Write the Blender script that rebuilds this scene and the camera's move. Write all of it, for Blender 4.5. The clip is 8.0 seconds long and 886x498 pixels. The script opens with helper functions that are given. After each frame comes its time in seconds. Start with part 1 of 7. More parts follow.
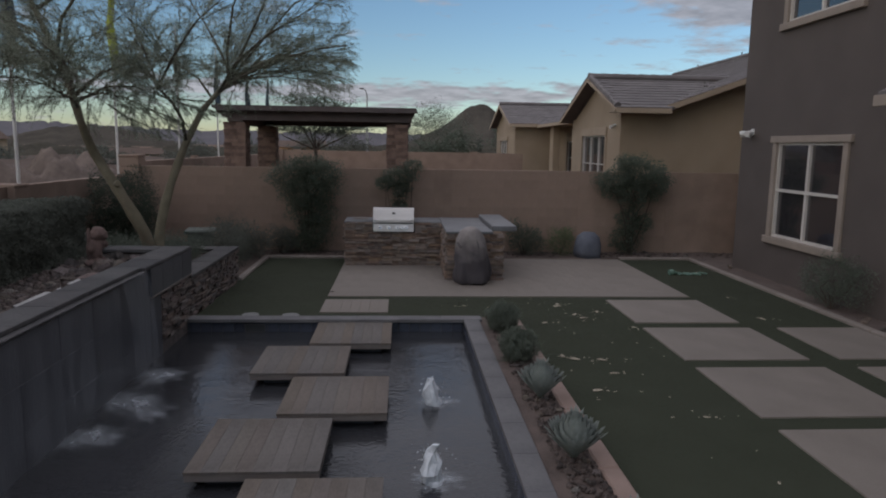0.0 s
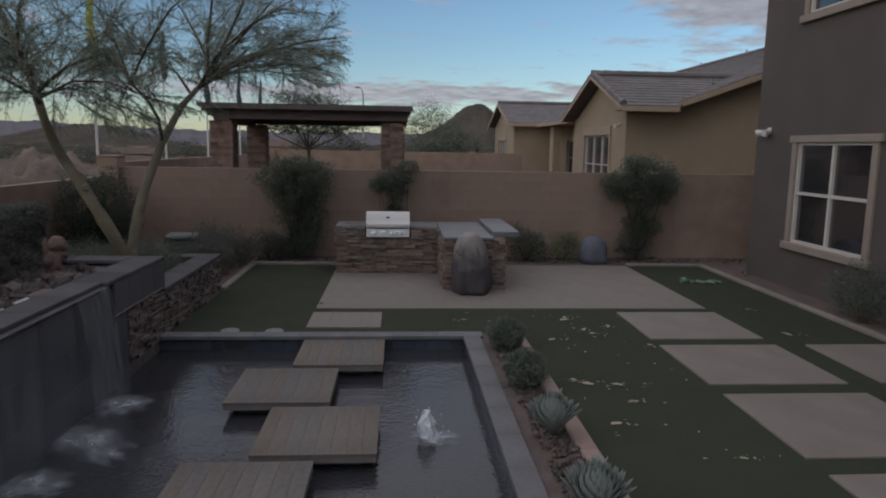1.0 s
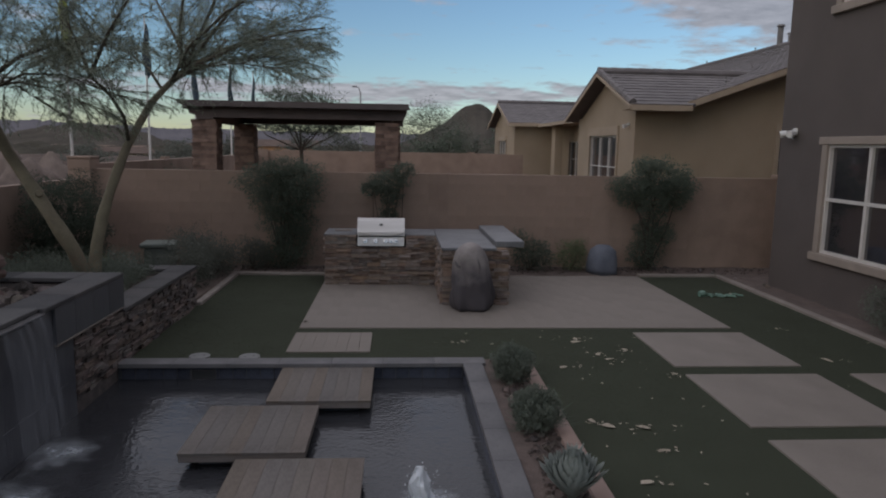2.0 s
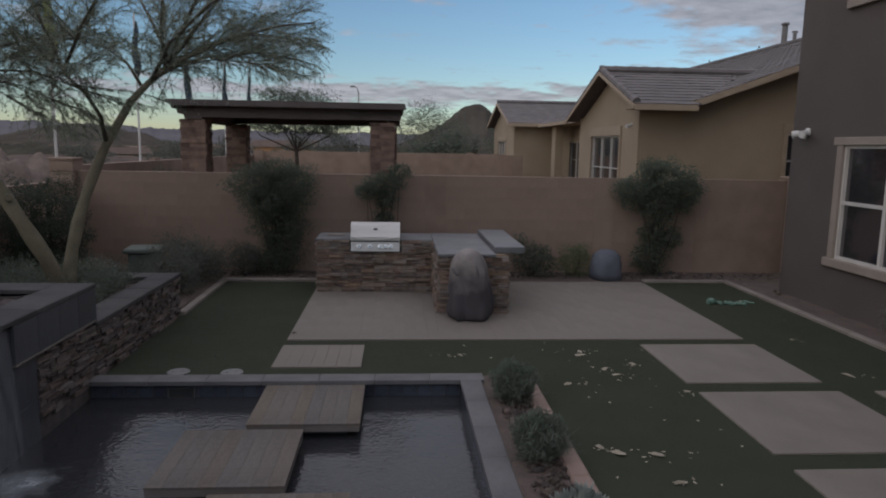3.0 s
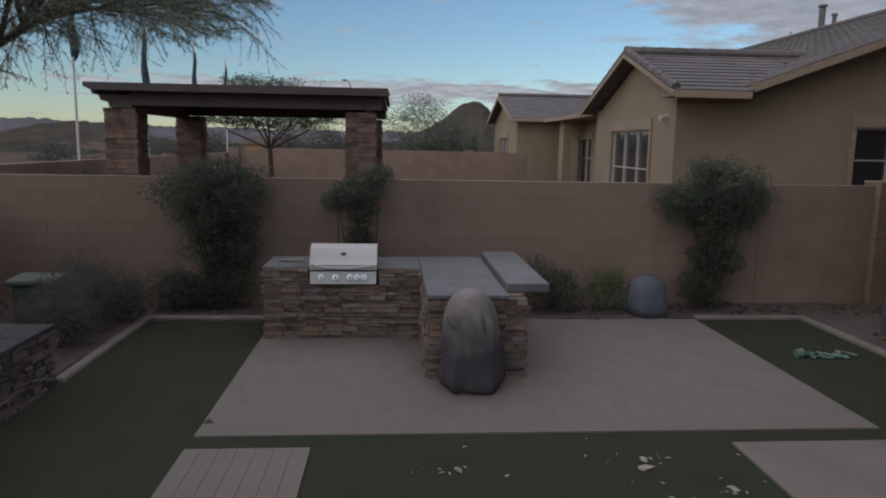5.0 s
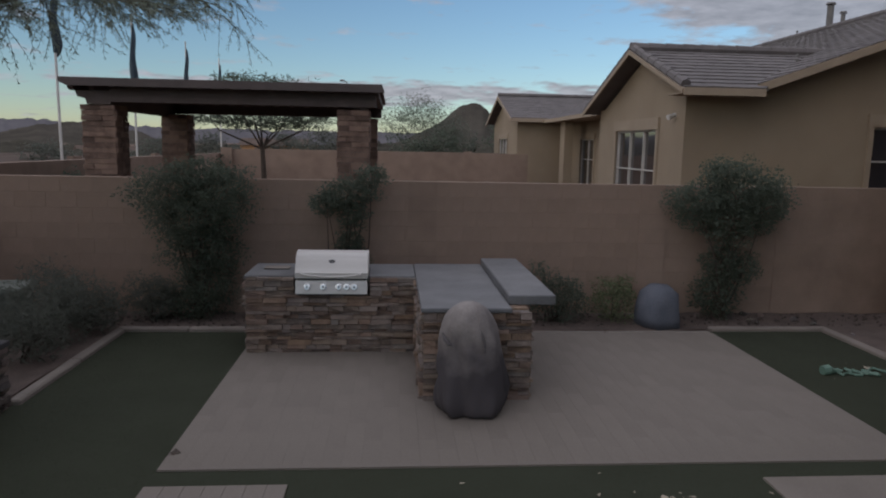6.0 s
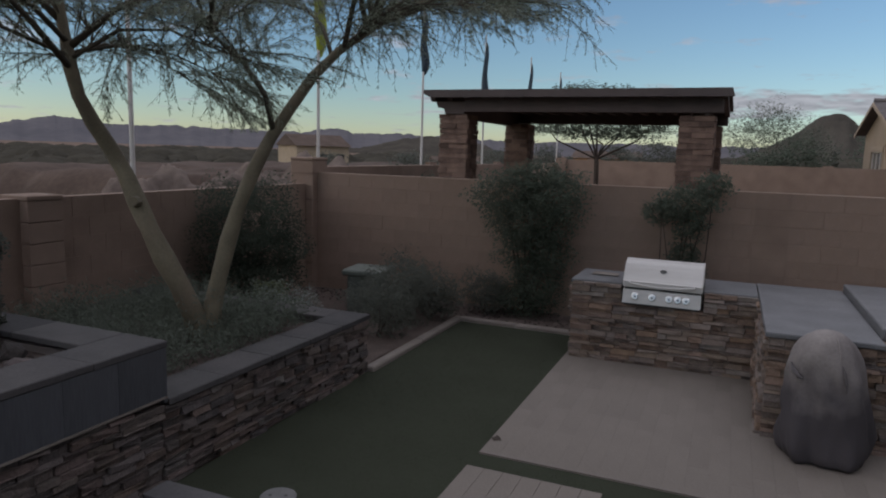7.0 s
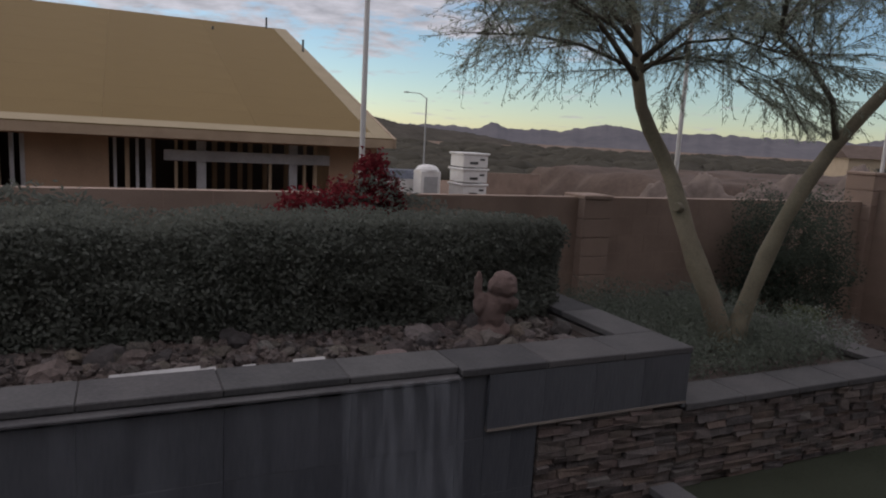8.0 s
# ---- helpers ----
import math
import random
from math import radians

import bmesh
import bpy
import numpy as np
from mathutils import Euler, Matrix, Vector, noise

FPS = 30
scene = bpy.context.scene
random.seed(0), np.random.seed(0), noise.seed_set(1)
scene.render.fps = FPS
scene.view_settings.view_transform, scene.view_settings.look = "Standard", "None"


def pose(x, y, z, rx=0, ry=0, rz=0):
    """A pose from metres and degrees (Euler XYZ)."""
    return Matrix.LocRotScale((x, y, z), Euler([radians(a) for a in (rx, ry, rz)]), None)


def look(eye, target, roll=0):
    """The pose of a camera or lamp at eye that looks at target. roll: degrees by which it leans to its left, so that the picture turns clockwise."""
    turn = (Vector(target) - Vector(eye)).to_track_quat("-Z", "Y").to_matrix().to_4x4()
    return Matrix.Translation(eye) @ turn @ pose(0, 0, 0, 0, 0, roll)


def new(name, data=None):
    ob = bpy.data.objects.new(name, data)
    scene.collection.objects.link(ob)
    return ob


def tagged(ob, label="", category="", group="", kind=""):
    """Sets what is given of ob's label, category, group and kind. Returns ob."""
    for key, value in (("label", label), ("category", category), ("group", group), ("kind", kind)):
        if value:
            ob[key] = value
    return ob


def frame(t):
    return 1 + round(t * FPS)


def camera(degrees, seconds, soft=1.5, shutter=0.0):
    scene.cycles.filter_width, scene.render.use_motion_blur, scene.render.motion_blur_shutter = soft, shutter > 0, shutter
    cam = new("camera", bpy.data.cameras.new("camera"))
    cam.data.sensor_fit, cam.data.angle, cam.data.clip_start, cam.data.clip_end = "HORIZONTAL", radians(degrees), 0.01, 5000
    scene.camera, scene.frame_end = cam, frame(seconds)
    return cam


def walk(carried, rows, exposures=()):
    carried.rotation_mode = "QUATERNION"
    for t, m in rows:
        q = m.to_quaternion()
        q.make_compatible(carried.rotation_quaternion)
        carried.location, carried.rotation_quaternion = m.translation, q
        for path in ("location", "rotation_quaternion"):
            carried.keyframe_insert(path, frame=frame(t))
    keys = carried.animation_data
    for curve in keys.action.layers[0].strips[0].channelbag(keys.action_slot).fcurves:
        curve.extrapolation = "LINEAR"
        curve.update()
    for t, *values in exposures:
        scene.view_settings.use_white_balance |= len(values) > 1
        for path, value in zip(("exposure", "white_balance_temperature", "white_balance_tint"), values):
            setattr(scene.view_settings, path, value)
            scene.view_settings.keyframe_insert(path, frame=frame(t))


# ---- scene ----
cam = camera(65.8, 8.0, soft=2.0)
PATH = [
    (0, (0.472, 0.382, 2.411), (0.594, 2.357, 2.116), 0.9),
    (0.5, (0.47, 0.657, 2.422), (0.596, 2.631, 2.126), 0.9),
    (1, (0.516, 1.21, 2.419), (0.646, 3.184, 2.123), 0.9),
    (1.5, (0.56, 1.861, 2.43), (0.693, 3.834, 2.134), 1.0),
    (3, (0.667, 2.753, 2.453), (0.803, 4.727, 2.158), 1.0),
    (3.5, (0.71, 3.341, 2.455), (0.849, 5.313, 2.156), 1.0),
    (4, (0.778, 4.183, 2.444), (0.92, 6.155, 2.145), 1.1),
    (4.5, (0.865, 5.063, 2.442), (1.007, 7.035, 2.139), 1.0),
    (6, (1.014, 6.394, 2.399), (1.159, 8.366, 2.102), 1.1),
    (6.2, (0.98, 6.414, 2.391), (1.128, 8.386, 2.095), 1.2),
    (6.4, (0.890, 6.442, 2.366), (0.948, 8.419, 2.074), 1.2),
    (6.5, (0.862, 6.440, 2.350), (0.785, 8.418, 2.060), 1.2),
    (6.7, (0.880, 6.475, 2.330), (0.452, 8.410, 2.040), 1.5),
    (7, (0.93, 6.503, 2.291), (0.166, 8.33, 2.01), 1.7),
    (7.5, (0.84, 6.495, 2.27), (-0.538, 7.914, 1.974), 2.8),
    (8, (0.846, 6.433, 2.285), (-0.94, 7.274, 1.965), 3.2),
]
walk(cam, [(t, look(eye, target, roll)) for t, eye, target, roll in PATH], [(0.0, 0.13, 6500, 12), (7.0, 0.15, 6450, 12), (7.5, 0.28, 6600, 14), (8.0, 0.34, 6800, 15)])

# ---- light ----
CLOUD = (6.4, 6.45, 7.15)
SUN_DIR = Vector((-0.78, -0.58, 0.20)).normalized()
world = bpy.data.worlds.new("dusk_sky")
scene.world = world
world.use_nodes = True
wn, wl = world.node_tree.nodes, world.node_tree.links
wn.clear()


def wnode(kind, **kw):
    n = wn.new(kind)
    for k, v in kw.items():
        n.inputs[k].default_value = v
    return n


def wmath(op, a, b=None):
    n = wn.new("ShaderNodeMath")
    n.operation = op
    for i, q in enumerate((a, b)):
        if q is None:
            continue
        if isinstance(q, (int, float)):
            n.inputs[i].default_value = q
        else:
            wl.new(q, n.inputs[i])
    return n.outputs[0]


sky = wn.new("ShaderNodeTexSky")
sky.sky_type, sky.sun_disc = "NISHITA", False
sky.sun_elevation = math.asin(SUN_DIR.z)
sky.sun_rotation = math.atan2(SUN_DIR.x, SUN_DIR.y)
sky.altitude, sky.air_density, sky.dust_density, sky.ozone_density = 400, 1.0, 0.3, 2.9
co = wn.new("ShaderNodeTexCoord")
sep = wn.new("ShaderNodeSeparateXYZ")
wl.new(co.outputs["Generated"], sep.inputs[0])
zup = wmath("ADD", wmath("MAXIMUM", sep.outputs[2], 0.0), 0.09)
px, py = wmath("DIVIDE", sep.outputs[0], zup), wmath("DIVIDE", sep.outputs[1], zup)
comb = wn.new("ShaderNodeCombineXYZ")
wl.new(px, comb.inputs[0])
wl.new(py, comb.inputs[1])
cloud = wnode("ShaderNodeTexNoise", Scale=2.3, Detail=10.0, Roughness=0.62)
puff = wnode("ShaderNodeTexNoise", Scale=4.5, Detail=6.0, Roughness=0.6)
cloud.noise_dimensions = "3D"
wl.new(comb.outputs[0], cloud.inputs["Vector"])
wl.new(comb.outputs[0], puff.inputs["Vector"])
# broken cloud to the west and east, a closed deck overhead, a low bank on the northern horizon
elev = sep.outputs[2]
bank = wmath("MAXIMUM", wmath("MULTIPLY", wmath("SUBTRACT", wmath("ABSOLUTE", wmath("ADD", sep.outputs[0], 0.25)), 0.50), 1.9), 0.0)
high = wmath("MAXIMUM", wmath("MINIMUM", wmath("MULTIPLY", wmath("SUBTRACT", elev, 0.085), 9.0), 1.0), 0.0)
deck = wmath("MAXIMUM", wmath("MINIMUM", wmath("MULTIPLY", wmath("SUBTRACT", elev, 0.24), 2.2), 0.6), 0.0)
low = wmath("MAXIMUM", wmath("SUBTRACT", 1.0, wmath("MULTIPLY", wmath("ABSOLUTE", wmath("SUBTRACT", elev, 0.073)), 42.0)), 0.0)
lowbank = wmath("MULTIPLY", low, wmath("MAXIMUM", wmath("SUBTRACT", sep.outputs[1], 0.86), 0.0))
amount = wmath("ADD", wmath("ADD", cloud.outputs["Fac"], wmath("MULTIPLY", bank, high)), wmath("ADD", deck, wmath("MULTIPLY", lowbank, 2.7)))
ramp = wn.new("ShaderNodeValToRGB")
ramp.color_ramp.elements[0].position, ramp.color_ramp.elements[1].position = 0.58, 0.74
wl.new(amount, ramp.inputs[0])
mixc = wn.new("ShaderNodeMixRGB")
# the deck is lit from the west, where the sun has just gone
climb = wmath("ADD", 0.40, wmath("MULTIPLY", wmath("MAXIMUM", wmath("MINIMUM", wmath("MULTIPLY", wmath("SUBTRACT", elev, 0.22), 3.0), 1.0), 0.0), 0.68))
lit = wmath("MULTIPLY", climb, wmath("SUBTRACT", 1.04, wmath("MULTIPLY", sep.outputs[0], 0.20)))
# bright billows and greyer bases
lit = wmath("MULTIPLY", lit, wmath("ADD", 0.30, wmath("MULTIPLY", puff.outputs["Fac"], 1.45)))
tint = wn.new("ShaderNodeVectorMath")
tint.operation = "SCALE"
tint.inputs[0].default_value = CLOUD
wl.new(lit, tint.inputs["Scale"])
wl.new(tint.outputs[0], mixc.inputs[2])
wl.new(wmath("MULTIPLY", ramp.outputs[0], 0.9), mixc.inputs[0])
wl.new(sky.outputs[0], mixc.inputs[1])
bg = wn.new("ShaderNodeBackground")
bg.inputs["Strength"].default_value = 0.12
wl.new(mixc.outputs[0], bg.inputs[0])
wout = wn.new("ShaderNodeOutputWorld")
wl.new(bg.outputs[0], wout.inputs[0])

sun_data = bpy.data.lights.new("sun", "SUN")
sun_data.energy, sun_data.angle, sun_data.color = 0.7, radians(60), (1.0, 0.88, 0.74)
sun = new("sun", sun_data)
sun.matrix_world = look(SUN_DIR * 60, (0, 0, 0))

# ---- materials ----
def mat(name, low, high, rough=0.8, metal=0.0, scale=8.0, fine=120.0, bump=0.3, vary=0.0, island=0.0, wear=None, wear_amount=0.0, spec=0.5, stretch=(1, 1, 1), hue=0.0, thin=0.0):
    """A surface whose colour wanders between low and high at a broad and a fine scale, with relief from the fine one.
    vary: how much single objects differ; island: how much loose pieces of one mesh differ; wear: a colour for stains."""
    m = bpy.data.materials.new(name)
    m.use_nodes = True
    n, l = m.node_tree.nodes, m.node_tree.links
    b = n["Principled BSDF"]
    b.inputs["Roughness"].default_value = rough
    b.inputs["Metallic"].default_value = metal
    b.inputs["Specular IOR Level"].default_value = spec
    tc = n.new("ShaderNodeTexCoord")
    mp = n.new("ShaderNodeMapping")
    mp.inputs["Scale"].default_value = stretch
    l.new(tc.outputs["Object"], mp.inputs[0])
    big = n.new("ShaderNodeTexNoise")
    big.inputs["Scale"].default_value, big.inputs["Detail"].default_value = scale, 4
    small = n.new("ShaderNodeTexNoise")
    small.inputs["Scale"].default_value, small.inputs["Detail"].default_value = fine, 3
    for q in (big, small):
        l.new(mp.outputs[0], q.inputs["Vector"])
    info = n.new("ShaderNodeObjectInfo")
    geo = n.new("ShaderNodeNewGeometry")

    def math_(op, a, c):
        k = n.new("ShaderNodeMath")
        k.operation = op
        for i, q in enumerate((a, c)):
            if isinstance(q, (int, float)):
                k.inputs[i].default_value = q
            else:
                l.new(q, k.inputs[i])
        return k.outputs[0]

    f = math_("ADD", math_("MULTIPLY", big.outputs["Fac"], 0.62), math_("MULTIPLY", small.outputs["Fac"], 0.38))
    f = math_("ADD", math_("MULTIPLY", math_("SUBTRACT", f, 0.5), 2.6), 0.5)
    if vary:
        f = math_("ADD", f, math_("MULTIPLY", math_("SUBTRACT", info.outputs["Random"], 0.5), vary * 2))
    if island:
        f = math_("ADD", f, math_("MULTIPLY", math_("SUBTRACT", geo.outputs["Random Per Island"], 0.5), island * 2))
    ramp = n.new("ShaderNodeValToRGB")
    ramp.color_ramp.elements[0].color, ramp.color_ramp.elements[1].color = (*low, 1), (*high, 1)
    l.new(f, ramp.inputs[0])
    out = ramp.outputs[0]
    if hue:
        hs = n.new("ShaderNodeHueSaturation")
        src = info.outputs["Random"] if vary else geo.outputs["Random Per Island"]
        l.new(math_("ADD", math_("MULTIPLY", math_("FRACT", math_("MULTIPLY", src, 7.31), 0.0), hue), 0.5 - hue / 2), hs.inputs["Hue"])
        l.new(math_("ADD", math_("MULTIPLY", math_("FRACT", math_("MULTIPLY", src, 3.77), 0.0), 0.7), 0.55), hs.inputs["Saturation"])
        l.new(out, hs.inputs["Color"])
        out = hs.outputs[0]
    if wear:
        st = n.new("ShaderNodeTexNoise")
        st.inputs["Scale"].default_value, st.inputs["Detail"].default_value = scale * 0.35, 6
        l.new(mp.outputs[0], st.inputs["Vector"])
        sr = n.new("ShaderNodeValToRGB")
        sr.color_ramp.elements[0].position, sr.color_ramp.elements[1].position = 0.52, 0.72
        l.new(st.outputs["Fac"], sr.inputs[0])
        mx = n.new("ShaderNodeMixRGB")
        mx.inputs[2].default_value = (*wear, 1)
        l.new(math_("MULTIPLY", sr.outputs[0], wear_amount), mx.inputs[0])
        l.new(out, mx.inputs[1])
        out = mx.outputs[0]
    l.new(out, b.inputs["Base Color"])
    if bump:
        bp = n.new("ShaderNodeBump")
        bp.inputs["Strength"].default_value, bp.inputs["Distance"].default_value = bump, 0.01
        l.new(small.outputs["Fac"], bp.inputs["Height"])
        l.new(bp.outputs[0], b.inputs["Normal"])
    if thin:
        tr, mixs = n.new("ShaderNodeBsdfTranslucent"), n.new("ShaderNodeMixShader")
        l.new(out, tr.inputs["Color"])
        mixs.inputs[0].default_value = thin
        l.new(b.outputs[0], mixs.inputs[1])
        l.new(tr.outputs[0], mixs.inputs[2])
        l.new(mixs.outputs[0], n["Material Output"].inputs["Surface"])
    return m


def glass_mat(name, tint, rough=0.03):
    m = bpy.data.materials.new(name)
    m.use_nodes = True
    b = m.node_tree.nodes["Principled BSDF"]
    b.inputs["Base Color"].default_value = (*tint, 1)
    b.inputs["Roughness"].default_value = rough
    b.inputs["Specular IOR Level"].default_value = 0.7
    return m


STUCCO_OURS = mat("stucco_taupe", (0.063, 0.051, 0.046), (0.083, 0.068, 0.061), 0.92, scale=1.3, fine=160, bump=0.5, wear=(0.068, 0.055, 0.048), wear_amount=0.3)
STUCCO_NEXT = mat("stucco_tan", (0.228, 0.176, 0.122), (0.292, 0.230, 0.164), 0.92, scale=1.0, fine=140, bump=0.5, wear=(0.18, 0.135, 0.09), wear_amount=0.4)
TRIM_LIGHT = mat("trim_cream", (0.185, 0.152, 0.126), (0.245, 0.203, 0.170), 0.85, scale=3, fine=140, bump=0.3)
TRIM_NEXT = mat("trim_tan", (0.25, 0.195, 0.14), (0.31, 0.245, 0.18), 0.85, scale=3, fine=140, bump=0.3)
VINYL = mat("cream_vinyl", (0.38, 0.355, 0.325), (0.48, 0.45, 0.42), 0.55, scale=4, fine=60, bump=0.05)
PANE = glass_mat("dark_glass", (0.022, 0.021, 0.024), 0.05)
PANE.node_tree.nodes["Principled BSDF"].inputs["IOR"].default_value = 2.0
BLOCK = mat("concrete_block", (0.188, 0.135, 0.105), (0.268, 0.197, 0.157), 0.93, scale=2.2, fine=110, bump=0.6, vary=0.12, wear=(0.13, 0.096, 0.078), wear_amount=0.45, spec=0.3)
MORTAR = mat("block_mortar", (0.19, 0.132, 0.102), (0.26, 0.185, 0.145), 0.95, scale=4, fine=150, bump=0.5)
TURF = mat("turf_backing", (0.033, 0.037, 0.025), (0.041, 0.046, 0.032), 0.95, scale=2.0, fine=220, bump=0.3, spec=0.1)
BLADE = mat("turf_blade", (0.036, 0.042, 0.028), (0.047, 0.054, 0.037), 0.95, scale=1.5, fine=40, bump=0, island=0.10, spec=0.05)
PAVER = mat("porcelain_paver", (0.125, 0.108, 0.092), (0.180, 0.156, 0.134), 0.8, scale=1.8, fine=60, bump=0.2, vary=0.05, wear=(0.138, 0.115, 0.098), wear_amount=0.6, stretch=(1.2, 0.8, 1))
PLANK = mat("plank_tile", (0.074, 0.063, 0.054), (0.138, 0.117, 0.102), 0.8, scale=4.5, fine=40, bump=0.25, vary=0.14, hue=0.014, wear=(0.058, 0.048, 0.041), wear_amount=0.65, stretch=(1.5, 0.5, 1), spec=0.3)
GROUT = mat("dark_grout", (0.10, 0.088, 0.08), (0.15, 0.13, 0.12), 0.95, scale=5, fine=120)
COPING = mat("coping_stone", (0.038, 0.037, 0.039), (0.076, 0.072, 0.071), 0.85, scale=3.5, fine=45, bump=0.4, vary=0.42, hue=0.03, wear=(0.055, 0.052, 0.053), wear_amount=0.6, spec=0.3)
COPING_POOL = mat("pool_coping_stone", (0.072, 0.071, 0.074), (0.124, 0.119, 0.121), 0.8, scale=3.5, fine=50, bump=0.35, vary=0.2, wear=(0.08, 0.077, 0.079), wear_amount=0.6)
SLATE = mat("slate_tile", (0.040, 0.042, 0.049), (0.078, 0.082, 0.093), 0.33, scale=3.0, fine=40, bump=0.3, vary=0.14, wear=(0.14, 0.147, 0.16), wear_amount=0.65, stretch=(1, 1.6, 0.22), spec=0.6)
WATERLINE = mat("glazed_tile", (0.026, 0.029, 0.041), (0.064, 0.070, 0.092), 0.25, scale=9, fine=60, bump=0.05, vary=0.3)
PLASTER = mat("pool_plaster", (0.035, 0.038, 0.045), (0.06, 0.064, 0.072), 0.9, scale=1.2, fine=60)
LEDGER = mat("ledger_stone", (0.064, 0.046, 0.038), (0.218, 0.158, 0.124), 0.95, scale=9, fine=60, bump=1.0, vary=0.33, hue=0.02)
# greyer ledger stone, darkened to carry the shade on the east-facing planter wall
LEDGER_GREY_SHADED = mat("ledger_stone_grey_shaded", (0.036, 0.029, 0.027), (0.122, 0.093, 0.081), 0.94, scale=10, fine=60, bump=1.0, vary=0.40, hue=0.03)
JOINT = mat("sanded_joint", (0.140, 0.126, 0.115), (0.182, 0.165, 0.15), 0.95, scale=5, fine=120)
LEDGER_REST = mat("ledger_stone_small", (0.08, 0.055, 0.04), (0.26, 0.18, 0.125), 0.92, scale=7, fine=70, bump=0.8, island=0.35)
KERB = mat("kerb_concrete", (0.138, 0.117, 0.102), (0.205, 0.177, 0.155), 0.9, scale=3, fine=120, bump=0.4, vary=0.1)
KERB_PINK = mat("kerb_rose", (0.185, 0.13, 0.108), (0.265, 0.192, 0.16), 0.9, scale=3, fine=120, bump=0.4, vary=0.1)
SOIL = mat("bed_soil", (0.055, 0.040, 0.034), (0.112, 0.083, 0.070), 0.97, scale=5, fine=45, bump=1.0)
PLANTER_SOIL = mat("planter_soil", (0.040, 0.030, 0.025), (0.085, 0.062, 0.052), 0.97, scale=6, fine=45, bump=1.0)
GRAVEL = mat("broken_gravel", (0.028, 0.022, 0.020), (0.090, 0.069, 0.060), 0.93, scale=5, fine=50, bump=0.6, island=0.42)
DESERT = mat("desert_ground", (0.095, 0.064, 0.047), (0.165, 0.114, 0.085), 0.97, scale=0.08, fine=1.2, bump=0.5, spec=0.1)
ROCK = mat("river_rock", (0.045, 0.036, 0.032), (0.150, 0.119, 0.102), 0.9, scale=5, fine=50, bump=0.8, vary=0.62, hue=0.07)
STEEL = mat("stainless_steel", (0.42, 0.405, 0.39), (0.53, 0.515, 0.495), 0.5, metal=0.38, scale=2, fine=90, bump=0.05, stretch=(0.2, 1, 6), wear=(0.36, 0.35, 0.33), wear_amount=0.4)
STEEL_DARK = mat("dark_steel", (0.05, 0.05, 0.05), (0.09, 0.09, 0.09), 0.4, metal=0.7, scale=4, fine=90, bump=0.05)
COUNTER = mat("slate_counter", (0.070, 0.072, 0.077), (0.128, 0.130, 0.137), 0.55, scale=3.5, fine=40, bump=0.3, wear=(0.18, 0.18, 0.18), wear_amount=0.35)
WOOD_DARK = mat("stained_timber", (0.056, 0.043, 0.040), (0.098, 0.076, 0.070), 0.75, scale=3, fine=50, bump=0.4, vary=0.15)
BARK_GREEN = mat("palo_verde_bark", (0.095, 0.083, 0.055), (0.180, 0.156, 0.105), 0.85, scale=5, fine=60, bump=0.5, wear=(0.12, 0.09, 0.065), wear_amount=0.5)
BARK = mat("dark_bark", (0.03, 0.022, 0.016), (0.07, 0.052, 0.04), 0.9, scale=8, fine=80, bump=0.7)
LEAF_PALE = mat("feathery_leaf", (0.17, 0.20, 0.15), (0.32, 0.36, 0.28), 0.7, scale=1.0, fine=20, bump=0, island=0.35, spec=0.2, thin=0.5)
LEAF_DARK = mat("dark_leaf", (0.084, 0.102, 0.080), (0.128, 0.150, 0.116), 0.9, scale=1.5, fine=30, bump=0, island=0.16, spec=0.04, thin=0.5)
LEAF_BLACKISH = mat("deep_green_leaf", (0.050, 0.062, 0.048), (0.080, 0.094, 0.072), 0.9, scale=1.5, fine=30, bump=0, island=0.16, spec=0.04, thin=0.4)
LEAF_HEDGE = mat("hedge_leaf", (0.108, 0.115, 0.099), (0.138, 0.147, 0.126), 0.95, scale=1.5, fine=30, bump=0, island=0.07, spec=0.03, thin=0.45)
LEAF_GREY = mat("silver_leaf", (0.150, 0.176, 0.160), (0.290, 0.315, 0.292), 0.75, scale=2, fine=30, bump=0, island=0.35, spec=0.25, thin=0.3)
LEAF_LIME = mat("lime_leaf", (0.062, 0.078, 0.038), (0.125, 0.145, 0.075), 0.6, scale=2, fine=30, bump=0, island=0.4, spec=0.3)
LEAF_RED = mat("red_bract", (0.10, 0.016, 0.020), (0.185, 0.028, 0.034), 0.9, scale=2, fine=30, bump=0, island=0.3, spec=0.02, thin=0.3)
LEAF_DRY = mat("dry_leaf", (0.20, 0.175, 0.135), (0.36, 0.32, 0.255), 0.9, scale=9, fine=60, bump=0.2, island=0.35, spec=0.1)
ROOF_TILE = mat("concrete_roof_tile", (0.086, 0.077, 0.077), (0.140, 0.126, 0.125), 0.9, scale=2, fine=70, bump=0.4, vary=0.15, island=0.12)
OSB = mat("roof_sheathing", (0.124, 0.085, 0.036), (0.150, 0.104, 0.045), 0.95, scale=0.6, fine=25, bump=0.2, vary=0.02, spec=0.15)
LUMBER = mat("raw_lumber", (0.22, 0.16, 0.105), (0.31, 0.235, 0.16), 0.85, scale=3, fine=60, bump=0.3, vary=0.15)
# dark colour that paints the unlit inside behind windows and openings
DARK_VOID = mat("unlit_void", (0.040, 0.035, 0.033), (0.066, 0.058, 0.054), 0.9, scale=2, fine=40)
WHITE_PAINT = mat("white_paint", (0.44, 0.43, 0.415), (0.56, 0.55, 0.53), 0.55, scale=3, fine=60, bump=0.1, wear=(0.32, 0.30, 0.28), wear_amount=0.3)
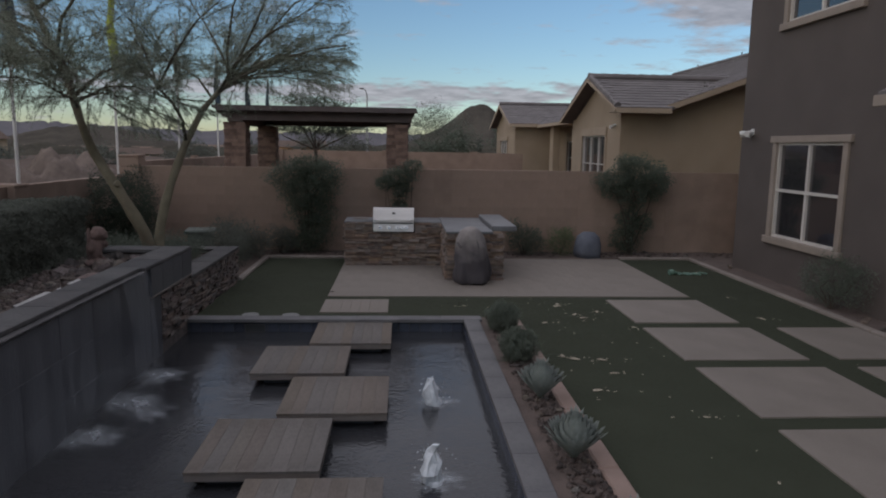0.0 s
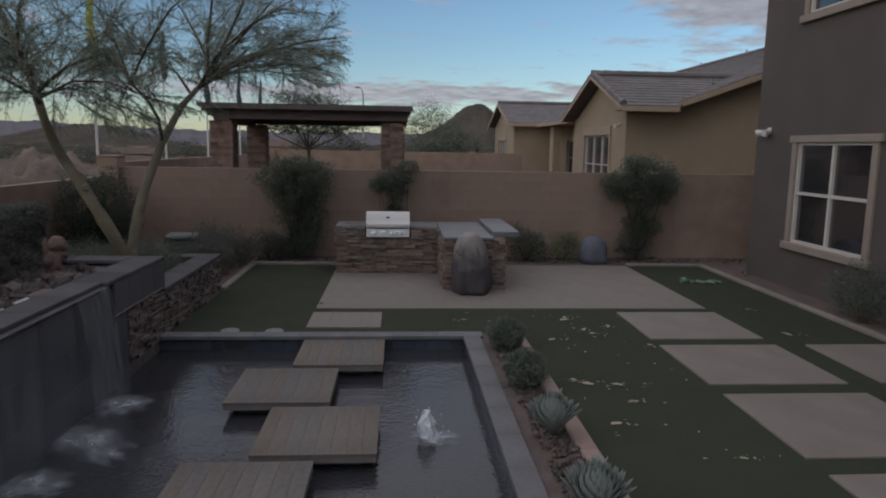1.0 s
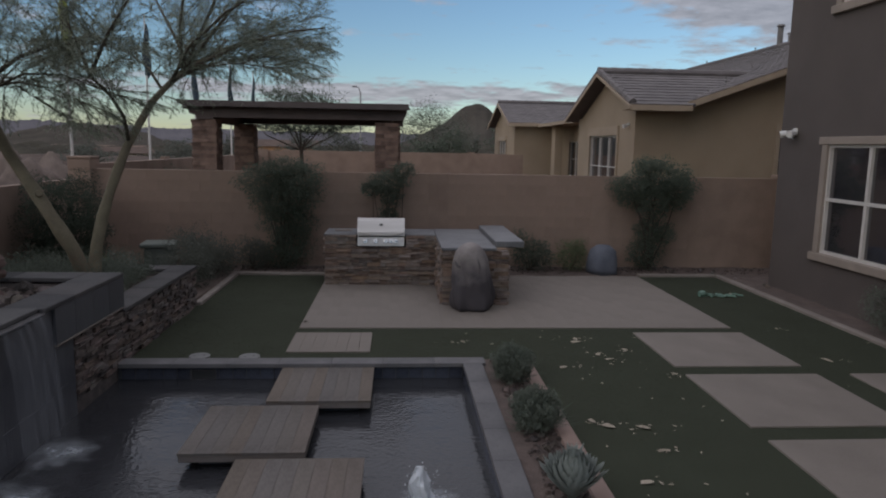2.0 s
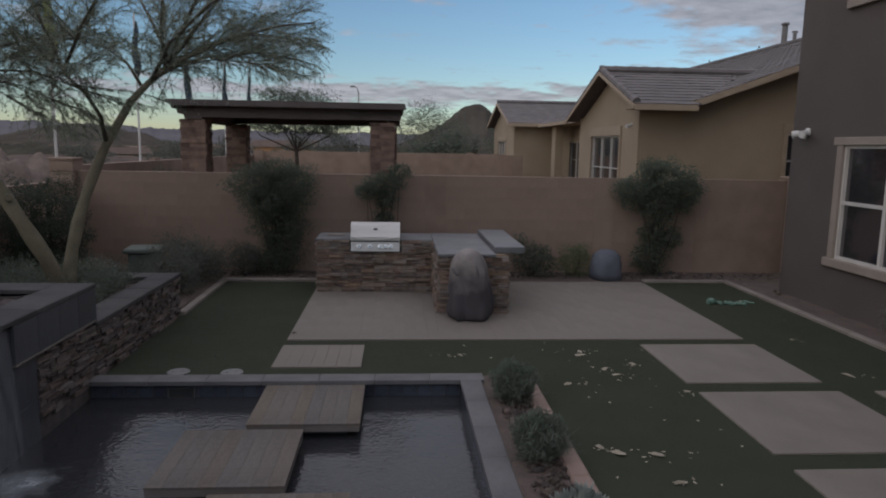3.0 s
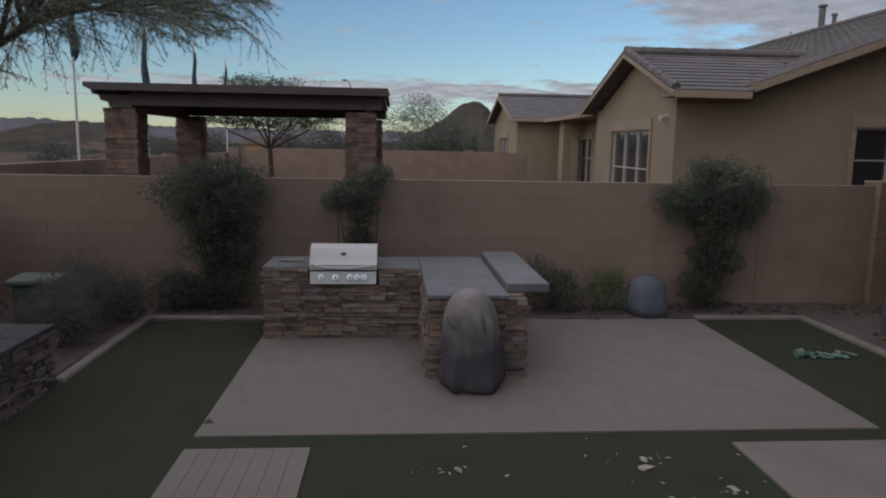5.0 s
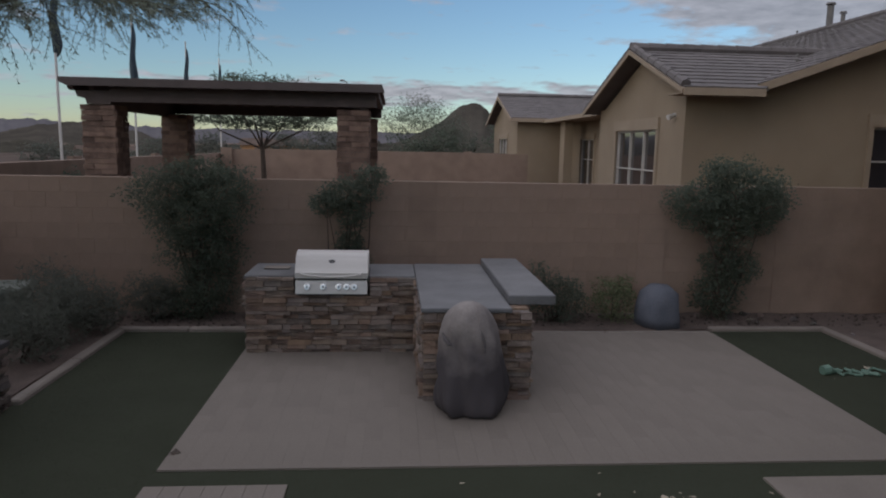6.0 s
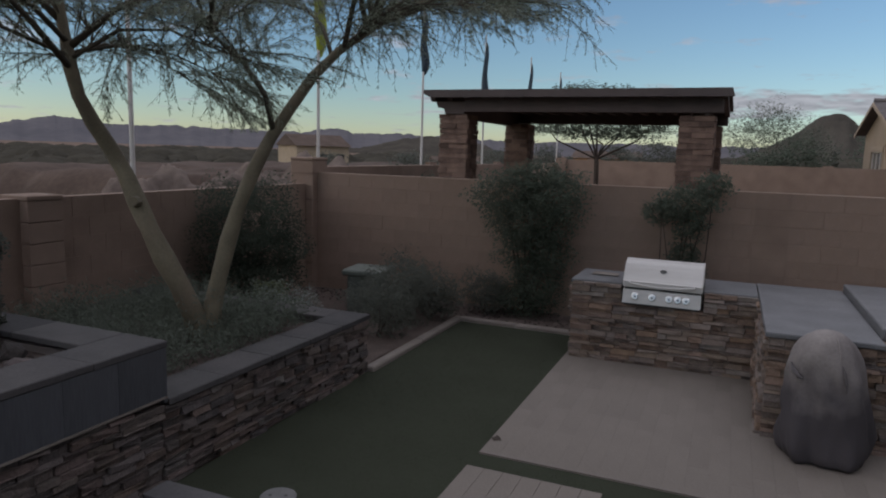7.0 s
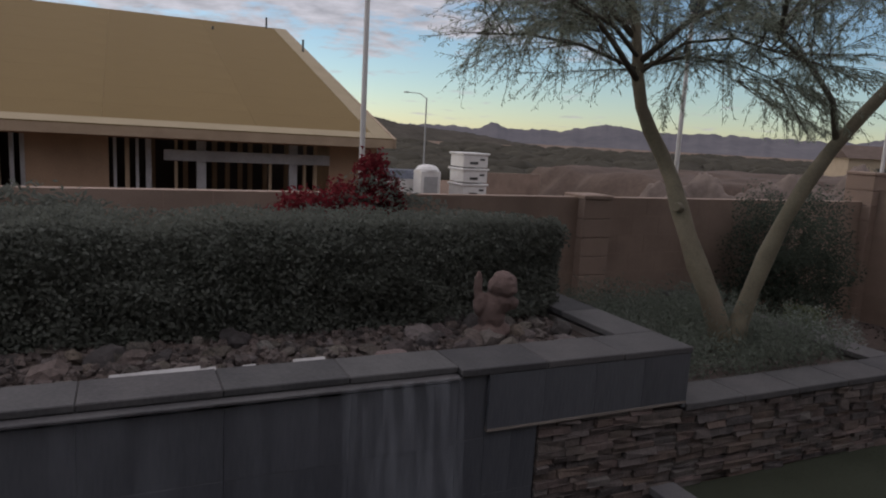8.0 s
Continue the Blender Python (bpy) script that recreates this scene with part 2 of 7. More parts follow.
GALV = mat("galvanised_pole", (0.22, 0.22, 0.22), (0.32, 0.32, 0.32), 0.5, metal=0.3, scale=3, fine=60, bump=0.05)
FLAG_DARK = mat("flag_navy", (0.02, 0.035, 0.05), (0.05, 0.075, 0.095), 0.85, scale=3, fine=60)
FLAG_LIME = mat("flag_lime", (0.22, 0.27, 0.02), (0.34, 0.40, 0.05), 0.85, scale=3, fine=60)
COVER = mat("vinyl_cover", (0.042, 0.037, 0.039), (0.08, 0.071, 0.073), 0.6, scale=2.5, fine=60, bump=0.2, wear=(0.12, 0.11, 0.108), wear_amount=0.4)
TERRACOTTA = mat("terracotta", (0.076, 0.049, 0.043), (0.130, 0.086, 0.074), 0.9, scale=9, fine=60, bump=0.6, wear=(0.06, 0.042, 0.038), wear_amount=0.6)
BOULDER = mat("grey_boulder", (0.066, 0.072, 0.090), (0.118, 0.126, 0.150), 0.95, scale=4, fine=50, bump=0.7, spec=0.2)
HILL = mat("far_hill", (0.044, 0.041, 0.035), (0.084, 0.075, 0.064), 1.0, scale=0.03, fine=0.3, bump=0, spec=0.0)
SCRUB = mat("far_scrub", (0.040, 0.037, 0.030), (0.064, 0.059, 0.047), 0.95, scale=0.05, fine=0.5, bump=0, island=0.12, spec=0.02)
LEAF_SAGE = mat("sage_leaf", (0.085, 0.100, 0.078), (0.155, 0.175, 0.145), 0.8, scale=2, fine=30, bump=0, island=0.25, spec=0.1, thin=0.35)
# distance haze is mixed into this colour: paler and bluer than the near hill
HAZED_HILL = mat("hazed_farther_hill", (0.090, 0.088, 0.098), (0.128, 0.122, 0.130), 1.0, scale=0.006, fine=0.04, bump=0, spec=0.0)
FOAM = mat("white_water", (0.36, 0.39, 0.42), (0.58, 0.61, 0.64), 0.35, scale=14, fine=60, bump=0.6)
PLASTIC_GREEN = mat("green_plastic", (0.075, 0.09, 0.078), (0.13, 0.145, 0.125), 0.7, scale=4, fine=60)
HOSE = mat("green_hose", (0.075, 0.14, 0.11), (0.12, 0.20, 0.155), 0.6, scale=8, fine=60)

WATER = bpy.data.materials.new("pool_water")
WATER.use_nodes = True
_n, _l = WATER.node_tree.nodes, WATER.node_tree.links
_b = _n["Principled BSDF"]
_b.inputs["Base Color"].default_value = (0.026, 0.027, 0.030, 1)
_b.inputs["Roughness"].default_value = 0.10
_b.inputs["IOR"].default_value = 1.33
_t = _n.new("ShaderNodeTexCoord")
_w = _n.new("ShaderNodeTexNoise")
_w.inputs["Scale"].default_value, _w.inputs["Detail"].default_value = 5.0, 4
_w2 = _n.new("ShaderNodeTexNoise")
_w2.inputs["Scale"].default_value, _w2.inputs["Detail"].default_value = 22.0, 2
_a = _n.new("ShaderNodeMath")
_a.operation = "ADD"
for _q in (_w, _w2):
    _l.new(_t.outputs["Object"], _q.inputs["Vector"])
_l.new(_w.outputs["Fac"], _a.inputs[0])
_l.new(_w2.outputs["Fac"], _a.inputs[1])
_bp = _n.new("ShaderNodeBump")
_bp.inputs["Strength"].default_value, _bp.inputs["Distance"].default_value = 0.20, 0.02
_l.new(_a.outputs[0], _bp.inputs["Height"])
_l.new(_bp.outputs[0], _b.inputs["Normal"])


# ---- mesh helpers ----
class Geo:
    """Vertices and faces gathered piece by piece."""

    def __init__(self):
        self.v, self.f, self.smooth = [], [], False

    def add(self, verts, faces):
        o = len(self.v)
        self.v.extend(tuple(p) for p in verts)
        self.f.extend(tuple(i + o for i in q) for q in faces)
        return self

    def box(self, x0, y0, z0, x1, y1, z1, bev=0.0, m=None):
        if bev <= 0:
            p = [(x, y, z) for z in (z0, z1) for y in (y0, y1) for x in (x0, x1)]
            f = [(0, 2, 3, 1), (4, 5, 7, 6), (0, 1, 5, 4), (2, 6, 7, 3), (0, 4, 6, 2), (1, 3, 7, 5)]
        else:
            b = min(bev, (x1 - x0) * 0.45, (y1 - y0) * 0.45, (z1 - z0) * 0.45)
            p, idx = [], {}
            for sx in (0, 1):
                for sy in (0, 1):
                    for sz in (0, 1):
                        c = (x1 if sx else x0, y1 if sy else y0, z1 if sz else z0)
                        d = (-b if sx else b, -b if sy else b, -b if sz else b)
                        for a in range(3):
                            idx[sx, sy, sz, a] = len(p)
                            p.append(tuple(c[k] if k == a else c[k] + d[k] for k in range(3)))
            f = []
            for a in range(3):
                u, w = (a + 1) % 3, (a + 2) % 3
                for s in (0, 1):
                    q = []
                    for i, j in ((0, 0), (1, 0), (1, 1), (0, 1)):
                        k = [0, 0, 0]
                        k[a], k[u], k[w] = s, i, j
                        q.append(idx[(*k, a)])
                    f.append(tuple(q if s else q[::-1]))
                for i in (0, 1):
                    for j in (0, 1):
                        k0, k1 = [0, 0, 0], [0, 0, 0]
                        k0[u], k0[w], k1[u], k1[w] = i, j, i, j
                        k0[a], k1[a] = 0, 1
                        q = [idx[(*k0, u)], idx[(*k1, u)], idx[(*k1, w)], idx[(*k0, w)]]
                        f.append(tuple(q if i == j else q[::-1]))
            for sx in (0, 1):
                for sy in (0, 1):
                    for sz in (0, 1):
                        q = [idx[sx, sy, sz, a] for a in range(3)]
                        f.append(tuple(q if (sx + sy + sz) % 2 else q[::-1]))
        if m is not None:
            p = [tuple(m @ Vector(c)) for c in p]
        return self.add(p, f)

    def tube(self, pts, radii, sides=8, caps=True):
        pts = [Vector(p) for p in pts]
        ring, prev = [], None
        for i, p in enumerate(pts):
            d = (pts[min(i + 1, len(pts) - 1)] - pts[max(i - 1, 0)]).normalized()
            if prev is None:
                prev = d.orthogonal().normalized()
            u = (prev - d * prev.dot(d)).normalized()
            prev, w = u, d.cross(u)
            r = radii[i] if isinstance(radii, (list, tuple)) else radii
            ring.append([p + (u * math.cos(2 * math.pi * k / sides) + w * math.sin(2 * math.pi * k / sides)) * r for k in range(sides)])
        verts = [q for g in ring for q in g]
        faces = [(i * sides + k, i * sides + (k + 1) % sides, (i + 1) * sides + (k + 1) % sides, (i + 1) * sides + k) for i in range(len(pts) - 1) for k in range(sides)]
        if caps:
            faces += [tuple(range(sides))[::-1], tuple((len(pts) - 1) * sides + k for k in range(sides))]
        return self.add(verts, faces)

    def lathe(self, profile, sides=20, centre=(0, 0), wobble=0.0):
        verts, n = [], len(profile)
        for r, z in profile:
            for k in range(sides):
                a = 2 * math.pi * k / sides
                q = r * (1 + wobble * noise.noise((math.cos(a) * 1.7, math.sin(a) * 1.7, z * 3.0)))
                verts.append((centre[0] + q * math.cos(a), centre[1] + q * math.sin(a), z))
        faces = [(i * sides + k, i * sides + (k + 1) % sides, (i + 1) * sides + (k + 1) % sides, (i + 1) * sides + k) for i in range(n - 1) for k in range(sides)]
        faces += [tuple(range(sides))[::-1], tuple((n - 1) * sides + k for k in range(sides))]
        return self.add(verts, faces)

    def prism(self, poly, axis, a, b):
        """A flat outline carried from a to b along an axis (0 x, 1 y, 2 z)."""
        n = len(poly)

        def at(p, t):
            c = list(p)
            c.insert(axis, t)
            return tuple(c)

        verts = [at(p, a) for p in poly] + [at(p, b) for p in poly]
        faces = [tuple(range(n)), tuple(range(2 * n - 1, n - 1, -1))] + [(i, i + n, (i + 1) % n + n, (i + 1) % n) for i in range(n)]
        return self.add(verts, faces)

    def mesh(self, name, material):
        me = bpy.data.meshes.new(name)
        me.from_pydata(self.v, [], self.f)
        me.materials.append(material)
        bm = bmesh.new()
        bm.from_mesh(me)
        if len(bm.faces) < 60000:
            bmesh.ops.recalc_face_normals(bm, faces=bm.faces)
        bm.to_mesh(me)
        bm.free()
        if self.smooth:
            me.polygons.foreach_set("use_smooth", [True] * len(me.polygons))
        me.update()
        return me


def thing(name, label, category, place=(0, 0, 0), turn=0.0, group="", kind=""):
    ob = new(name)
    ob.matrix_world = pose(*place, 0, 0, turn)
    ob.empty_display_size = 0.1
    return tagged(ob, label, category, group, kind)


def part(name, geo, material, parent=None, label="", m=None):
    data = geo if isinstance(geo, bpy.types.Mesh) else geo.mesh(name, material)
    ob = new(name, data)
    if parent is not None:
        ob.parent = parent
    if m is not None:
        ob.matrix_local = m
    if label:
        ob["label"] = label
    return ob


def solid(name, geo, material, label, category, place=(0, 0, 0), turn=0.0, group="", kind=""):
    """A thing that is one mesh."""
    ob = part(name, geo, material)
    ob.matrix_world = pose(*place, 0, 0, turn)
    return tagged(ob, label, category, group, kind)


def rnd(a, b):
    return random.uniform(a, b)


def leaf_cloud(points, size, out, flat=0.0, slim=0.45):
    """Small pointed leaves at the points, each turned its own way."""
    for p in points:
        d = Vector((rnd(-1, 1), rnd(-1, 1), rnd(-1, 1) * (1 - flat))).normalized()
        u = d.orthogonal().normalized()
        u = (Matrix.Rotation(rnd(0, 6.28), 3, d) @ u) * size * slim * rnd(0.7, 1.2)
        d = d * size * rnd(0.7, 1.4)
        p = Vector(p)
        out.add([p - d * 0.5, p + u * 0.5, p + d * 0.5, p - u * 0.5], [(0, 1, 2, 3)])


def blob_points(n, centre, radii, hollow=0.55, seed=0.0, rough=0.35, floor=None):
    """Points in a lumpy shell."""
    pts = []
    while len(pts) < n:
        d = Vector((random.gauss(0, 1), random.gauss(0, 1), random.gauss(0, 1))).normalized()
        r = (1 + rough * noise.noise(d * 1.9 + Vector((seed, seed * 1.7, 0))) * 1.6) * rnd(hollow, 1.0) ** 0.6
        p = Vector((centre[0] + d.x * radii[0] * r, centre[1] + d.y * radii[1] * r, centre[2] + d.z * radii[2] * r))
        if floor is None or p.z > floor:
            pts.append(p)
    return pts

# ---- ground, lawn, pool ----
POOL = (-2.5, -3.0, 1.36, 9.66)
WATER_Z = -0.14


def sheet(xs, ys, keep, z=0.0):
    g = Geo()
    ids = {}
    for i, x in enumerate(xs):
        for j, y in enumerate(ys):
            ids[i, j] = len(g.v)
            g.v.append((x, y, z))
    for i in range(len(xs) - 1):
        for j in range(len(ys) - 1):
            if keep((xs[i] + xs[i + 1]) / 2, (ys[j] + ys[j + 1]) / 2):
                g.f.append((ids[i, j], ids[i + 1, j], ids[i + 1, j + 1], ids[i, j + 1]))
    return g


def land(x, y):
    """The lie of the land: the lots to the west lie lower."""
    return -0.03 - 1.70 * min(1.0, max(0.0, (-6.5 - x) / 22.0))


g = sheet([-4000, -1200, -400, -160, -80, -45, -28.5, -17, -6.5, POOL[0] - 0.2, POOL[2] + 0.2, 20, 80, 600, 4000], [-4000, -600, -80, POOL[1], POOL[3] + 0.2, 20, 40, 80, 160, 600, 1500, 4000],
          lambda x, y: not (POOL[0] - 0.2 < x < POOL[2] + 0.2 and POOL[1] < y < POOL[3] + 0.2), 0.0)
g.v = [(x, y, land(x, y)) for x, y, z in g.v]
solid("ground", g, DESERT, "bare brown desert ground reaching to the hills", "ground", kind="structure")

LAWN = [(-2.42, 9.80, 6.82, 11.24), (2.13, -3.0, 6.82, 9.80), (5.25, 11.24, 6.82, 15.05), (-2.42, 11.24, -0.7, 15.05)]


def on_lawn(x, y):
    return any(a <= x <= c and b <= y <= d for a, b, c, d in LAWN)


g = sheet([-2.42, -0.7, 2.13, 5.25, 6.82], [-3.0, 9.80, 11.24, 15.05], on_lawn, 0.0)
lawn = solid("lawn", g, TURF, "dark green artificial turf lawn with fallen leaves", "lawn", kind="structure")

g = Geo()
g.box(POOL[0] - 0.2, POOL[1], -0.95, POOL[2] + 0.2, POOL[3] + 0.2, -0.85)
g.box(POOL[0] - 0.2, POOL[1], -0.85, POOL[0], POOL[3] + 0.2, -0.01)
g.box(POOL[2], POOL[1], -0.85, POOL[2] + 0.2, POOL[3], -0.01)
g.box(POOL[0], POOL[3], -0.85, POOL[2] + 0.2, POOL[3] + 0.2, -0.01)
g.box(POOL[0], POOL[1], -0.85, POOL[2], POOL[1] + 0.2, -0.01)
pool = solid("pool_basin", g, PLASTER, "dark plastered basin of a shallow pool", "pool", kind="structure")
g = sheet([POOL[0] + 0.002 + i * (POOL[2] - POOL[0] - 0.004) / 24 for i in range(25)], [POOL[1] + 0.2 + i * (POOL[3] - POOL[1] - 0.2) / 60 for i in range(61)], lambda x, y: True, WATER_Z)
g.v = [(x, y, z + 0.006 * noise.noise((x * 3, y * 3, 0))) for x, y, z in g.v]
g.smooth = True
solid("pool_water", g, WATER, "dark rippled pool water around stepping pads", "water", kind="structure")

# garden beds behind the lawn and beside the house
g = Geo()
for x0, y0, x1, y1 in ((-5.4, 15.17, 9.2, 15.98), (-5.4, 12.6, -2.49, 15.17), (6.94, -3.0, 7.45, 15.17), (7.45, 14.2, 9.2, 15.17), (-0.66, 15.04, 5.275, 15.17), (1.56, -3.0, 1.97, 9.80)):
    nx, ny = max(2, int((x1 - x0) / 0.2)), max(2, int((y1 - y0) / 0.2))
    q = sheet([x0 + (x1 - x0) * i / nx for i in range(nx + 1)], [y0 + (y1 - y0) * j / ny for j in range(ny + 1)], lambda x, y: True, 0.0)
    g.add([(x, y, 0.03 + 0.03 * noise.noise((x * 2.3, y * 2.3, 4))) for x, y, z in q.v], q.f)
g.smooth = True
solid("garden_bed", g, SOIL, "dark bare soil bed with gravel along the walls", "soil", kind="structure")


# ---- walls ----
def block_wall(name, label, x0, y0, x1, y1, top, material=BLOCK, pieces=True, thick=0.15, bl=0.405, bh=0.205):
    """A wall of hollow concrete blocks from one corner to the other, along x or y; core as mortar, each block 4 mm proud."""
    along_x = abs(x1 - x0) > abs(y1 - y0)
    length = abs(x1 - x0) if along_x else abs(y1 - y0)
    w = thing(name, label, "wall", (x0, y0, 0), 0 if along_x else 90, kind="structure")
    core = Geo().box(0, -thick / 2 + 0.003, -0.05, length, thick / 2 - 0.003, top - 0.002)
    part("mortar_core", core, MORTAR, w)
    rows = int(round(top / bh))
    hh = top / rows
    if pieces:
        full = Geo().box(0.002, -thick / 2, 0.002, bl - 0.002, thick / 2, hh - 0.002, 0.003).mesh("block", material)
        half = Geo().box(0.002, -thick / 2, 0.002, bl / 2 - 0.002, thick / 2, hh - 0.002, 0.003).mesh("half_block", material)
        for r in range(rows):
            s = 0.0
            if r % 2:
                part("half_block", half, material, w, m=pose(0, 0, r * hh))
                s = bl / 2
            while s + bl <= length + 0.01:
                part("block", full, material, w, m=pose(s, rnd(-0.0015, 0.0015), r * hh))
                s += bl
            if length - s > 0.06:
                last = Geo().box(0.004, -thick / 2, 0.004, length - s, thick / 2, hh - 0.004, 0.004).mesh("cut_block", material)
                part("cut_block", last, material, w, m=pose(s, 0, r * hh))
    else:
        g = Geo()
        for r in range(rows):
            s = -bl / 2 if r % 2 else 0.0
            while s < length:
                g.box(max(s, 0) + 0.004, -thick / 2, r * hh + 0.004, min(s + bl, length) - 0.004, thick / 2, (r + 1) * hh - 0.004)
                s += bl
        tagged(part("block_courses", g, material, w), kind="stuff")
    return w


def pilaster(x, y, top, w=0.42):
    p = thing("wall_pilaster", "square tan concrete block pilaster in the garden wall", "pilaster", (x, y, 0), group="wall pilasters", kind="structure")
    g = Geo()
    n = int(top / 0.205)
    for i in range(n):
        g.box(-w / 2, -w / 2, i * top / n + 0.003, w / 2, w / 2, (i + 1) * top / n - 0.003, 0.005)
    part("shaft", g, BLOCK, p)
    part("cap", Geo().box(-w / 2 - 0.01, -w / 2 - 0.01, top, w / 2 + 0.01, w / 2 + 0.01, top + 0.05, 0.01), BLOCK, p)
    return p


BACK_Y, BACK_TOP = 16.08, 1.905
LEFT_X, LEFT_TOP = -5.5, 1.72

def wall_with_holes(axis, at, thick, a0, a1, z0, z1, holes):
    """One connected wall in the plane axis = at, from a0 to a1, with rectangular openings (a, b, lo, hi) through it."""
    g = Geo()
    cuts = sorted({a0, a1, *(h[0] for h in holes), *(h[1] for h in holes)})
    zc = sorted({z0, z1, *(h[2] for h in holes), *(h[3] for h in holes)})
    na, nz = len(cuts), len(zc)

    def solid_cell(i, j):
        if not (0 <= i < na - 1 and 0 <= j < nz - 1):
            return False
        a, z = (cuts[i] + cuts[i + 1]) / 2, (zc[j] + zc[j + 1]) / 2
        return not any(h[0] <= a <= h[1] and h[2] <= z <= h[3] for h in holes)

    for d in (0.0, thick):
        for a in cuts:
            for z in zc:
                g.v.append((at + d, a, z) if axis == "x" else (a, at + d, z))
    face = na * nz
    for i in range(na - 1):
        for j in range(nz - 1):
            if not solid_cell(i, j):
                continue
            q = [i * nz + j, (i + 1) * nz + j, (i + 1) * nz + j + 1, i * nz + j + 1]
            g.f += [tuple(q), tuple(k + face for k in q[::-1])]
            for (u, v), out in (((0, 1), (i, j - 1)), ((1, 2), (i + 1, j)), ((2, 3), (i, j + 1)), ((3, 0), (i - 1, j))):
                if not solid_cell(*out):
                    g.f.append((q[v], q[u], q[u] + face, q[v] + face))
    return g


# ---- our house, on the east side ----
HX = 7.42
house = thing("house", "two-storey taupe stucco house with cream window trim", "house", (0, 0, 0))
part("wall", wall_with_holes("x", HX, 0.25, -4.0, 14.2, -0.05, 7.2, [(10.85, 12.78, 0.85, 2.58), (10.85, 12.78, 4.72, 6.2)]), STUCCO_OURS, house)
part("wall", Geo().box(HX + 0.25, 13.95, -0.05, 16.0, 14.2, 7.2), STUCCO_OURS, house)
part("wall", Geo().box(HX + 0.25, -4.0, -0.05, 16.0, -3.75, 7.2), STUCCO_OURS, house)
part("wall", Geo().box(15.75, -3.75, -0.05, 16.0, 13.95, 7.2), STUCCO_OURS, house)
part("roof", Geo().box(HX - 0.45, -4.5, 7.2, 16.4, 14.65, 7.4, 0.02), ROOF_TILE, house)


def our_window(y0, y1, z0, z1):
    w = part("window", Geo().box(HX + 0.05, y0, z0, HX + 0.06, y1, z1), PANE, house, "dark glass pane")
    t = 0.13
    g = Geo()
    g.box(HX - 0.045, y0 - t, z0, HX + 0.02, y0, z1, 0.006).box(HX - 0.045, y1, z0, HX + 0.02, y1 + t, z1, 0.006)
    g.box(HX - 0.06, y0 - t - 0.07, z1, HX + 0.02, y1 + t + 0.07, z1 + 0.12, 0.008)
    part("trim", g, TRIM_LIGHT, w, "cream foam trim")
    part("sill", Geo().box(HX - 0.075, y0 - t - 0.07, z0 - 0.13, HX + 0.02, y1 + t + 0.07, z0, 0.01), TRIM_LIGHT, w, "cream sill")
    g = Geo()
    f = 0.045
    g.box(HX, y0, z0, HX + 0.05, y0 + f, z1).box(HX, y1 - f, z0, HX + 0.05, y1, z1)
    g.box(HX, y0 + f, z0, HX + 0.05, y1 - f, z0 + f).box(HX, y0 + f, z1 - f, HX + 0.05, y1 - f, z1)
    my, mz = (y0 + y1) / 2, z0 + (z1 - z0) * 0.5
    g.box(HX + 0.005, my - 0.03, z0 + f, HX + 0.05, my + 0.03, z1 - f)
    g.box(HX + 0.002, y0 + f, mz - 0.025, HX + 0.048, my - 0.03, mz + 0.025).box(HX + 0.002, my + 0.03, mz - 0.025, HX + 0.048, y1 - f, mz + 0.025)
    part("window_frame", g, VINYL, w, "white vinyl frame")


our_window(10.85, 12.78, 0.85, 2.58)
our_window(10.85, 12.78, 4.72, 6.2)
# a dark sheet behind the panes plays the unlit room
part("interior", Geo().box(HX + 0.5, 9.5, 0.0, HX + 0.52, 13.9, 6.6), DARK_VOID, house, "dark sheet standing in for an unlit room")
g = Geo()
g.prism([(HX - 0.55, 3.24), (HX, 3.48), (HX, 3.38), (HX - 0.55, 3.14)], 1, 1.0, 9.45)
part("awning", g, ROOF_TILE, house, "low tiled shed roof")
part("fascia", Geo().box(HX - 0.60, 1.0, 3.04, HX - 0.55, 9.47, 3.19, 0.006), TRIM_LIGHT, house)

# ---- pool edge, pads and paving ----
def coping_run(x0, y0, x1, y1, along, length=0.6, z=0.0, h=0.05, label="grey stone pool coping", bull=0.005, name="pool_coping", material=None):
    material = material or COPING
    run = thing(name, label, "coping", (0, 0, 0), kind="structure")
    a, b = (x0, x1) if along == "x" else (y0, y1)
    n = max(1, round((b - a) / length))
    s = (b - a) / n
    wdt = (y1 - y0) if along == "x" else (x1 - x0)
    me = (Geo().box(0.0012, 0, 0, s - 0.0012, wdt, h, bull) if along == "x" else Geo().box(0, 0.0012, 0, wdt, s - 0.0012, h, bull)).mesh("coping_slab", material)
    for i in range(n):
        part("coping_slab", me, material, run, m=pose(x0 + (i * s if along == "x" else 0), y0 + (i * s if along == "y" else 0), z + rnd(-0.001, 0.001)))
    return run


coping_run(-2.42, 9.595, 1.60, 9.81, "x", material=COPING_POOL)
coping_run(1.345, -3.0, 1.56, 9.593, "y", material=COPING_POOL)


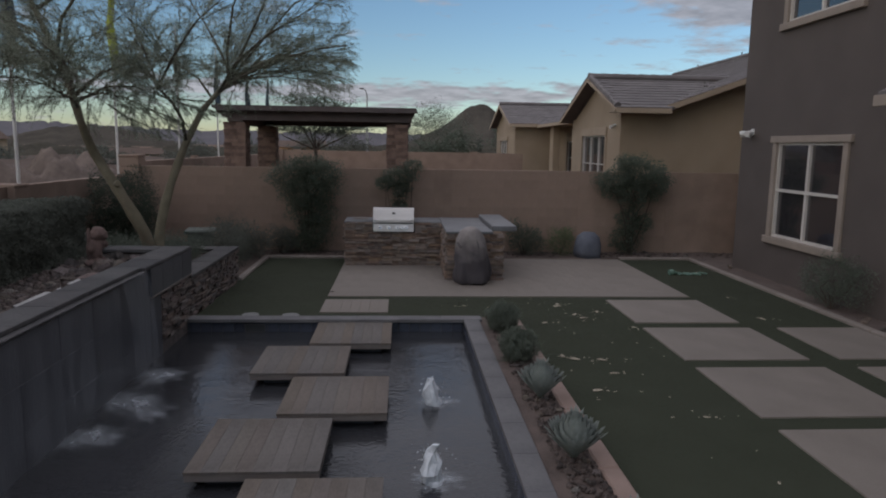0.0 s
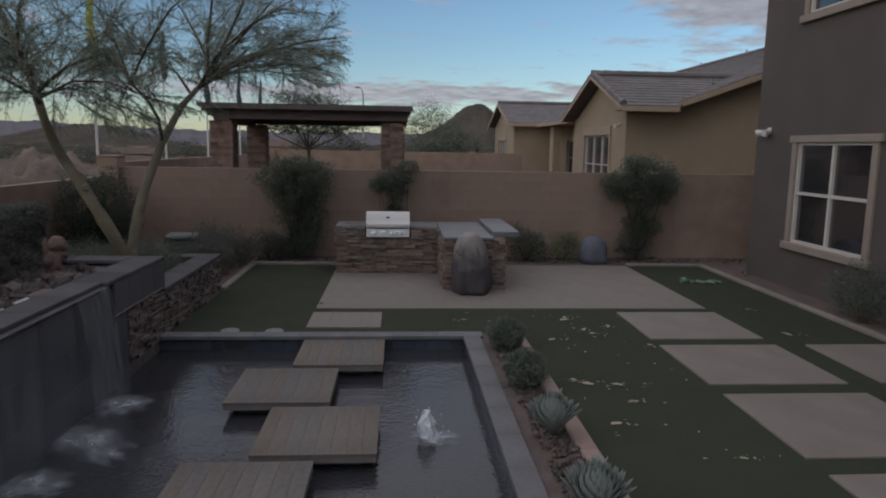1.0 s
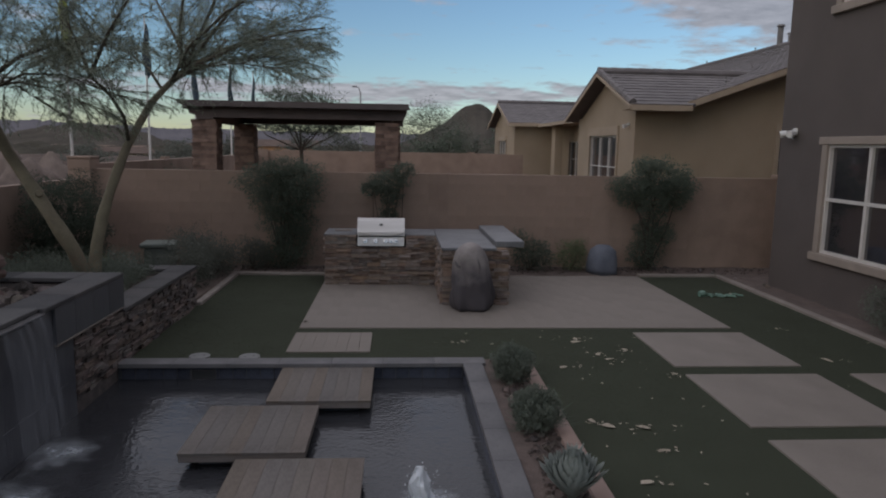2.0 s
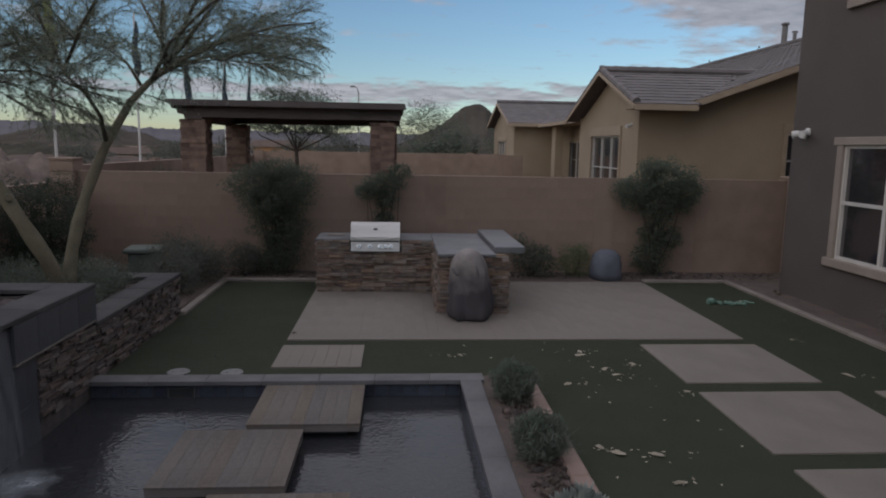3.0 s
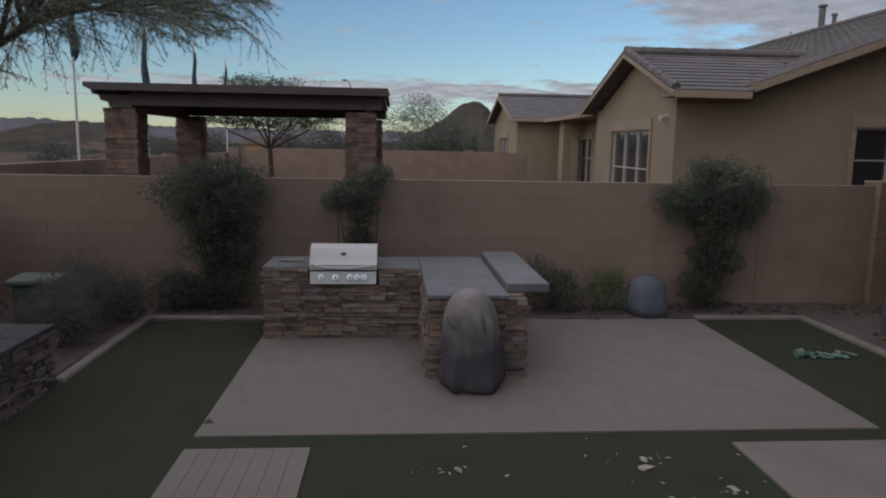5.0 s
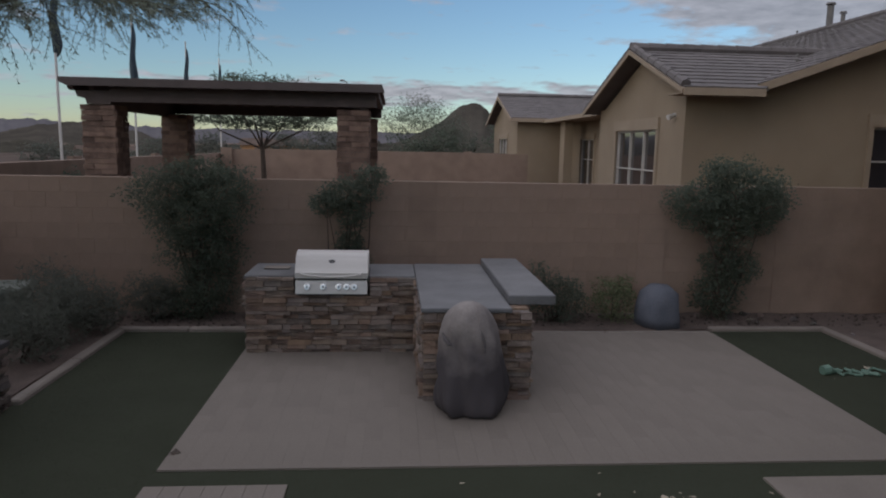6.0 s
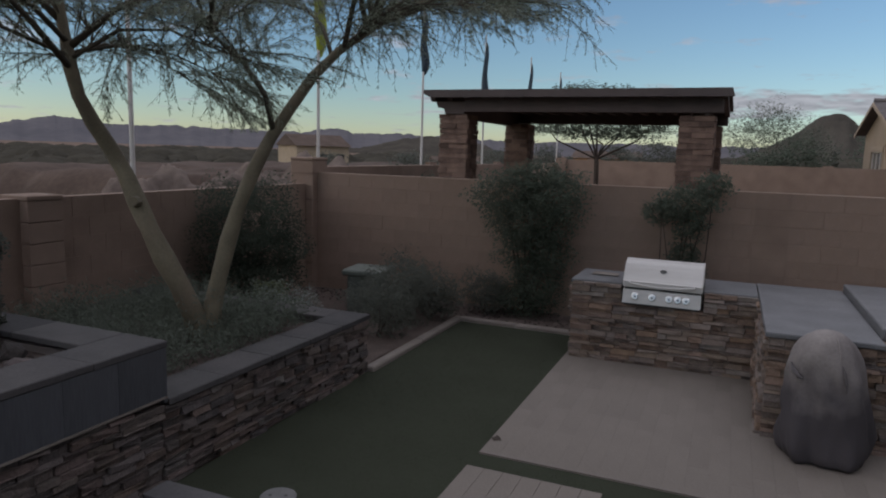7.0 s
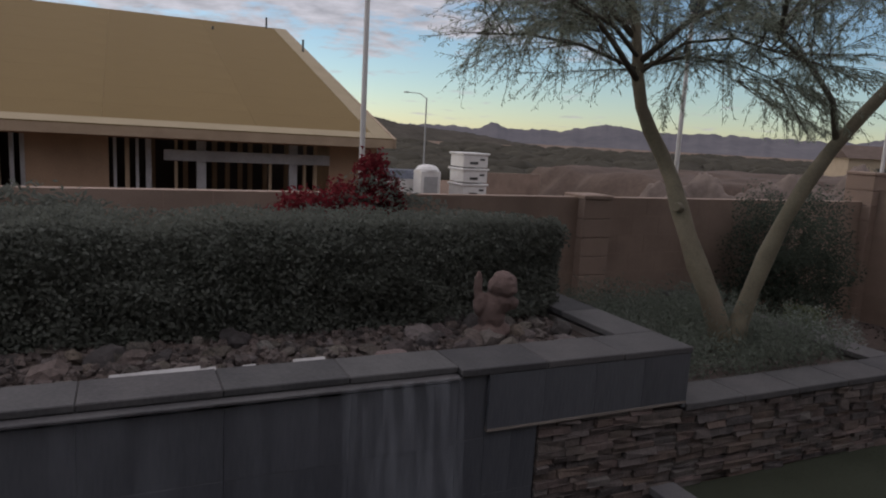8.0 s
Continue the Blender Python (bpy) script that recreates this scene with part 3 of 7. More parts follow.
def waterline(x0, y0, x1, y1, along):
    run = thing("waterline_tiles", "glazed dark blue waterline tiles under the coping", "tiles", kind="structure")
    a, b = (x0, x1) if along == "x" else (y0, y1)
    part("grout", Geo().box(x0, y0 - 0.006, -0.165, x1, y0 + 0.0, -0.012) if along == "x" else Geo().box(x0 - 0.006, y0, -0.165, x0, y1, -0.012), COPING, run)
    n = round((b - a) / 0.152)
    s = (b - a) / n
    me = (Geo().box(0.004, -0.012, 0, s - 0.004, 0, 0.15, 0.003) if along == "x" else Geo().box(-0.012, 0.004, 0, 0, s - 0.004, 0.15, 0.003)).mesh("tile", WATERLINE)
    for i in range(n):
        part("tile", me, WATERLINE, run, m=pose(x0 + (i * s if along == "x" else 0), y0 + (i * s if along == "y" else 0), -0.165))


waterline(-2.4, 9.66, 1.34, 9.66, "x")
waterline(1.36, 2.0, 1.36, 9.64, "y")


def planks_on(parent, x0, y0, x1, y1, z, across, length, material=PLANK, h=0.02, gap=0.003, jitter=0.0, name="plank"):
    """Plank tiles running along y, laid side by side across x."""
    nx = max(1, round((x1 - x0) / across))
    w = (x1 - x0) / nx
    lay = random.Random(5)
    for i in range(nx):
        y = y0
        first = True
        start = lay.choice((0.25, 0.4, 0.55, 0.7, 0.85, 1.0))
        while y < y1 - 0.01:
            ln = min(length * start if first and length < (y1 - y0) else length, y1 - y)
            if y1 - y - ln < 0.15:
                ln = y1 - y
            first = False
            me = plank_mesh(round(w, 3), round(ln, 3), h, gap, material)
            part(name, me, material, parent, m=pose(x0 + i * w, y, z + rnd(-jitter, jitter)))
            y += ln


_planks = {}


def plank_mesh(w, ln, h, gap, material):
    key = (w, ln, h, material.name)
    if key not in _planks:
        _planks[key] = Geo().box(gap / 2, gap / 2, 0, w - gap / 2, ln - gap / 2, h, 0.0005).mesh("plank", material)
    return _planks[key]


PAD_X = [-0.64, -1.12, -0.64, -1.12, -0.64, -1.12, -0.64]
for i, px_ in enumerate(PAD_X):
    y1 = 9.58 - i * 1.117
    pad = thing("stepping_pad", "square plank-tiled stepping pad standing in the pool water", "stepping pad", (px_, y1 - 1.0, 0), group="stepping pads in the pool")
    part("slab", Geo().box(0.0, 0.0, -0.07, 0.99, 1.0, -0.012, 0.004), GROUT, pad)
    part("pedestal", Geo().box(0.12, 0.12, -0.9, 0.87, 0.88, -0.07), PLASTER, pad)
    planks_on(pad, -0.005, -0.005, 0.995, 1.005, -0.012, 0.125, 1.02, h=0.022, gap=0.0016)

patio = thing("patio", "plank-tiled patio floor round the grill island", "patio", kind="structure")
part("bedding", Geo().box(-0.69, 11.25, -0.06, 5.24, 14.94, 0.010), JOINT, patio)


def paver(x0, y0, x1, y1, label="large pale square paver set into the turf", n=1):
    p = thing("paver", label, "paver", (x0, y0, 0), group="pavers in the lawn", kind="structure")
    part("slab", Geo().box(0, 0, -0.05, x1 - x0, y1 - y0, 0.018, 0.004), PAVER, p)
    return p


p = thing("paver", "small plank-tiled paver between pool and patio", "paver", kind="structure")
part("slab", Geo().box(-0.70, 10.15, -0.05, 0.28, 10.985, 0.0), GROUT, p)
planks_on(p, -0.705, 10.145, 0.285, 10.99, 0.0, 0.15, 0.9, PAVER, h=0.018, gap=0.0025)
STEP = 1.705
for i in range(8):
    paver(3.765, 9.565 - i * STEP, 5.265, 10.985 - i * STEP)
for i in range(7):
    paver(5.65, 7.88 - i * STEP, 6.80, 9.28 - i * STEP)


def kerb_run(x0, y0, x1, y1, material, label, piece=1.2, top=0.05):
    k = thing("lawn_kerb", label, "kerb", kind="structure")
    along = "x" if x1 - x0 > y1 - y0 else "y"
    a, b = (x0, x1) if along == "x" else (y0, y1)
    n = max(1, round((b - a) / piece))
    s = (b - a) / n
    for i in range(n):
        g = Geo().box(x0 if along == "y" else a + i * s + 0.002, y0 if along == "x" else a + i * s + 0.002, -0.06, x1 if along == "y" else a + (i + 1) * s - 0.002, y1 if along == "x" else a + (i + 1) * s - 0.002, top, 0.015)
        part("kerb_length", g, material, k)
    return k


kerb_run(1.97, -3.0, 2.13, 9.80, KERB_PINK, "rose concrete kerb between planting strip and turf")
kerb_run(-2.47, 12.58, -2.35, 15.05, KERB, "pale concrete kerb round the turf")
kerb_run(-2.47, 15.05, -0.67, 15.17, KERB, "pale concrete kerb round the turf")
kerb_run(2.4, 14.95, 5.25, 15.05, KERB, "pale concrete kerb behind the patio", top=0.022)
kerb_run(5.28, 15.05, 6.94, 15.17, KERB, "pale concrete kerb round the turf")
kerb_run(6.82, -3.0, 6.94, 15.05, KERB, "pale concrete kerb round the turf")


# ---- raised planters on the west side ----
FX = -2.42
up = thing("fountain_wall", "raised planter wall faced with dark slate tiles", "fountain wall", kind="structure")
part("core", Geo().box(FX - 0.30, -3.0, -0.9, FX - 0.03, 9.78, 0.95), GROUT, up)
part("end_core", Geo().box(-5.3, 9.5, -0.1, FX - 0.30, 9.78, 0.95), GROUT, up)
low_wall = thing("planter_wall", "low planter wall faced with stacked ledger stone", "planter wall", kind="structure")
part("core", Geo().box(FX - 0.28, 9.79, -0.9, FX - 0.05, 12.52, 0.55), GROUT, low_wall)
part("end_core", Geo().box(-5.3, 12.27, -0.1, FX - 0.28, 12.52, 0.55), GROUT, low_wall)
g = sheet([-5.42 + i * 0.2 for i in range(15)], [-3 + i * 0.25 for i in range(51)], lambda x, y: True, 0.0)
g = Geo().add([(x, y, 0.90 + 0.04 * noise.noise((x * 2, y * 2, 1))) for x, y, z in g.v], g.f)
solid("upper_planter_soil", g, PLANTER_SOIL, "dark soil of the upper raised planter", "soil", kind="structure")
g = sheet([-5.42 + i * 0.2 for i in range(15)], [9.78 + i * 0.25 for i in range(11)], lambda x, y: True, 0.0)
g = Geo().add([(x, y, 0.52 + 0.04 * noise.noise((x * 2, y * 2, 1))) for x, y, z in g.v], g.f)
solid("lower_planter_soil", g, PLANTER_SOIL, "dark soil of the lower raised planter", "soil", kind="structure")


# ---- facing of the fountain wall ----
def tile_face(parent, y0, y1, z0, z1, x, w, h, stagger=0.0):
    """Slate tiles on a wall that faces east."""
    n = max(1, round((y1 - y0) / w))
    k = max(1, round((z1 - z0) / h))
    w, h = (y1 - y0) / n, (z1 - z0) / k
    me = Geo().box(-0.03, 0.0008, 0.0008, 0.0, w - 0.0008, h - 0.0008, 0.001).mesh("slate_tile", SLATE)
    for i in range(n):
        for j in range(k):
            part("slate_tile", me, SLATE, parent, m=pose(x + rnd(-0.0015, 0.0015), y0 + i * w, z0 + j * h))


tile_face(up, 0.5, 8.12, -0.2, 0.94, FX, 0.61, 0.38)
tile_face(up, 8.12, 8.30, -0.2, 0.974, FX, 0.18, 0.40)
tile_face(up, 8.30, 8.66, -0.2, 0.645, FX, 0.18, 0.42)
tile_face(up, 8.30, 9.80, 0.645, 0.975, FX + 0.03, 0.37, 0.33)
box_end = Geo().box(FX - 0.30, 9.78, 0.60, FX + 0.03, 9.81, 0.975, 0.003)
part("slate_tile", box_end, SLATE, up)
part("grout_line", Geo().box(FX - 0.02, 8.30, 0.630, FX + 0.034, 9.805, 0.645), KERB, up)
part("weir_lip", Geo().box(FX - 0.20, 0.5, 0.966, FX + 0.045, 8.11, 0.983, 0.004), COPING, up, "thin stone spill lip")
coping_run(FX - 0.34, 0.5, FX - 0.02, 8.12, "y", 0.61, 0.985, 0.04, "grey stone coping on the raised planter", 0.006, "planter_coping")
coping_run(FX - 0.34, 8.12, FX + 0.035, 9.82, "y", 0.56, 0.975, 0.045, "grey stone coping on the raised planter", 0.006, "planter_coping")
coping_run(-5.35, 9.48, FX - 0.345, 9.82, "x", 0.6, 0.975, 0.045, "grey stone coping on the raised planter", 0.006, "planter_coping")


# ---- stacked ledger stone ----
def ledger(parent, w, h, m, course=0.048, lo=0.08, hi=0.28, name="ledger_stone", material=LEDGER):
    """Strips of split stone on a face w wide and h high; m carries x along, z up, -y outward."""
    z, rows = 0.0, max(1, round(h / course))
    heights = [rnd(0.65, 1.45) for _ in range(rows)]
    for r in range(rows):
        ch = h * heights[r] / sum(heights)
        x = 0.0
        while x < w - 0.01:
            ln = rnd(lo, hi)
            if w - x - ln < 0.1:
                ln = w - x
            out = rnd(0.002, 0.048)
            g = Geo().box(0.0015, -out, 0.0015, ln - 0.0015, 0.02, ch - 0.0015, 0.004)
            g.v = [(a, b + (rnd(-0.012, 0.012) if b < 0 else 0), c) for a, b, c in g.v]
            part(name, g, material, parent, m=m @ pose(x, 0, z))
            x += ln
        z += ch


ledger(low_wall, 1.12, 0.62, pose(FX - 0.02, 8.67, 0.0, 0, 0, 90), material=LEDGER_GREY_SHADED)
ledger(low_wall, 2.74, 0.56, pose(FX - 0.02, 9.80, 0.0, 0, 0, 90), material=LEDGER_GREY_SHADED)
ledger(low_wall, 0.9, 0.56, pose(FX - 0.04, 12.54, 0.0, 0, 0, 180), material=LEDGER_GREY_SHADED)
part("core_under_box", Geo().box(FX - 0.05, 8.64, -0.9, FX - 0.025, 9.79, 0.63), GROUT, low_wall)
part("footing", Geo().box(FX - 0.04, 8.64, -0.7, FX - 0.005, 9.63, -0.002), LEDGER_GREY_SHADED, low_wall)
coping_run(FX - 0.32, 9.83, FX + 0.025, 12.58, "y", 0.55, 0.565, 0.05, "grey stone coping on the low planter", 0.006, "planter_coping")
coping_run(-5.35, 12.26, FX - 0.325, 12.58, "x", 0.6, 0.565, 0.05, "grey stone coping on the low planter", 0.006, "planter_coping")

# ---- falling and bubbling water ----
FALL = bpy.data.materials.new("falling_water")
FALL.use_nodes = True
_n, _l = FALL.node_tree.nodes, FALL.node_tree.links
_b = _n["Principled BSDF"]
_b.inputs["Base Color"].default_value = (0.62, 0.66, 0.72, 1)
_b.inputs["Roughness"].default_value = 0.2
_t, _m, _w, _r = _n.new("ShaderNodeTexCoord"), _n.new("ShaderNodeMapping"), _n.new("ShaderNodeTexNoise"), _n.new("ShaderNodeValToRGB")
_m.inputs["Scale"].default_value = (1, 7, 0.7)
_w.inputs["Scale"].default_value, _w.inputs["Detail"].default_value = 2.2, 5
_r.color_ramp.elements[0].position, _r.color_ramp.elements[1].position = 0.42, 0.78
_r.color_ramp.elements[0].color, _r.color_ramp.elements[1].color = (0.03, 0.03, 0.03, 1), (0.165, 0.165, 0.165, 1)
_l.new(_t.outputs["Object"], _m.inputs[0])
_l.new(_m.outputs[0], _w.inputs["Vector"])
_l.new(_w.outputs["Fac"], _r.inputs[0])
_l.new(_r.outputs[0], _b.inputs["Alpha"])


FILM = FALL.copy()
FILM.name = "wet_film"
for _q in FILM.node_tree.nodes:
    if _q.type == "VALTORGB":
        _q.color_ramp.elements[0].position, _q.color_ramp.elements[1].position = 0.42, 0.74
        _q.color_ramp.elements[0].color, _q.color_ramp.elements[1].color = (0, 0, 0, 1), (0.06, 0.06, 0.06, 1)
    elif _q.type == "MAPPING":
        _q.inputs["Scale"].default_value = (1, 3.2, 0.45)


def water_fall(y0, y1, reach, label, material=FALL):
    g = Geo()
    ny, nz = max(3, int((y1 - y0) / 0.05)), 14
    for i in range(ny + 1):
        y = y0 + (y1 - y0) * i / ny
        for j in range(nz + 1):
            u = j / nz
            drop = 0.99 - 1.13 * u
            x = FX + 0.05 + reach * math.sqrt(u) + 0.012 * noise.noise((y * 9, u * 2, 3))
            g.v.append((x, y, drop))
    for i in range(ny):
        for j in range(nz):
            a = i * (nz + 1) + j
            g.f.append((a, a + 1, a + nz + 2, a + nz + 1))
    g.smooth = True
    return solid("falling_water", g, material, label, "waterfall", group="falling water on the fountain wall")


water_fall(7.42, 8.11, 0.11, "thin clear sheet of water falling from the weir")
water_fall(0.6, 7.30, 0.015, "thin streaky film of water running down the slate", FILM)


FROTH = bpy.data.materials.new("thin_foam")
FROTH.use_nodes = True
_n, _l = FROTH.node_tree.nodes, FROTH.node_tree.links
_b = _n["Principled BSDF"]
_b.inputs["Base Color"].default_value = (0.5, 0.54, 0.58, 1)
_b.inputs["Roughness"].default_value = 0.4
_t, _g, _w, _m, _r = _n.new("ShaderNodeTexCoord"), _n.new("ShaderNodeTexGradient"), _n.new("ShaderNodeTexNoise"), _n.new("ShaderNodeMath"), _n.new("ShaderNodeValToRGB")
_g.gradient_type = "SPHERICAL"
_w.inputs["Scale"].default_value, _w.inputs["Detail"].default_value, _w.inputs["Roughness"].default_value = 7.0, 8, 0.78
_v, _s = _n.new("ShaderNodeVectorMath"), _n.new("ShaderNodeVectorMath")
_v.operation, _s.operation = "MULTIPLY_ADD", "SUBTRACT"
_d = _n.new("ShaderNodeTexNoise")
_d.inputs["Scale"].default_value, _d.inputs["Detail"].default_value = 1.9, 4
_s.inputs[1].default_value = (0.5, 0.5, 0.5)
_v.inputs[1].default_value = (1.5, 1.5, 0.0)
_l.new(_t.outputs["Object"], _d.inputs["Vector"])
_l.new(_d.outputs["Color"], _s.inputs[0])
_l.new(_s.outputs[0], _v.inputs[0])
_l.new(_t.outputs["Object"], _v.inputs[2])
_m.operation = "MULTIPLY"
_r.color_ramp.elements[0].position, _r.color_ramp.elements[1].position = 0.15, 0.48
_r.color_ramp.elements[1].color = (0.42, 0.42, 0.42, 1)
_l.new(_v.outputs[0], _g.inputs["Vector"])
_l.new(_t.outputs["Object"], _w.inputs["Vector"])
_l.new(_g.outputs["Fac"], _m.inputs[0])
_l.new(_w.outputs["Fac"], _m.inputs[1])
_l.new(_m.outputs[0], _r.inputs[0])
_l.new(_r.outputs[0], _b.inputs["Alpha"])


def foam_sheet(seed, n=18):
    """A thin uneven skin of foam, one metre in radius, to be scaled."""
    g = Geo()
    for i in range(n + 1):
        for j in range(n + 1):
            u, v = i / n * 2 - 1, j / n * 2 - 1
            g.v.append((u, v, 0.10 * max(0, 1 - math.hypot(u, v)) * (0.6 + 1.2 * noise.noise((u * 4 + seed, v * 4, seed)))))
    g.f = [(i * (n + 1) + j, (i + 1) * (n + 1) + j, (i + 1) * (n + 1) + j + 1, i * (n + 1) + j + 1) for i in range(n) for j in range(n)]
    g.smooth = True
    return g


def froth(x, y, rx, ry, seed):
    ob = part("foam", foam_sheet(seed), FROTH)
    ob.matrix_world = pose(x, y, WATER_Z + 0.008, 0, 0, seed * 40) @ Matrix.Diagonal((rx, ry, 0.25, 1))
    return tagged(ob, "thin white foam on the dark water under the fall", "foam", "foam under the falls")


for x, y, rx, ry, s in ((-2.14, 7.8, 0.42, 0.40, 0.3), (-2.10, 6.95, 0.40, 0.75, 1.2), (-2.20, 6.2, 0.40, 0.40, 2.1)):
    froth(x, y, rx, ry, s)


def bubbler(x, y, h, seed):
    b = thing("bubbler_jet", "short white bubbling water jet in the pool", "water jet", (x, y, WATER_Z), group="bubbler jets")
    g = Geo()
    prof = [(0.085, 0.0), (0.075, 0.03), (0.085, h * 0.3), (0.07, h * 0.55), (0.045, h * 0.8), (0.018, h)]
    g.lathe(prof, 14)
    g.v = [(px_ + 0.05 * noise.noise((px_ * 12 + seed, py_ * 12, pz * 14)) + 0.10 * (pz / max(h, 0.01)) * noise.noise((seed, pz * 5, 0)), py_ + 0.05 * noise.noise((px_ * 12, py_ * 12 + seed, pz * 14 + 7)), pz) for px_, py_, pz in g.v]
    for k in range(70):
        a, r, z = rnd(0, 6.28), abs(random.gauss(0.07, 0.05)), rnd(0.0, h * 0.9)
        s = rnd(0.002, 0.007)
        c = Vector((math.cos(a) * r, math.sin(a) * r, z))
        g.add([c + Vector(q) * s for q in ((1, 0, 0), (-1, 0, 0), (0, 1, 0), (0, -1, 0), (0, 0, 1.4), (0, 0, -1.4))], [(0, 2, 4), (2, 1, 4), (1, 3, 4), (3, 0, 4), (2, 0, 5), (1, 2, 5), (3, 1, 5), (0, 3, 5)])
    part("jet", g, FOAM, b)
    g = foam_sheet(seed)
    part("splash", g, FROTH, b, m=pose(0.06, 0, 0.006) @ Matrix.Diagonal((0.34, 0.26, 0.3, 1)))


bubbler(0.80, 6.95, 0.27, 1.3)
bubbler(0.72, 5.32, 0.31, 4.1)

# ---- grill island ----
island = thing("grill_island", "L-shaped outdoor kitchen island faced with brown ledger stone", "grill island")
part("core", Geo().box(-0.64, 14.17, 0.0, -0.12, 14.95, 0.865).box(-0.12, 14.17, 0.0, 0.75, 14.95, 0.68).box(0.75, 14.17, 0.0, 1.31, 14.95, 0.865).box(1.31, 12.64, 0.0, 2.30, 14.95, 0.865), GROUT, island)
ledger(island, 1.94, 0.685, pose(-0.655, 14.16, 0))
ledger(island, 0.545, 0.205, pose(-0.655, 14.16, 0.685))
ledger(island, 0.535, 0.205, pose(0.75, 14.16, 0.685))
ledger(island, 1.02, 0.865, pose(1.305, 12.63, 0), lo=0.1, hi=0.3)
ledger(island, 1.52, 0.865, pose(1.30, 14.15, 0, 0, 0, -90))
ledger(island, 0.78, 0.865, pose(-0.65, 14.94, 0, 0, 0, -90), lo=0.1, hi=0.3)
part("bar_riser", Geo().box(2.145, 12.70, 0.865, 2.30, 14.95, 0.884), LEDGER_REST, island)
ledger(island, 1.7, 0.865, pose(2.31, 12.65, 0, 0, 0, 90), lo=0.2, hi=0.45)
part("worktop", Geo().box(-0.68, 14.185, 0.867, -0.105, 15.0, 0.905, 0.006).box(-0.105, 14.72, 0.867, 0.735, 15.0, 0.905, 0.004).box(0.735, 14.185, 0.867, 1.27, 15.0, 0.905, 0.006), COUNTER, island, "grey slate worktop")
part("wing_worktop", Geo().box(1.275, 12.57, 0.867, 2.13, 15.0, 0.912, 0.008), COUNTER, island, "grey slate worktop")
part("raised_bar", Geo().box(2.135, 12.82, 0.886, 2.60, 15.02, 0.985, 0.01), COUNTER, island, "thick raised slate bar top")
solid("folded_cloth", Geo().box(-0.52, 14.55, 0.914, -0.22, 14.72, 0.925, 0.005), KERB, "folded pale cloth lying on the worktop", "cloth")

grill = thing("gas_grill", "built-in stainless steel gas grill with five knobs", "grill", (0.315, 14.10, 0.69))
part("control_panel", Geo().prism([(-0.01, 0.022), (0.55, 0.022), (0.55, 0.170), (0.020, 0.170)], 0, -0.405, 0.405), STEEL, grill)
part("firebox", Geo().box(-0.39, 0.05, 0.171, 0.39, 0.55, 0.194, 0.004), STEEL_DARK, grill)
hood = Geo()
prof = [(0.015, 0.195), (0.015, 0.258), (0.03, 0.268), (0.07, 0.32), (0.125, 0.395), (0.16, 0.432), (0.20, 0.456), (0.26, 0.469), (0.36, 0.473)] + [(0.48, 0.44), (0.53, 0.36), (0.54, 0.195)]
hood.prism(prof, 0, -0.40, 0.40)
hd = part("hood", hood, STEEL, grill)
part("side_trim", Geo().prism([(y, z + 0.004) for y, z in prof], 0, -0.412, -0.401), STEEL, hd)
part("side_trim", Geo().prism([(y, z + 0.004) for y, z in prof], 0, 0.401, 0.412), STEEL, hd)
part("handle", Geo().tube([(-0.34, 0.03, 0.258), (-0.33, -0.035, 0.250), (-0.2, -0.045, 0.232), (0, -0.048, 0.224), (0.2, -0.045, 0.232), (0.33, -0.035, 0.250), (0.34, 0.03, 0.258)], 0.012, 8), STEEL, hd, "polished bar handle")
me = Geo()
me.add([(0.045 * math.cos(a * 0.524) * 0.85, 0.0 - 0.004 * (1 if s else 0), 0.026 * math.sin(a * 0.524) * 0.85) for s in (0, 1) for a in range(12)], [tuple(range(12)), tuple(range(23, 11, -1))] + [(i, (i + 1) % 12, 12 + (i + 1) % 12, 12 + i) for i in range(12)])
part("badge", me, STEEL_DARK, hd, "dark oval badge", m=pose(0.0, 0.108, 0.378, -36))
CHROME = mat("polished_knob", (0.72, 0.71, 0.70), (0.82, 0.81, 0.80), 0.25, metal=0.5, scale=2, fine=90, bump=0)
knob_mesh = Geo().tube([(0, 0.0, 0), (0, -0.012, 0), (0, -0.014, 0), (0, -0.04, 0)], [0.040, 0.040, 0.031, 0.028], 16).mesh("knob", CHROME)
cap_mesh = Geo().tube([(0, -0.0405, 0), (0, -0.043, 0)], [0.012, 0.011], 12).mesh("knob_cap", STEEL_DARK)
for kx in (-0.27, -0.09, 0.085, 0.175, 0.26):
    kn = part("knob", knob_mesh, STEEL, grill, "round steel knob", m=pose(kx, 0.004, 0.098, -11))
    part("knob_cap", cap_mesh, STEEL_DARK, kn)
part("drip_tray", Geo().box(-0.38, -0.004, 0.004, 0.38, 0.4, 0.020, 0.002), STEEL_DARK, grill)

smoker = thing("covered_smoker", "kamado smoker under a draped grey vinyl cover", "smoker", (1.70, 12.36, 0.018))


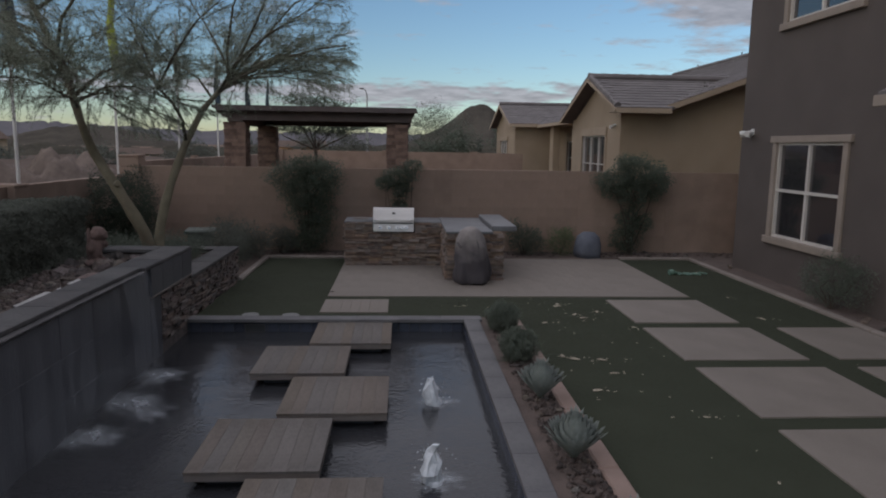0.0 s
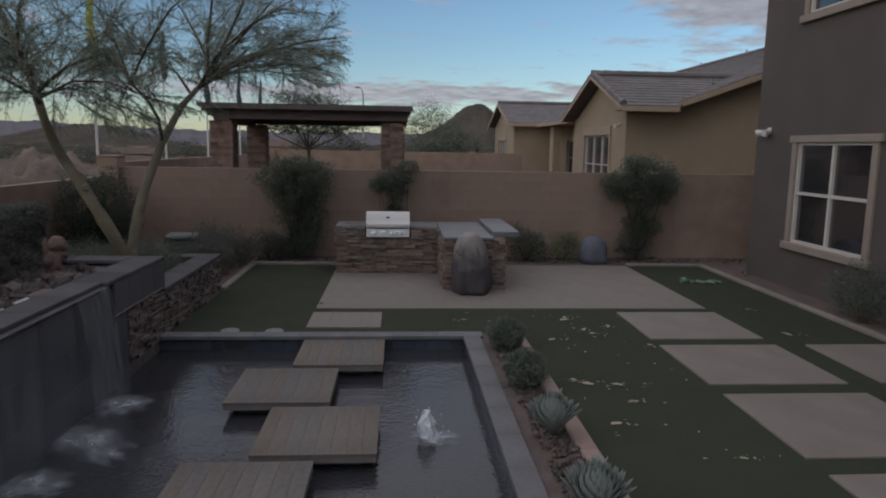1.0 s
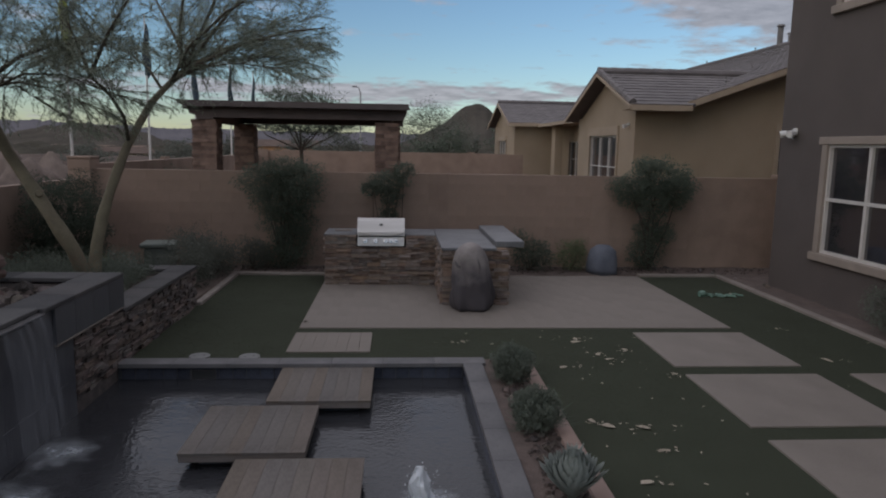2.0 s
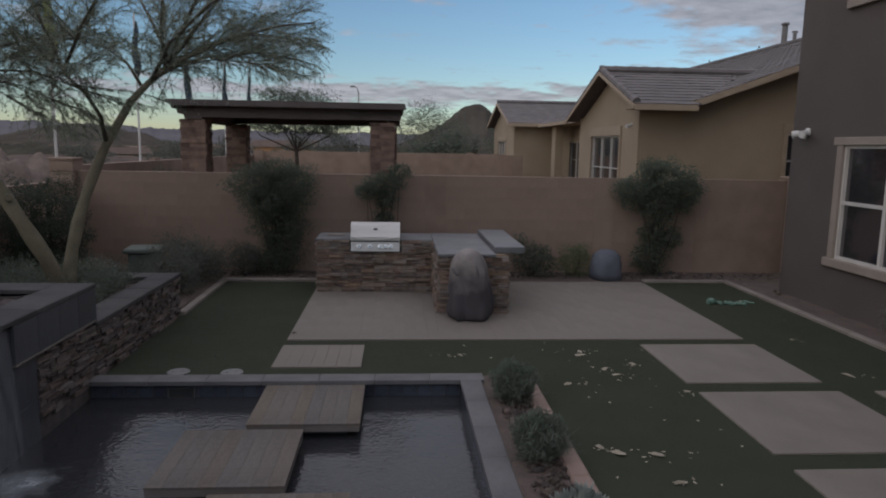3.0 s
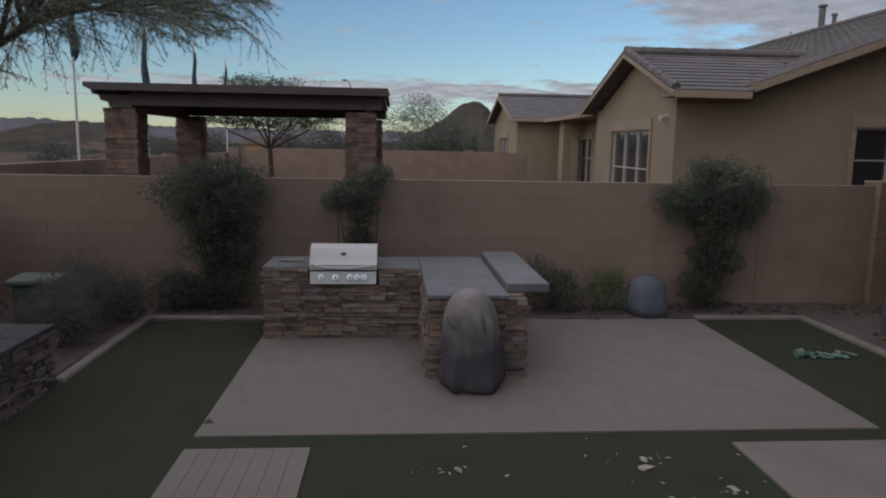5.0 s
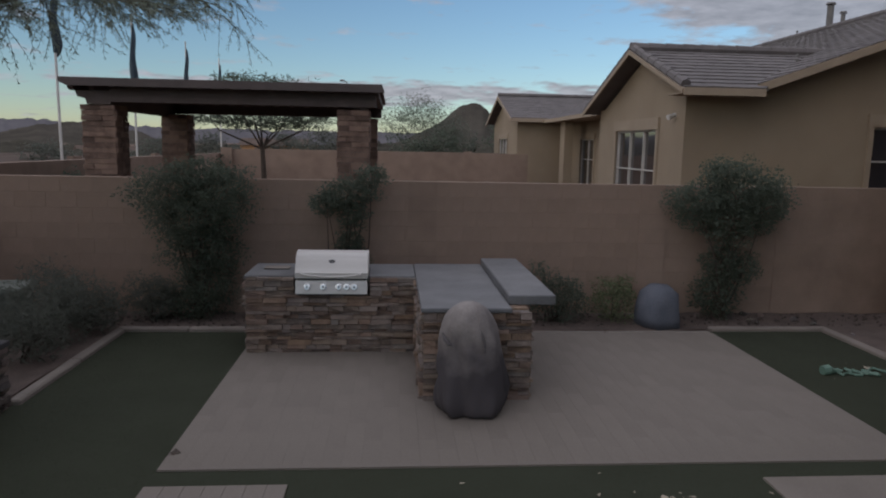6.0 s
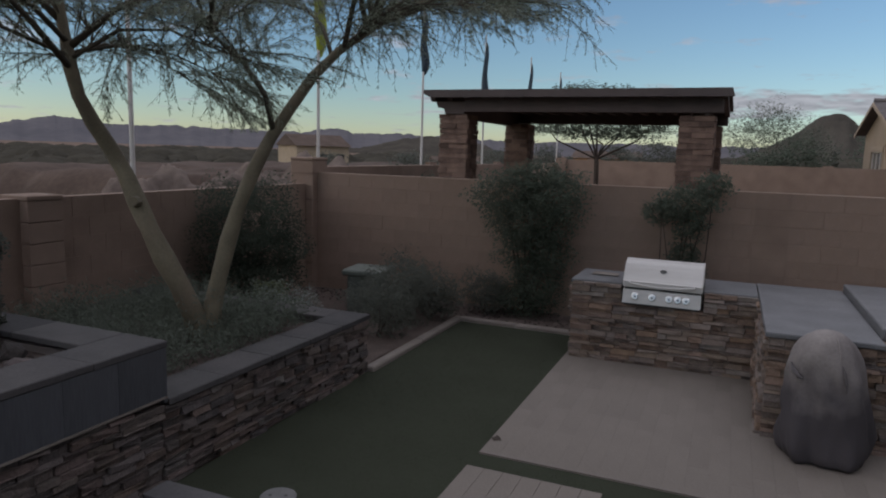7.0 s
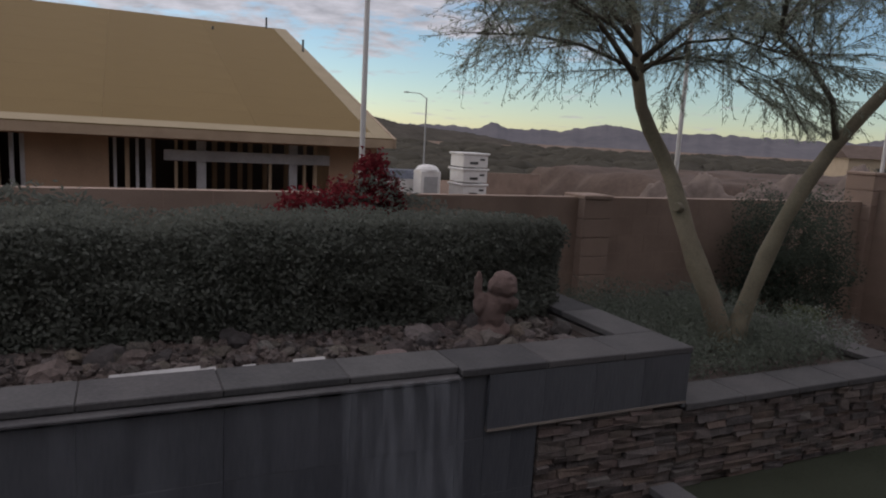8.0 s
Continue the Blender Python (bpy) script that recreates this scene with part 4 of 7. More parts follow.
def draped(profile, sides, fold, phase):
    """A cloth hull: deep uneven pleats low down, a sagging shoulder on one side, a flare on the other."""
    g = Geo()
    for r, z in profile:
        for k in range(sides):
            a = 2 * math.pi * k / sides
            c, s = math.cos(a), math.sin(a)
            u = 1 - z / 1.05
            q = r * (1 + fold * u * math.sin(5 * a + phase + 1.2 * math.sin(3 * a) + 1.1 * z) + 0.16 * noise.noise((c * 1.3, s * 1.3, z * 2.6)) + 0.07 * noise.noise((c * 3.5, s * 3.5, z * 6)))
            crease = max(0.0, 1 - abs(z - 0.62 - 0.10 * math.sin(2 * a)) / 0.13) * max(0.0, -s)
            q -= 0.030 * crease * (0.5 + 0.5 * math.sin(7 * a + 9 * z))
            q += 0.010 * math.sin(11 * a + 5 * z) * u
            sx = 1.0 + 0.26 * max(0.0, 1 - abs(z - 0.20) / 0.30) if c > 0 else 1.0 + 0.15 * max(0.0, 1 - abs(z - 0.62) / 0.34)
            g.v.append((q * c * sx + 0.02 * (1 - z), q * s * 0.95, z * 1.03 + 0.02 * math.sin(3 * a) * (0.3 if z < 0.1 else 1.0) * u))
    n = len(profile)
    g.f = [(i * sides + k, i * sides + (k + 1) % sides, (i + 1) * sides + (k + 1) % sides, (i + 1) * sides + k) for i in range(n - 1) for k in range(sides)]
    g.smooth = True
    return g


def graded_cover():
    """Grey vinyl, pale at the top and darker below, with a ragged edge between."""
    m = mat("graded_vinyl_cover", (0.165, 0.146, 0.138), (0.275, 0.249, 0.238), 0.9, scale=4, fine=50, bump=0.3, wear=(0.12, 0.105, 0.10), wear_amount=0.5)
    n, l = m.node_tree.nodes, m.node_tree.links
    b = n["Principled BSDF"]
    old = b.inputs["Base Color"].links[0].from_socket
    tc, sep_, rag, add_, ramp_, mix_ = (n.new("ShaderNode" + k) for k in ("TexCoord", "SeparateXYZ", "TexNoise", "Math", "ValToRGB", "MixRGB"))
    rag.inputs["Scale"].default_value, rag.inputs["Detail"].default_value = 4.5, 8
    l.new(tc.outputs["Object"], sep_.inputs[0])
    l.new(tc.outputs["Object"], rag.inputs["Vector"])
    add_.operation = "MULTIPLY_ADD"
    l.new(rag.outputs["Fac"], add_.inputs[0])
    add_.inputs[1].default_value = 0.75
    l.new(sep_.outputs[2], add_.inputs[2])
    # height plus noise mixes the pale colour into a dark one lower down
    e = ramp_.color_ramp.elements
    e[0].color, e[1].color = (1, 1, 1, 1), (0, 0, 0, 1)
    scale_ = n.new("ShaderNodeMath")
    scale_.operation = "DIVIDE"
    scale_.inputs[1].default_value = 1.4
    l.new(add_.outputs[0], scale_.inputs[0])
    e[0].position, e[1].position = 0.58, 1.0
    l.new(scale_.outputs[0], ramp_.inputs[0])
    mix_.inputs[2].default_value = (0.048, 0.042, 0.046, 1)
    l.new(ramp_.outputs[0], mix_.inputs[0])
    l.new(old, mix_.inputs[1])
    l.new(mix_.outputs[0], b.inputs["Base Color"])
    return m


COVER_SKIN = graded_cover()
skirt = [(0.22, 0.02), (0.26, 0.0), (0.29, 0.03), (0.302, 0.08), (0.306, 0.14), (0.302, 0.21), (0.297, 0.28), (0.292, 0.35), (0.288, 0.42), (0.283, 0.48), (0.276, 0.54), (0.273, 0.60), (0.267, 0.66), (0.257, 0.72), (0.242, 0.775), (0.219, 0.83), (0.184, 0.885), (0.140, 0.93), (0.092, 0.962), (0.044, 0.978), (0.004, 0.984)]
part("cover", draped(skirt, 96, 0.09, 0.4), COVER_SKIN, smoker, "draped grey vinyl, paler on top and darker below")
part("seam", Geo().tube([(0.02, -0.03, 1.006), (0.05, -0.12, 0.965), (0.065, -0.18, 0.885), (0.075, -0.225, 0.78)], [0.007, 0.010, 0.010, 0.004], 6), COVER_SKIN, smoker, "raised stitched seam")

# dark tubes laid on the vinyl draw the shade in its folds
part("fold_slit", Geo().tube([(0.082, -0.225, 0.80), (0.10, -0.262, 0.74), (0.112, -0.283, 0.68), (0.118, -0.292, 0.61)], [0.003, 0.011, 0.010, 0.002], 6), COVER, smoker, "dark strip drawing the shade in a vinyl fold")
part("handle_flap", Geo().tube([(-0.245, -0.10, 0.75), (-0.225, -0.165, 0.70), (-0.195, -0.205, 0.675), (-0.165, -0.225, 0.672)], [0.006, 0.020, 0.018, 0.004], 6), COVER, smoker, "dark strip drawing the shade under a loose flap")

# ---- small things on the lawn ----
LID = mat("dusty_white_plastic", (0.10, 0.10, 0.098), (0.16, 0.16, 0.155), 0.6, scale=8, fine=70, bump=0.1)


def valve_lid(x, y):
    v = thing("valve_lid", "round white plastic valve lid in the turf", "lid", (x, y, 0.0), group="valve lids")
    part("lid", Geo().lathe([(0.115, 0.0), (0.12, 0.012), (0.112, 0.018), (0.0, 0.020)], 24), LID, v)
    part("finger_hole", Geo().lathe([(0.012, 0.0185), (0.012, 0.0215)], 10, (0.045, 0.02)).lathe([(0.012, 0.0185), (0.012, 0.0215)], 10, (-0.05, -0.02)), STEEL_DARK, v)


valve_lid(-1.66, 10.01)
valve_lid(-1.09, 9.985)
pts = [(-0.26 + 0.0145 * a + 0.085 * math.sin(a * 0.55), 0.085 * math.sin(a * 0.42) + 0.05 * math.sin(a * 1.3), 0.016 + 0.005 * (a % 3)) for a in range(38)]
hose = thing("garden_hose", "mint green garden hose lying in loose loops on turf", "hose", (6.12, 13.32, 0.0))
part("hose_coil", Geo().tube(pts, 0.014, 6), HOSE, hose)
part("nozzle", Geo().tube([(-0.40, -0.01, 0.045), (-0.33, 0.0, 0.05), (-0.27, 0.01, 0.035), (-0.2, 0.02, 0.025)], [0.052, 0.06, 0.03, 0.018], 8), HOSE, hose)

curl = Geo()
curl.add([(0.055 * math.cos(a) * (1 - 0.3 * (k % 2)), 0.042 * math.sin(a) * (1 - 0.2 * (k % 2)), 0.004 + 0.010 * (k % 3)) for k, a in ((k, k * 0.7854) for k in range(8))] + [(0, 0, 0.012)], [(k, (k + 1) % 8, 8) for k in range(8)])
curl.smooth = True
solid("curled_leaf", curl, BARK, "dark curled dry leaf on the patio corner", "leaf", (-0.66, 11.52, 0.012))
g = Geo()
DROPS = [(3.05, 10.0), (2.6, 9.56), (2.82, 10.6), (3.4, 10.2), (3.12, 9.85), (2.5, 7.95), (2.78, 7.82), (2.86, 7.4), (2.5, 6.9), (3.65, 9.25), (3.0, 10.75), (5.85, 9.8), (5.95, 11.15), (2.42, 8.0), (6.45, 13.5), (1.29, 10.56), (3.3, 6.2)]
for k in range(185):
    while True:
        if k < 125:
            cx, cy = DROPS[k % len(DROPS)]
            x, y = random.gauss(cx, 0.10), random.gauss(cy, 0.04)
        else:
            x, y = (random.gauss(3.1, 0.7), rnd(5.0, 11.2)) if k < 160 else (rnd(2.2, 6.8), rnd(4.0, 15.0))
        if on_lawn(x, y) and not (3.78 < x < 5.3):
            break
    a, s = rnd(0, 6.28), rnd(0.010, 0.030) if k >= len(DROPS) else rnd(0.05, 0.09)
    c, sn = math.cos(a), math.sin(a)
    ring = []
    for px_, py_, lift in ((-1, 0, 0.2), (-0.4, 0.45, 0.5), (0.5, 0.4, 0.4), (1, 0.05, 0.1), (0.4, -0.45, 0.6), (-0.5, -0.35, 0.3)):
        f = rnd(0.55, 1.25)
        ring.append((x + (px_ * c - py_ * sn) * s * f, y + (px_ * sn + py_ * c) * s * f, 0.010 + lift * s * rnd(0.0, 0.3)))
    g.add(ring, [(0, 1, 2, 3), (0, 3, 4, 5)])
tagged(solid("fallen_leaves", g, LEAF_DRY, "pale dry leaves scattered over the turf", "leaves"), kind="stuff")

g = Geo()
n_blade = 0
while n_blade < 90000:
    x, y = rnd(-2.35, 6.82), rnd(3.0, 15.05)
    if y < 9.0 and random.random() < 0.15:
        continue
    if not on_lawn(x, y) or (3.76 < x < 5.27 and (10.985 - y) % STEP < 1.42) or (-0.71 < x < 0.29 and 10.14 < y < 10.99) or (x > 5.64 and y < 9.28 and (9.28 - y) % STEP < 1.40):
        continue
    a, h = rnd(0, 6.28), rnd(0.002, 0.005)
    dx, dy = math.cos(a) * 0.005, math.sin(a) * 0.005
    lx, ly = rnd(-0.022, 0.022), rnd(-0.022, 0.022)
    g.v += [(x - dx, y - dy, 0.0), (x + dx, y + dy, 0.0), (x + lx, y + ly, h)]
    g.f.append((len(g.v) - 3, len(g.v) - 2, len(g.v) - 1))
    n_blade += 1
tagged(solid("turf_pile", g, BLADE, "short dark green synthetic turf blades", "turf"), kind="stuff")

# flood lamp by the corner of our house
fl = thing("flood_light", "white twin-head security flood light on the stucco", "flood light", (HX, 13.75, 2.80))
part("base", Geo().box(-0.03, -0.06, -0.06, 0.0, 0.06, 0.06, 0.01), WHITE_PAINT, fl)
for s in (-1, 1):
    lampm = Geo().tube([(-0.02, s * 0.03, -0.01), (-0.08, s * 0.07, -0.02), (-0.12, s * 0.10, -0.03), (-0.20, s * 0.14, -0.05)], [0.018, 0.03, 0.055, 0.062], 12)
    part("lamp_head", lampm, WHITE_PAINT, fl)
part("sensor", Geo().tube([(-0.03, 0, -0.05), (-0.07, 0, -0.10)], [0.025, 0.03], 10), WHITE_PAINT, fl)

sk = thing("pool_skimmer", "dark framed skimmer mouth in the waterline tiles", "skimmer", (-1.52, 9.645, -0.105))
part("mouth", Geo().box(-0.12, 0.0, -0.03, 0.12, 0.01, 0.06), STEEL_DARK, sk)
part("frame", Geo().box(-0.14, -0.012, -0.045, -0.12, 0.0, 0.075).box(0.12, -0.012, -0.045, 0.14, 0.0, 0.075).box(-0.12, -0.012, 0.06, 0.12, 0.0, 0.075).box(-0.12, -0.012, -0.045, 0.12, 0.0, -0.03), COPING, sk)

# ---- plants ----
def stems_to(points, base, radius, out, bend=0.15):
    b = Vector(base)
    for p in points:
        p = Vector(p)
        mid = (b + p) / 2 + Vector((rnd(-bend, bend), rnd(-bend, bend), 0.05))
        out.tube([b + Vector((rnd(-0.04, 0.04), rnd(-0.04, 0.04), 0)), b.lerp(mid, 0.5), mid, mid.lerp(p, 0.6), p], [radius, radius * 0.8, radius * 0.6, radius * 0.4, radius * 0.15], 6, False)


def bush(name, label, category, x, y, z0, lobes, leaf, size, count, stem=0.02, group="", slim=0.45):
    """lobes: (dx, dy, dz, rx, ry, rz) clumps of leaves on their own stems."""
    b = thing(name, label, category, (x, y, z0), group=group)
    g = Geo()
    stems_to([(l[0], l[1], l[2]) for l in lobes for _ in range(2)], (0, 0, 0), stem, g)
    tagged(part("stem_growth", g, BARK, b), kind="stuff")
    g = Geo()
    total = sum(l[3] * l[5] for l in lobes)
    for i, l in enumerate(lobes):
        leaf_cloud(blob_points(int(count * l[3] * l[5] / total), l[:3], l[3:], 0.35, x * 3 + i * 2.1, 0.45, 0.02), size, g, 0.2, slim)
    tagged(part("foliage", g, leaf, b), kind="stuff")
    return b


bush("wall_shrub", "tall dark green shrub trained up the block wall", "shrub", -1.6, 15.62, 0.03,
     [(-0.35, 0, 1.7, 0.50, 0.34, 0.36), (0.35, 0, 1.72, 0.48, 0.34, 0.40), (0.0, -0.05, 1.35, 0.62, 0.36, 0.42), (0.1, 0, 0.95, 0.5, 0.34, 0.42), (0.15, 0, 0.5, 0.42, 0.33, 0.42), (-0.05, 0, 0.25, 0.36, 0.3, 0.26), (0.0, 0.1, 1.95, 0.45, 0.25, 0.22)], LEAF_DARK, 0.042, 20000, 0.022, slim=0.55)
bush("wall_shrub", "small leggy shrub against the wall behind the island", "shrub", 0.42, 15.68, 0.03,
     [(0.0, 0, 1.72, 0.40, 0.27, 0.22), (0.3, 0, 1.95, 0.24, 0.2, 0.16), (-0.3, 0, 1.58, 0.26, 0.22, 0.17), (0.05, 0, 1.42, 0.22, 0.2, 0.18), (0.0, 0, 1.05, 0.2, 0.16, 0.2), (0.05, 0, 0.6, 0.26, 0.2, 0.35)], LEAF_DARK, 0.040, 8000, 0.015, slim=0.55)
bush("small_tree", "small multi-stem tree with dense dark leaves by wall", "tree", 5.7, 15.6, 0.03,
     [(-0.5, 0, 1.65, 0.42, 0.36, 0.36), (0.1, -0.05, 1.85, 0.58, 0.4, 0.40), (0.5, 0, 1.65, 0.38, 0.34, 0.36), (0.0, 0, 1.4, 0.55, 0.36, 0.32), (-0.15, 0, 2.1, 0.3, 0.25, 0.2), (-0.1, 0, 0.8, 0.30, 0.25, 0.30), (-0.15, 0, 0.35, 0.33, 0.28, 0.34), (0.25, 0, 0.75, 0.22, 0.2, 0.24)], LEAF_DARK, 0.046, 16000, 0.02, slim=0.55)
bush("low_shrub", "low dark green shrub in the bed behind the patio", "shrub", 3.22, 15.45, 0.03, [(0, 0, 0.35, 0.38, 0.3, 0.36), (-0.25, 0, 0.55, 0.18, 0.18, 0.28), (0.2, 0, 0.3, 0.28, 0.25, 0.3)], LEAF_DARK, 0.042, 3600, 0.012)
bush("low_shrub", "low pale lime-green shrub in the bed behind the patio", "shrub", 4.05, 15.5, 0.03, [(0, 0, 0.3, 0.36, 0.28, 0.3), (0.12, 0, 0.45, 0.2, 0.2, 0.18)], LEAF_LIME, 0.036, 3000, 0.01)
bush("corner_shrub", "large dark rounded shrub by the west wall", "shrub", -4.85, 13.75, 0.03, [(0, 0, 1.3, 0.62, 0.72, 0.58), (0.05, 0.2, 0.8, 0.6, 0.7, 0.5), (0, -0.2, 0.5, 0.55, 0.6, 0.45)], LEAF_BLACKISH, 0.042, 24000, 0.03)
for x, y, h, r in ((-2.9, 13.7, 0.75, 0.42), (-3.0, 14.35, 0.9, 0.45), (-2.75, 14.85, 0.7, 0.40), (-3.3, 15.25, 0.8, 0.40), (-2.2, 15.55, 0.6, 0.34)):
    bush("bed_shrub", "loose dark wispy shrub in the corner bed", "shrub", x, y, 0.03, [(0, 0, h * 0.55, r, r, h * 0.5), (r * 0.4, r * 0.2, h * 0.4, r * 0.7, r * 0.7, h * 0.4)], LEAF_HEDGE, 0.07, 2600, 0.012, "wispy bed shrubs", 0.2)
bush("bed_shrub", "sparse grey shrub at the foot of the stucco wall", "shrub", 7.12, 10.35, 0.03, [(0, 0, 0.52, 0.26, 0.45, 0.40), (0, 0.5, 0.36, 0.22, 0.30, 0.32), (0.05, -0.4, 0.50, 0.22, 0.34, 0.36), (0, 0.1, 0.2, 0.24, 0.5, 0.18)], LEAF_SAGE, 0.045, 6000, 0.012, "", 0.25)
for x, y, r in ((-3.7, 13.2, 0.32), (-4.0, 12.95, 0.3)):
    bush("mound_shrub", "pale grey-green mounded shrub in the corner bed", "shrub", x, y, 0.03, [(0, 0, 0.36, r, r, 0.30)], LEAF_GREY, 0.035, 1300, 0.01, "", 0.4)
bush("lime_plant", "small lime-green plant at the foot of the corner shrub", "plant", -4.2, 13.3, 0.03, [(0, 0, 0.52, 0.26, 0.22, 0.14), (0.05, 0.05, 0.32, 0.24, 0.22, 0.2)], LEAF_LIME, 0.04, 1600, 0.008)

# hedge on the raised planter
hedge = thing("hedge", "long dark clipped hedge on the raised planter", "hedge", (0, 0, 0.9))
HEDGE_TOP = 0.77
HEDGE_BACK = -4.45


def hedge_swell(p):
    """How far the clipped face bulges or sinks at a point."""
    return 0.10 * noise.noise((p[1] * 1.6, p[2] * 2.5 + p[0], 2.0)) + 0.05 * noise.noise((p[1] * 5, p[2] * 5, p[0] * 3))


def hedge_round(y, z):
    """The clipped end and top edge are rounded off."""
    return 0.16 * max(0.0, 1 - (9.66 - y) / 0.35) ** 2 + 0.13 * max(0.0, 1 - (HEDGE_TOP - z) / 0.22) ** 2


g, tw = Geo(), Geo()
for k in range(80000):
    y = rnd(3.2, 9.66)
    face = random.random()
    if face < 0.72:
        z = rnd(0.02, HEDGE_TOP)
        p = (-3.60 - hedge_round(y, z) + rnd(-0.07, 0.03), y, z)
    elif face < 0.93:
        x = rnd(HEDGE_BACK, -3.62)
        p = (x, y, HEDGE_TOP - 0.5 * hedge_round(y, HEDGE_TOP - max(0.0, -3.62 - x)) + rnd(-0.07, 0.03))
    else:
        p = (rnd(HEDGE_BACK, -3.66), 9.60 + rnd(-0.07, 0.03), rnd(0.02, HEDGE_TOP - 0.04))
    w = hedge_swell(p)
    leaf_cloud([Vector((p[0] + w, p[1], p[2] + w * 0.6))], 0.034, g, 0.1, 0.6)
tagged(part("foliage", g, LEAF_HEDGE, hedge), kind="stuff")
for k in range(60):
    y = 3.3 + k * 0.103
    b = Vector((-3.95 + rnd(-0.25, 0.1), y, -0.02))
    stems_to([b + Vector((rnd(0, 0.3), rnd(-0.2, 0.2), rnd(0.4, 0.65))) for _ in range(3)], b, 0.012, tw)
tagged(part("stem_growth", tw, BARK, hedge), kind="stuff")
# the close inner leaves: a lumpy mass just under the clipped surface
g = Geo()
ny, prof_h = 160, [(-3.70, 0.02), (-3.70, 0.2), (-3.70, 0.4), (-3.71, 0.54), (-3.76, 0.64), (-3.85, 0.69), (-4.1, 0.70), (-4.3, 0.69), (-4.36, 0.02)]
for i in range(ny + 1):
    y = 3.3 + (9.54 - 3.3) * i / ny
    for x, z in prof_h:
        w = hedge_swell((x + 0.08, y, z)) + 0.03 * noise.noise((y * 14, z * 14, x * 9))
        g.v.append((x - 0.8 * hedge_round(y, 0.3) + (w if x > -4.3 else 0), y, max(0.0, z + 0.6 * w)))
n = len(prof_h)
g.f = [(i * n + k, i * n + k + 1, (i + 1) * n + k + 1, (i + 1) * n + k) for i in range(ny) for k in range(n - 1)]
g.f += [tuple(range(n)), tuple(ny * n + k for k in range(n))[::-1]]
part("inner_growth", g, LEAF_HEDGE, hedge)


# ---- palo verde tree ----
BARK_LIMB = mat("grey_brown_bark", (0.055, 0.048, 0.036), (0.115, 0.10, 0.074), 0.9, scale=5, fine=60, bump=0.3)

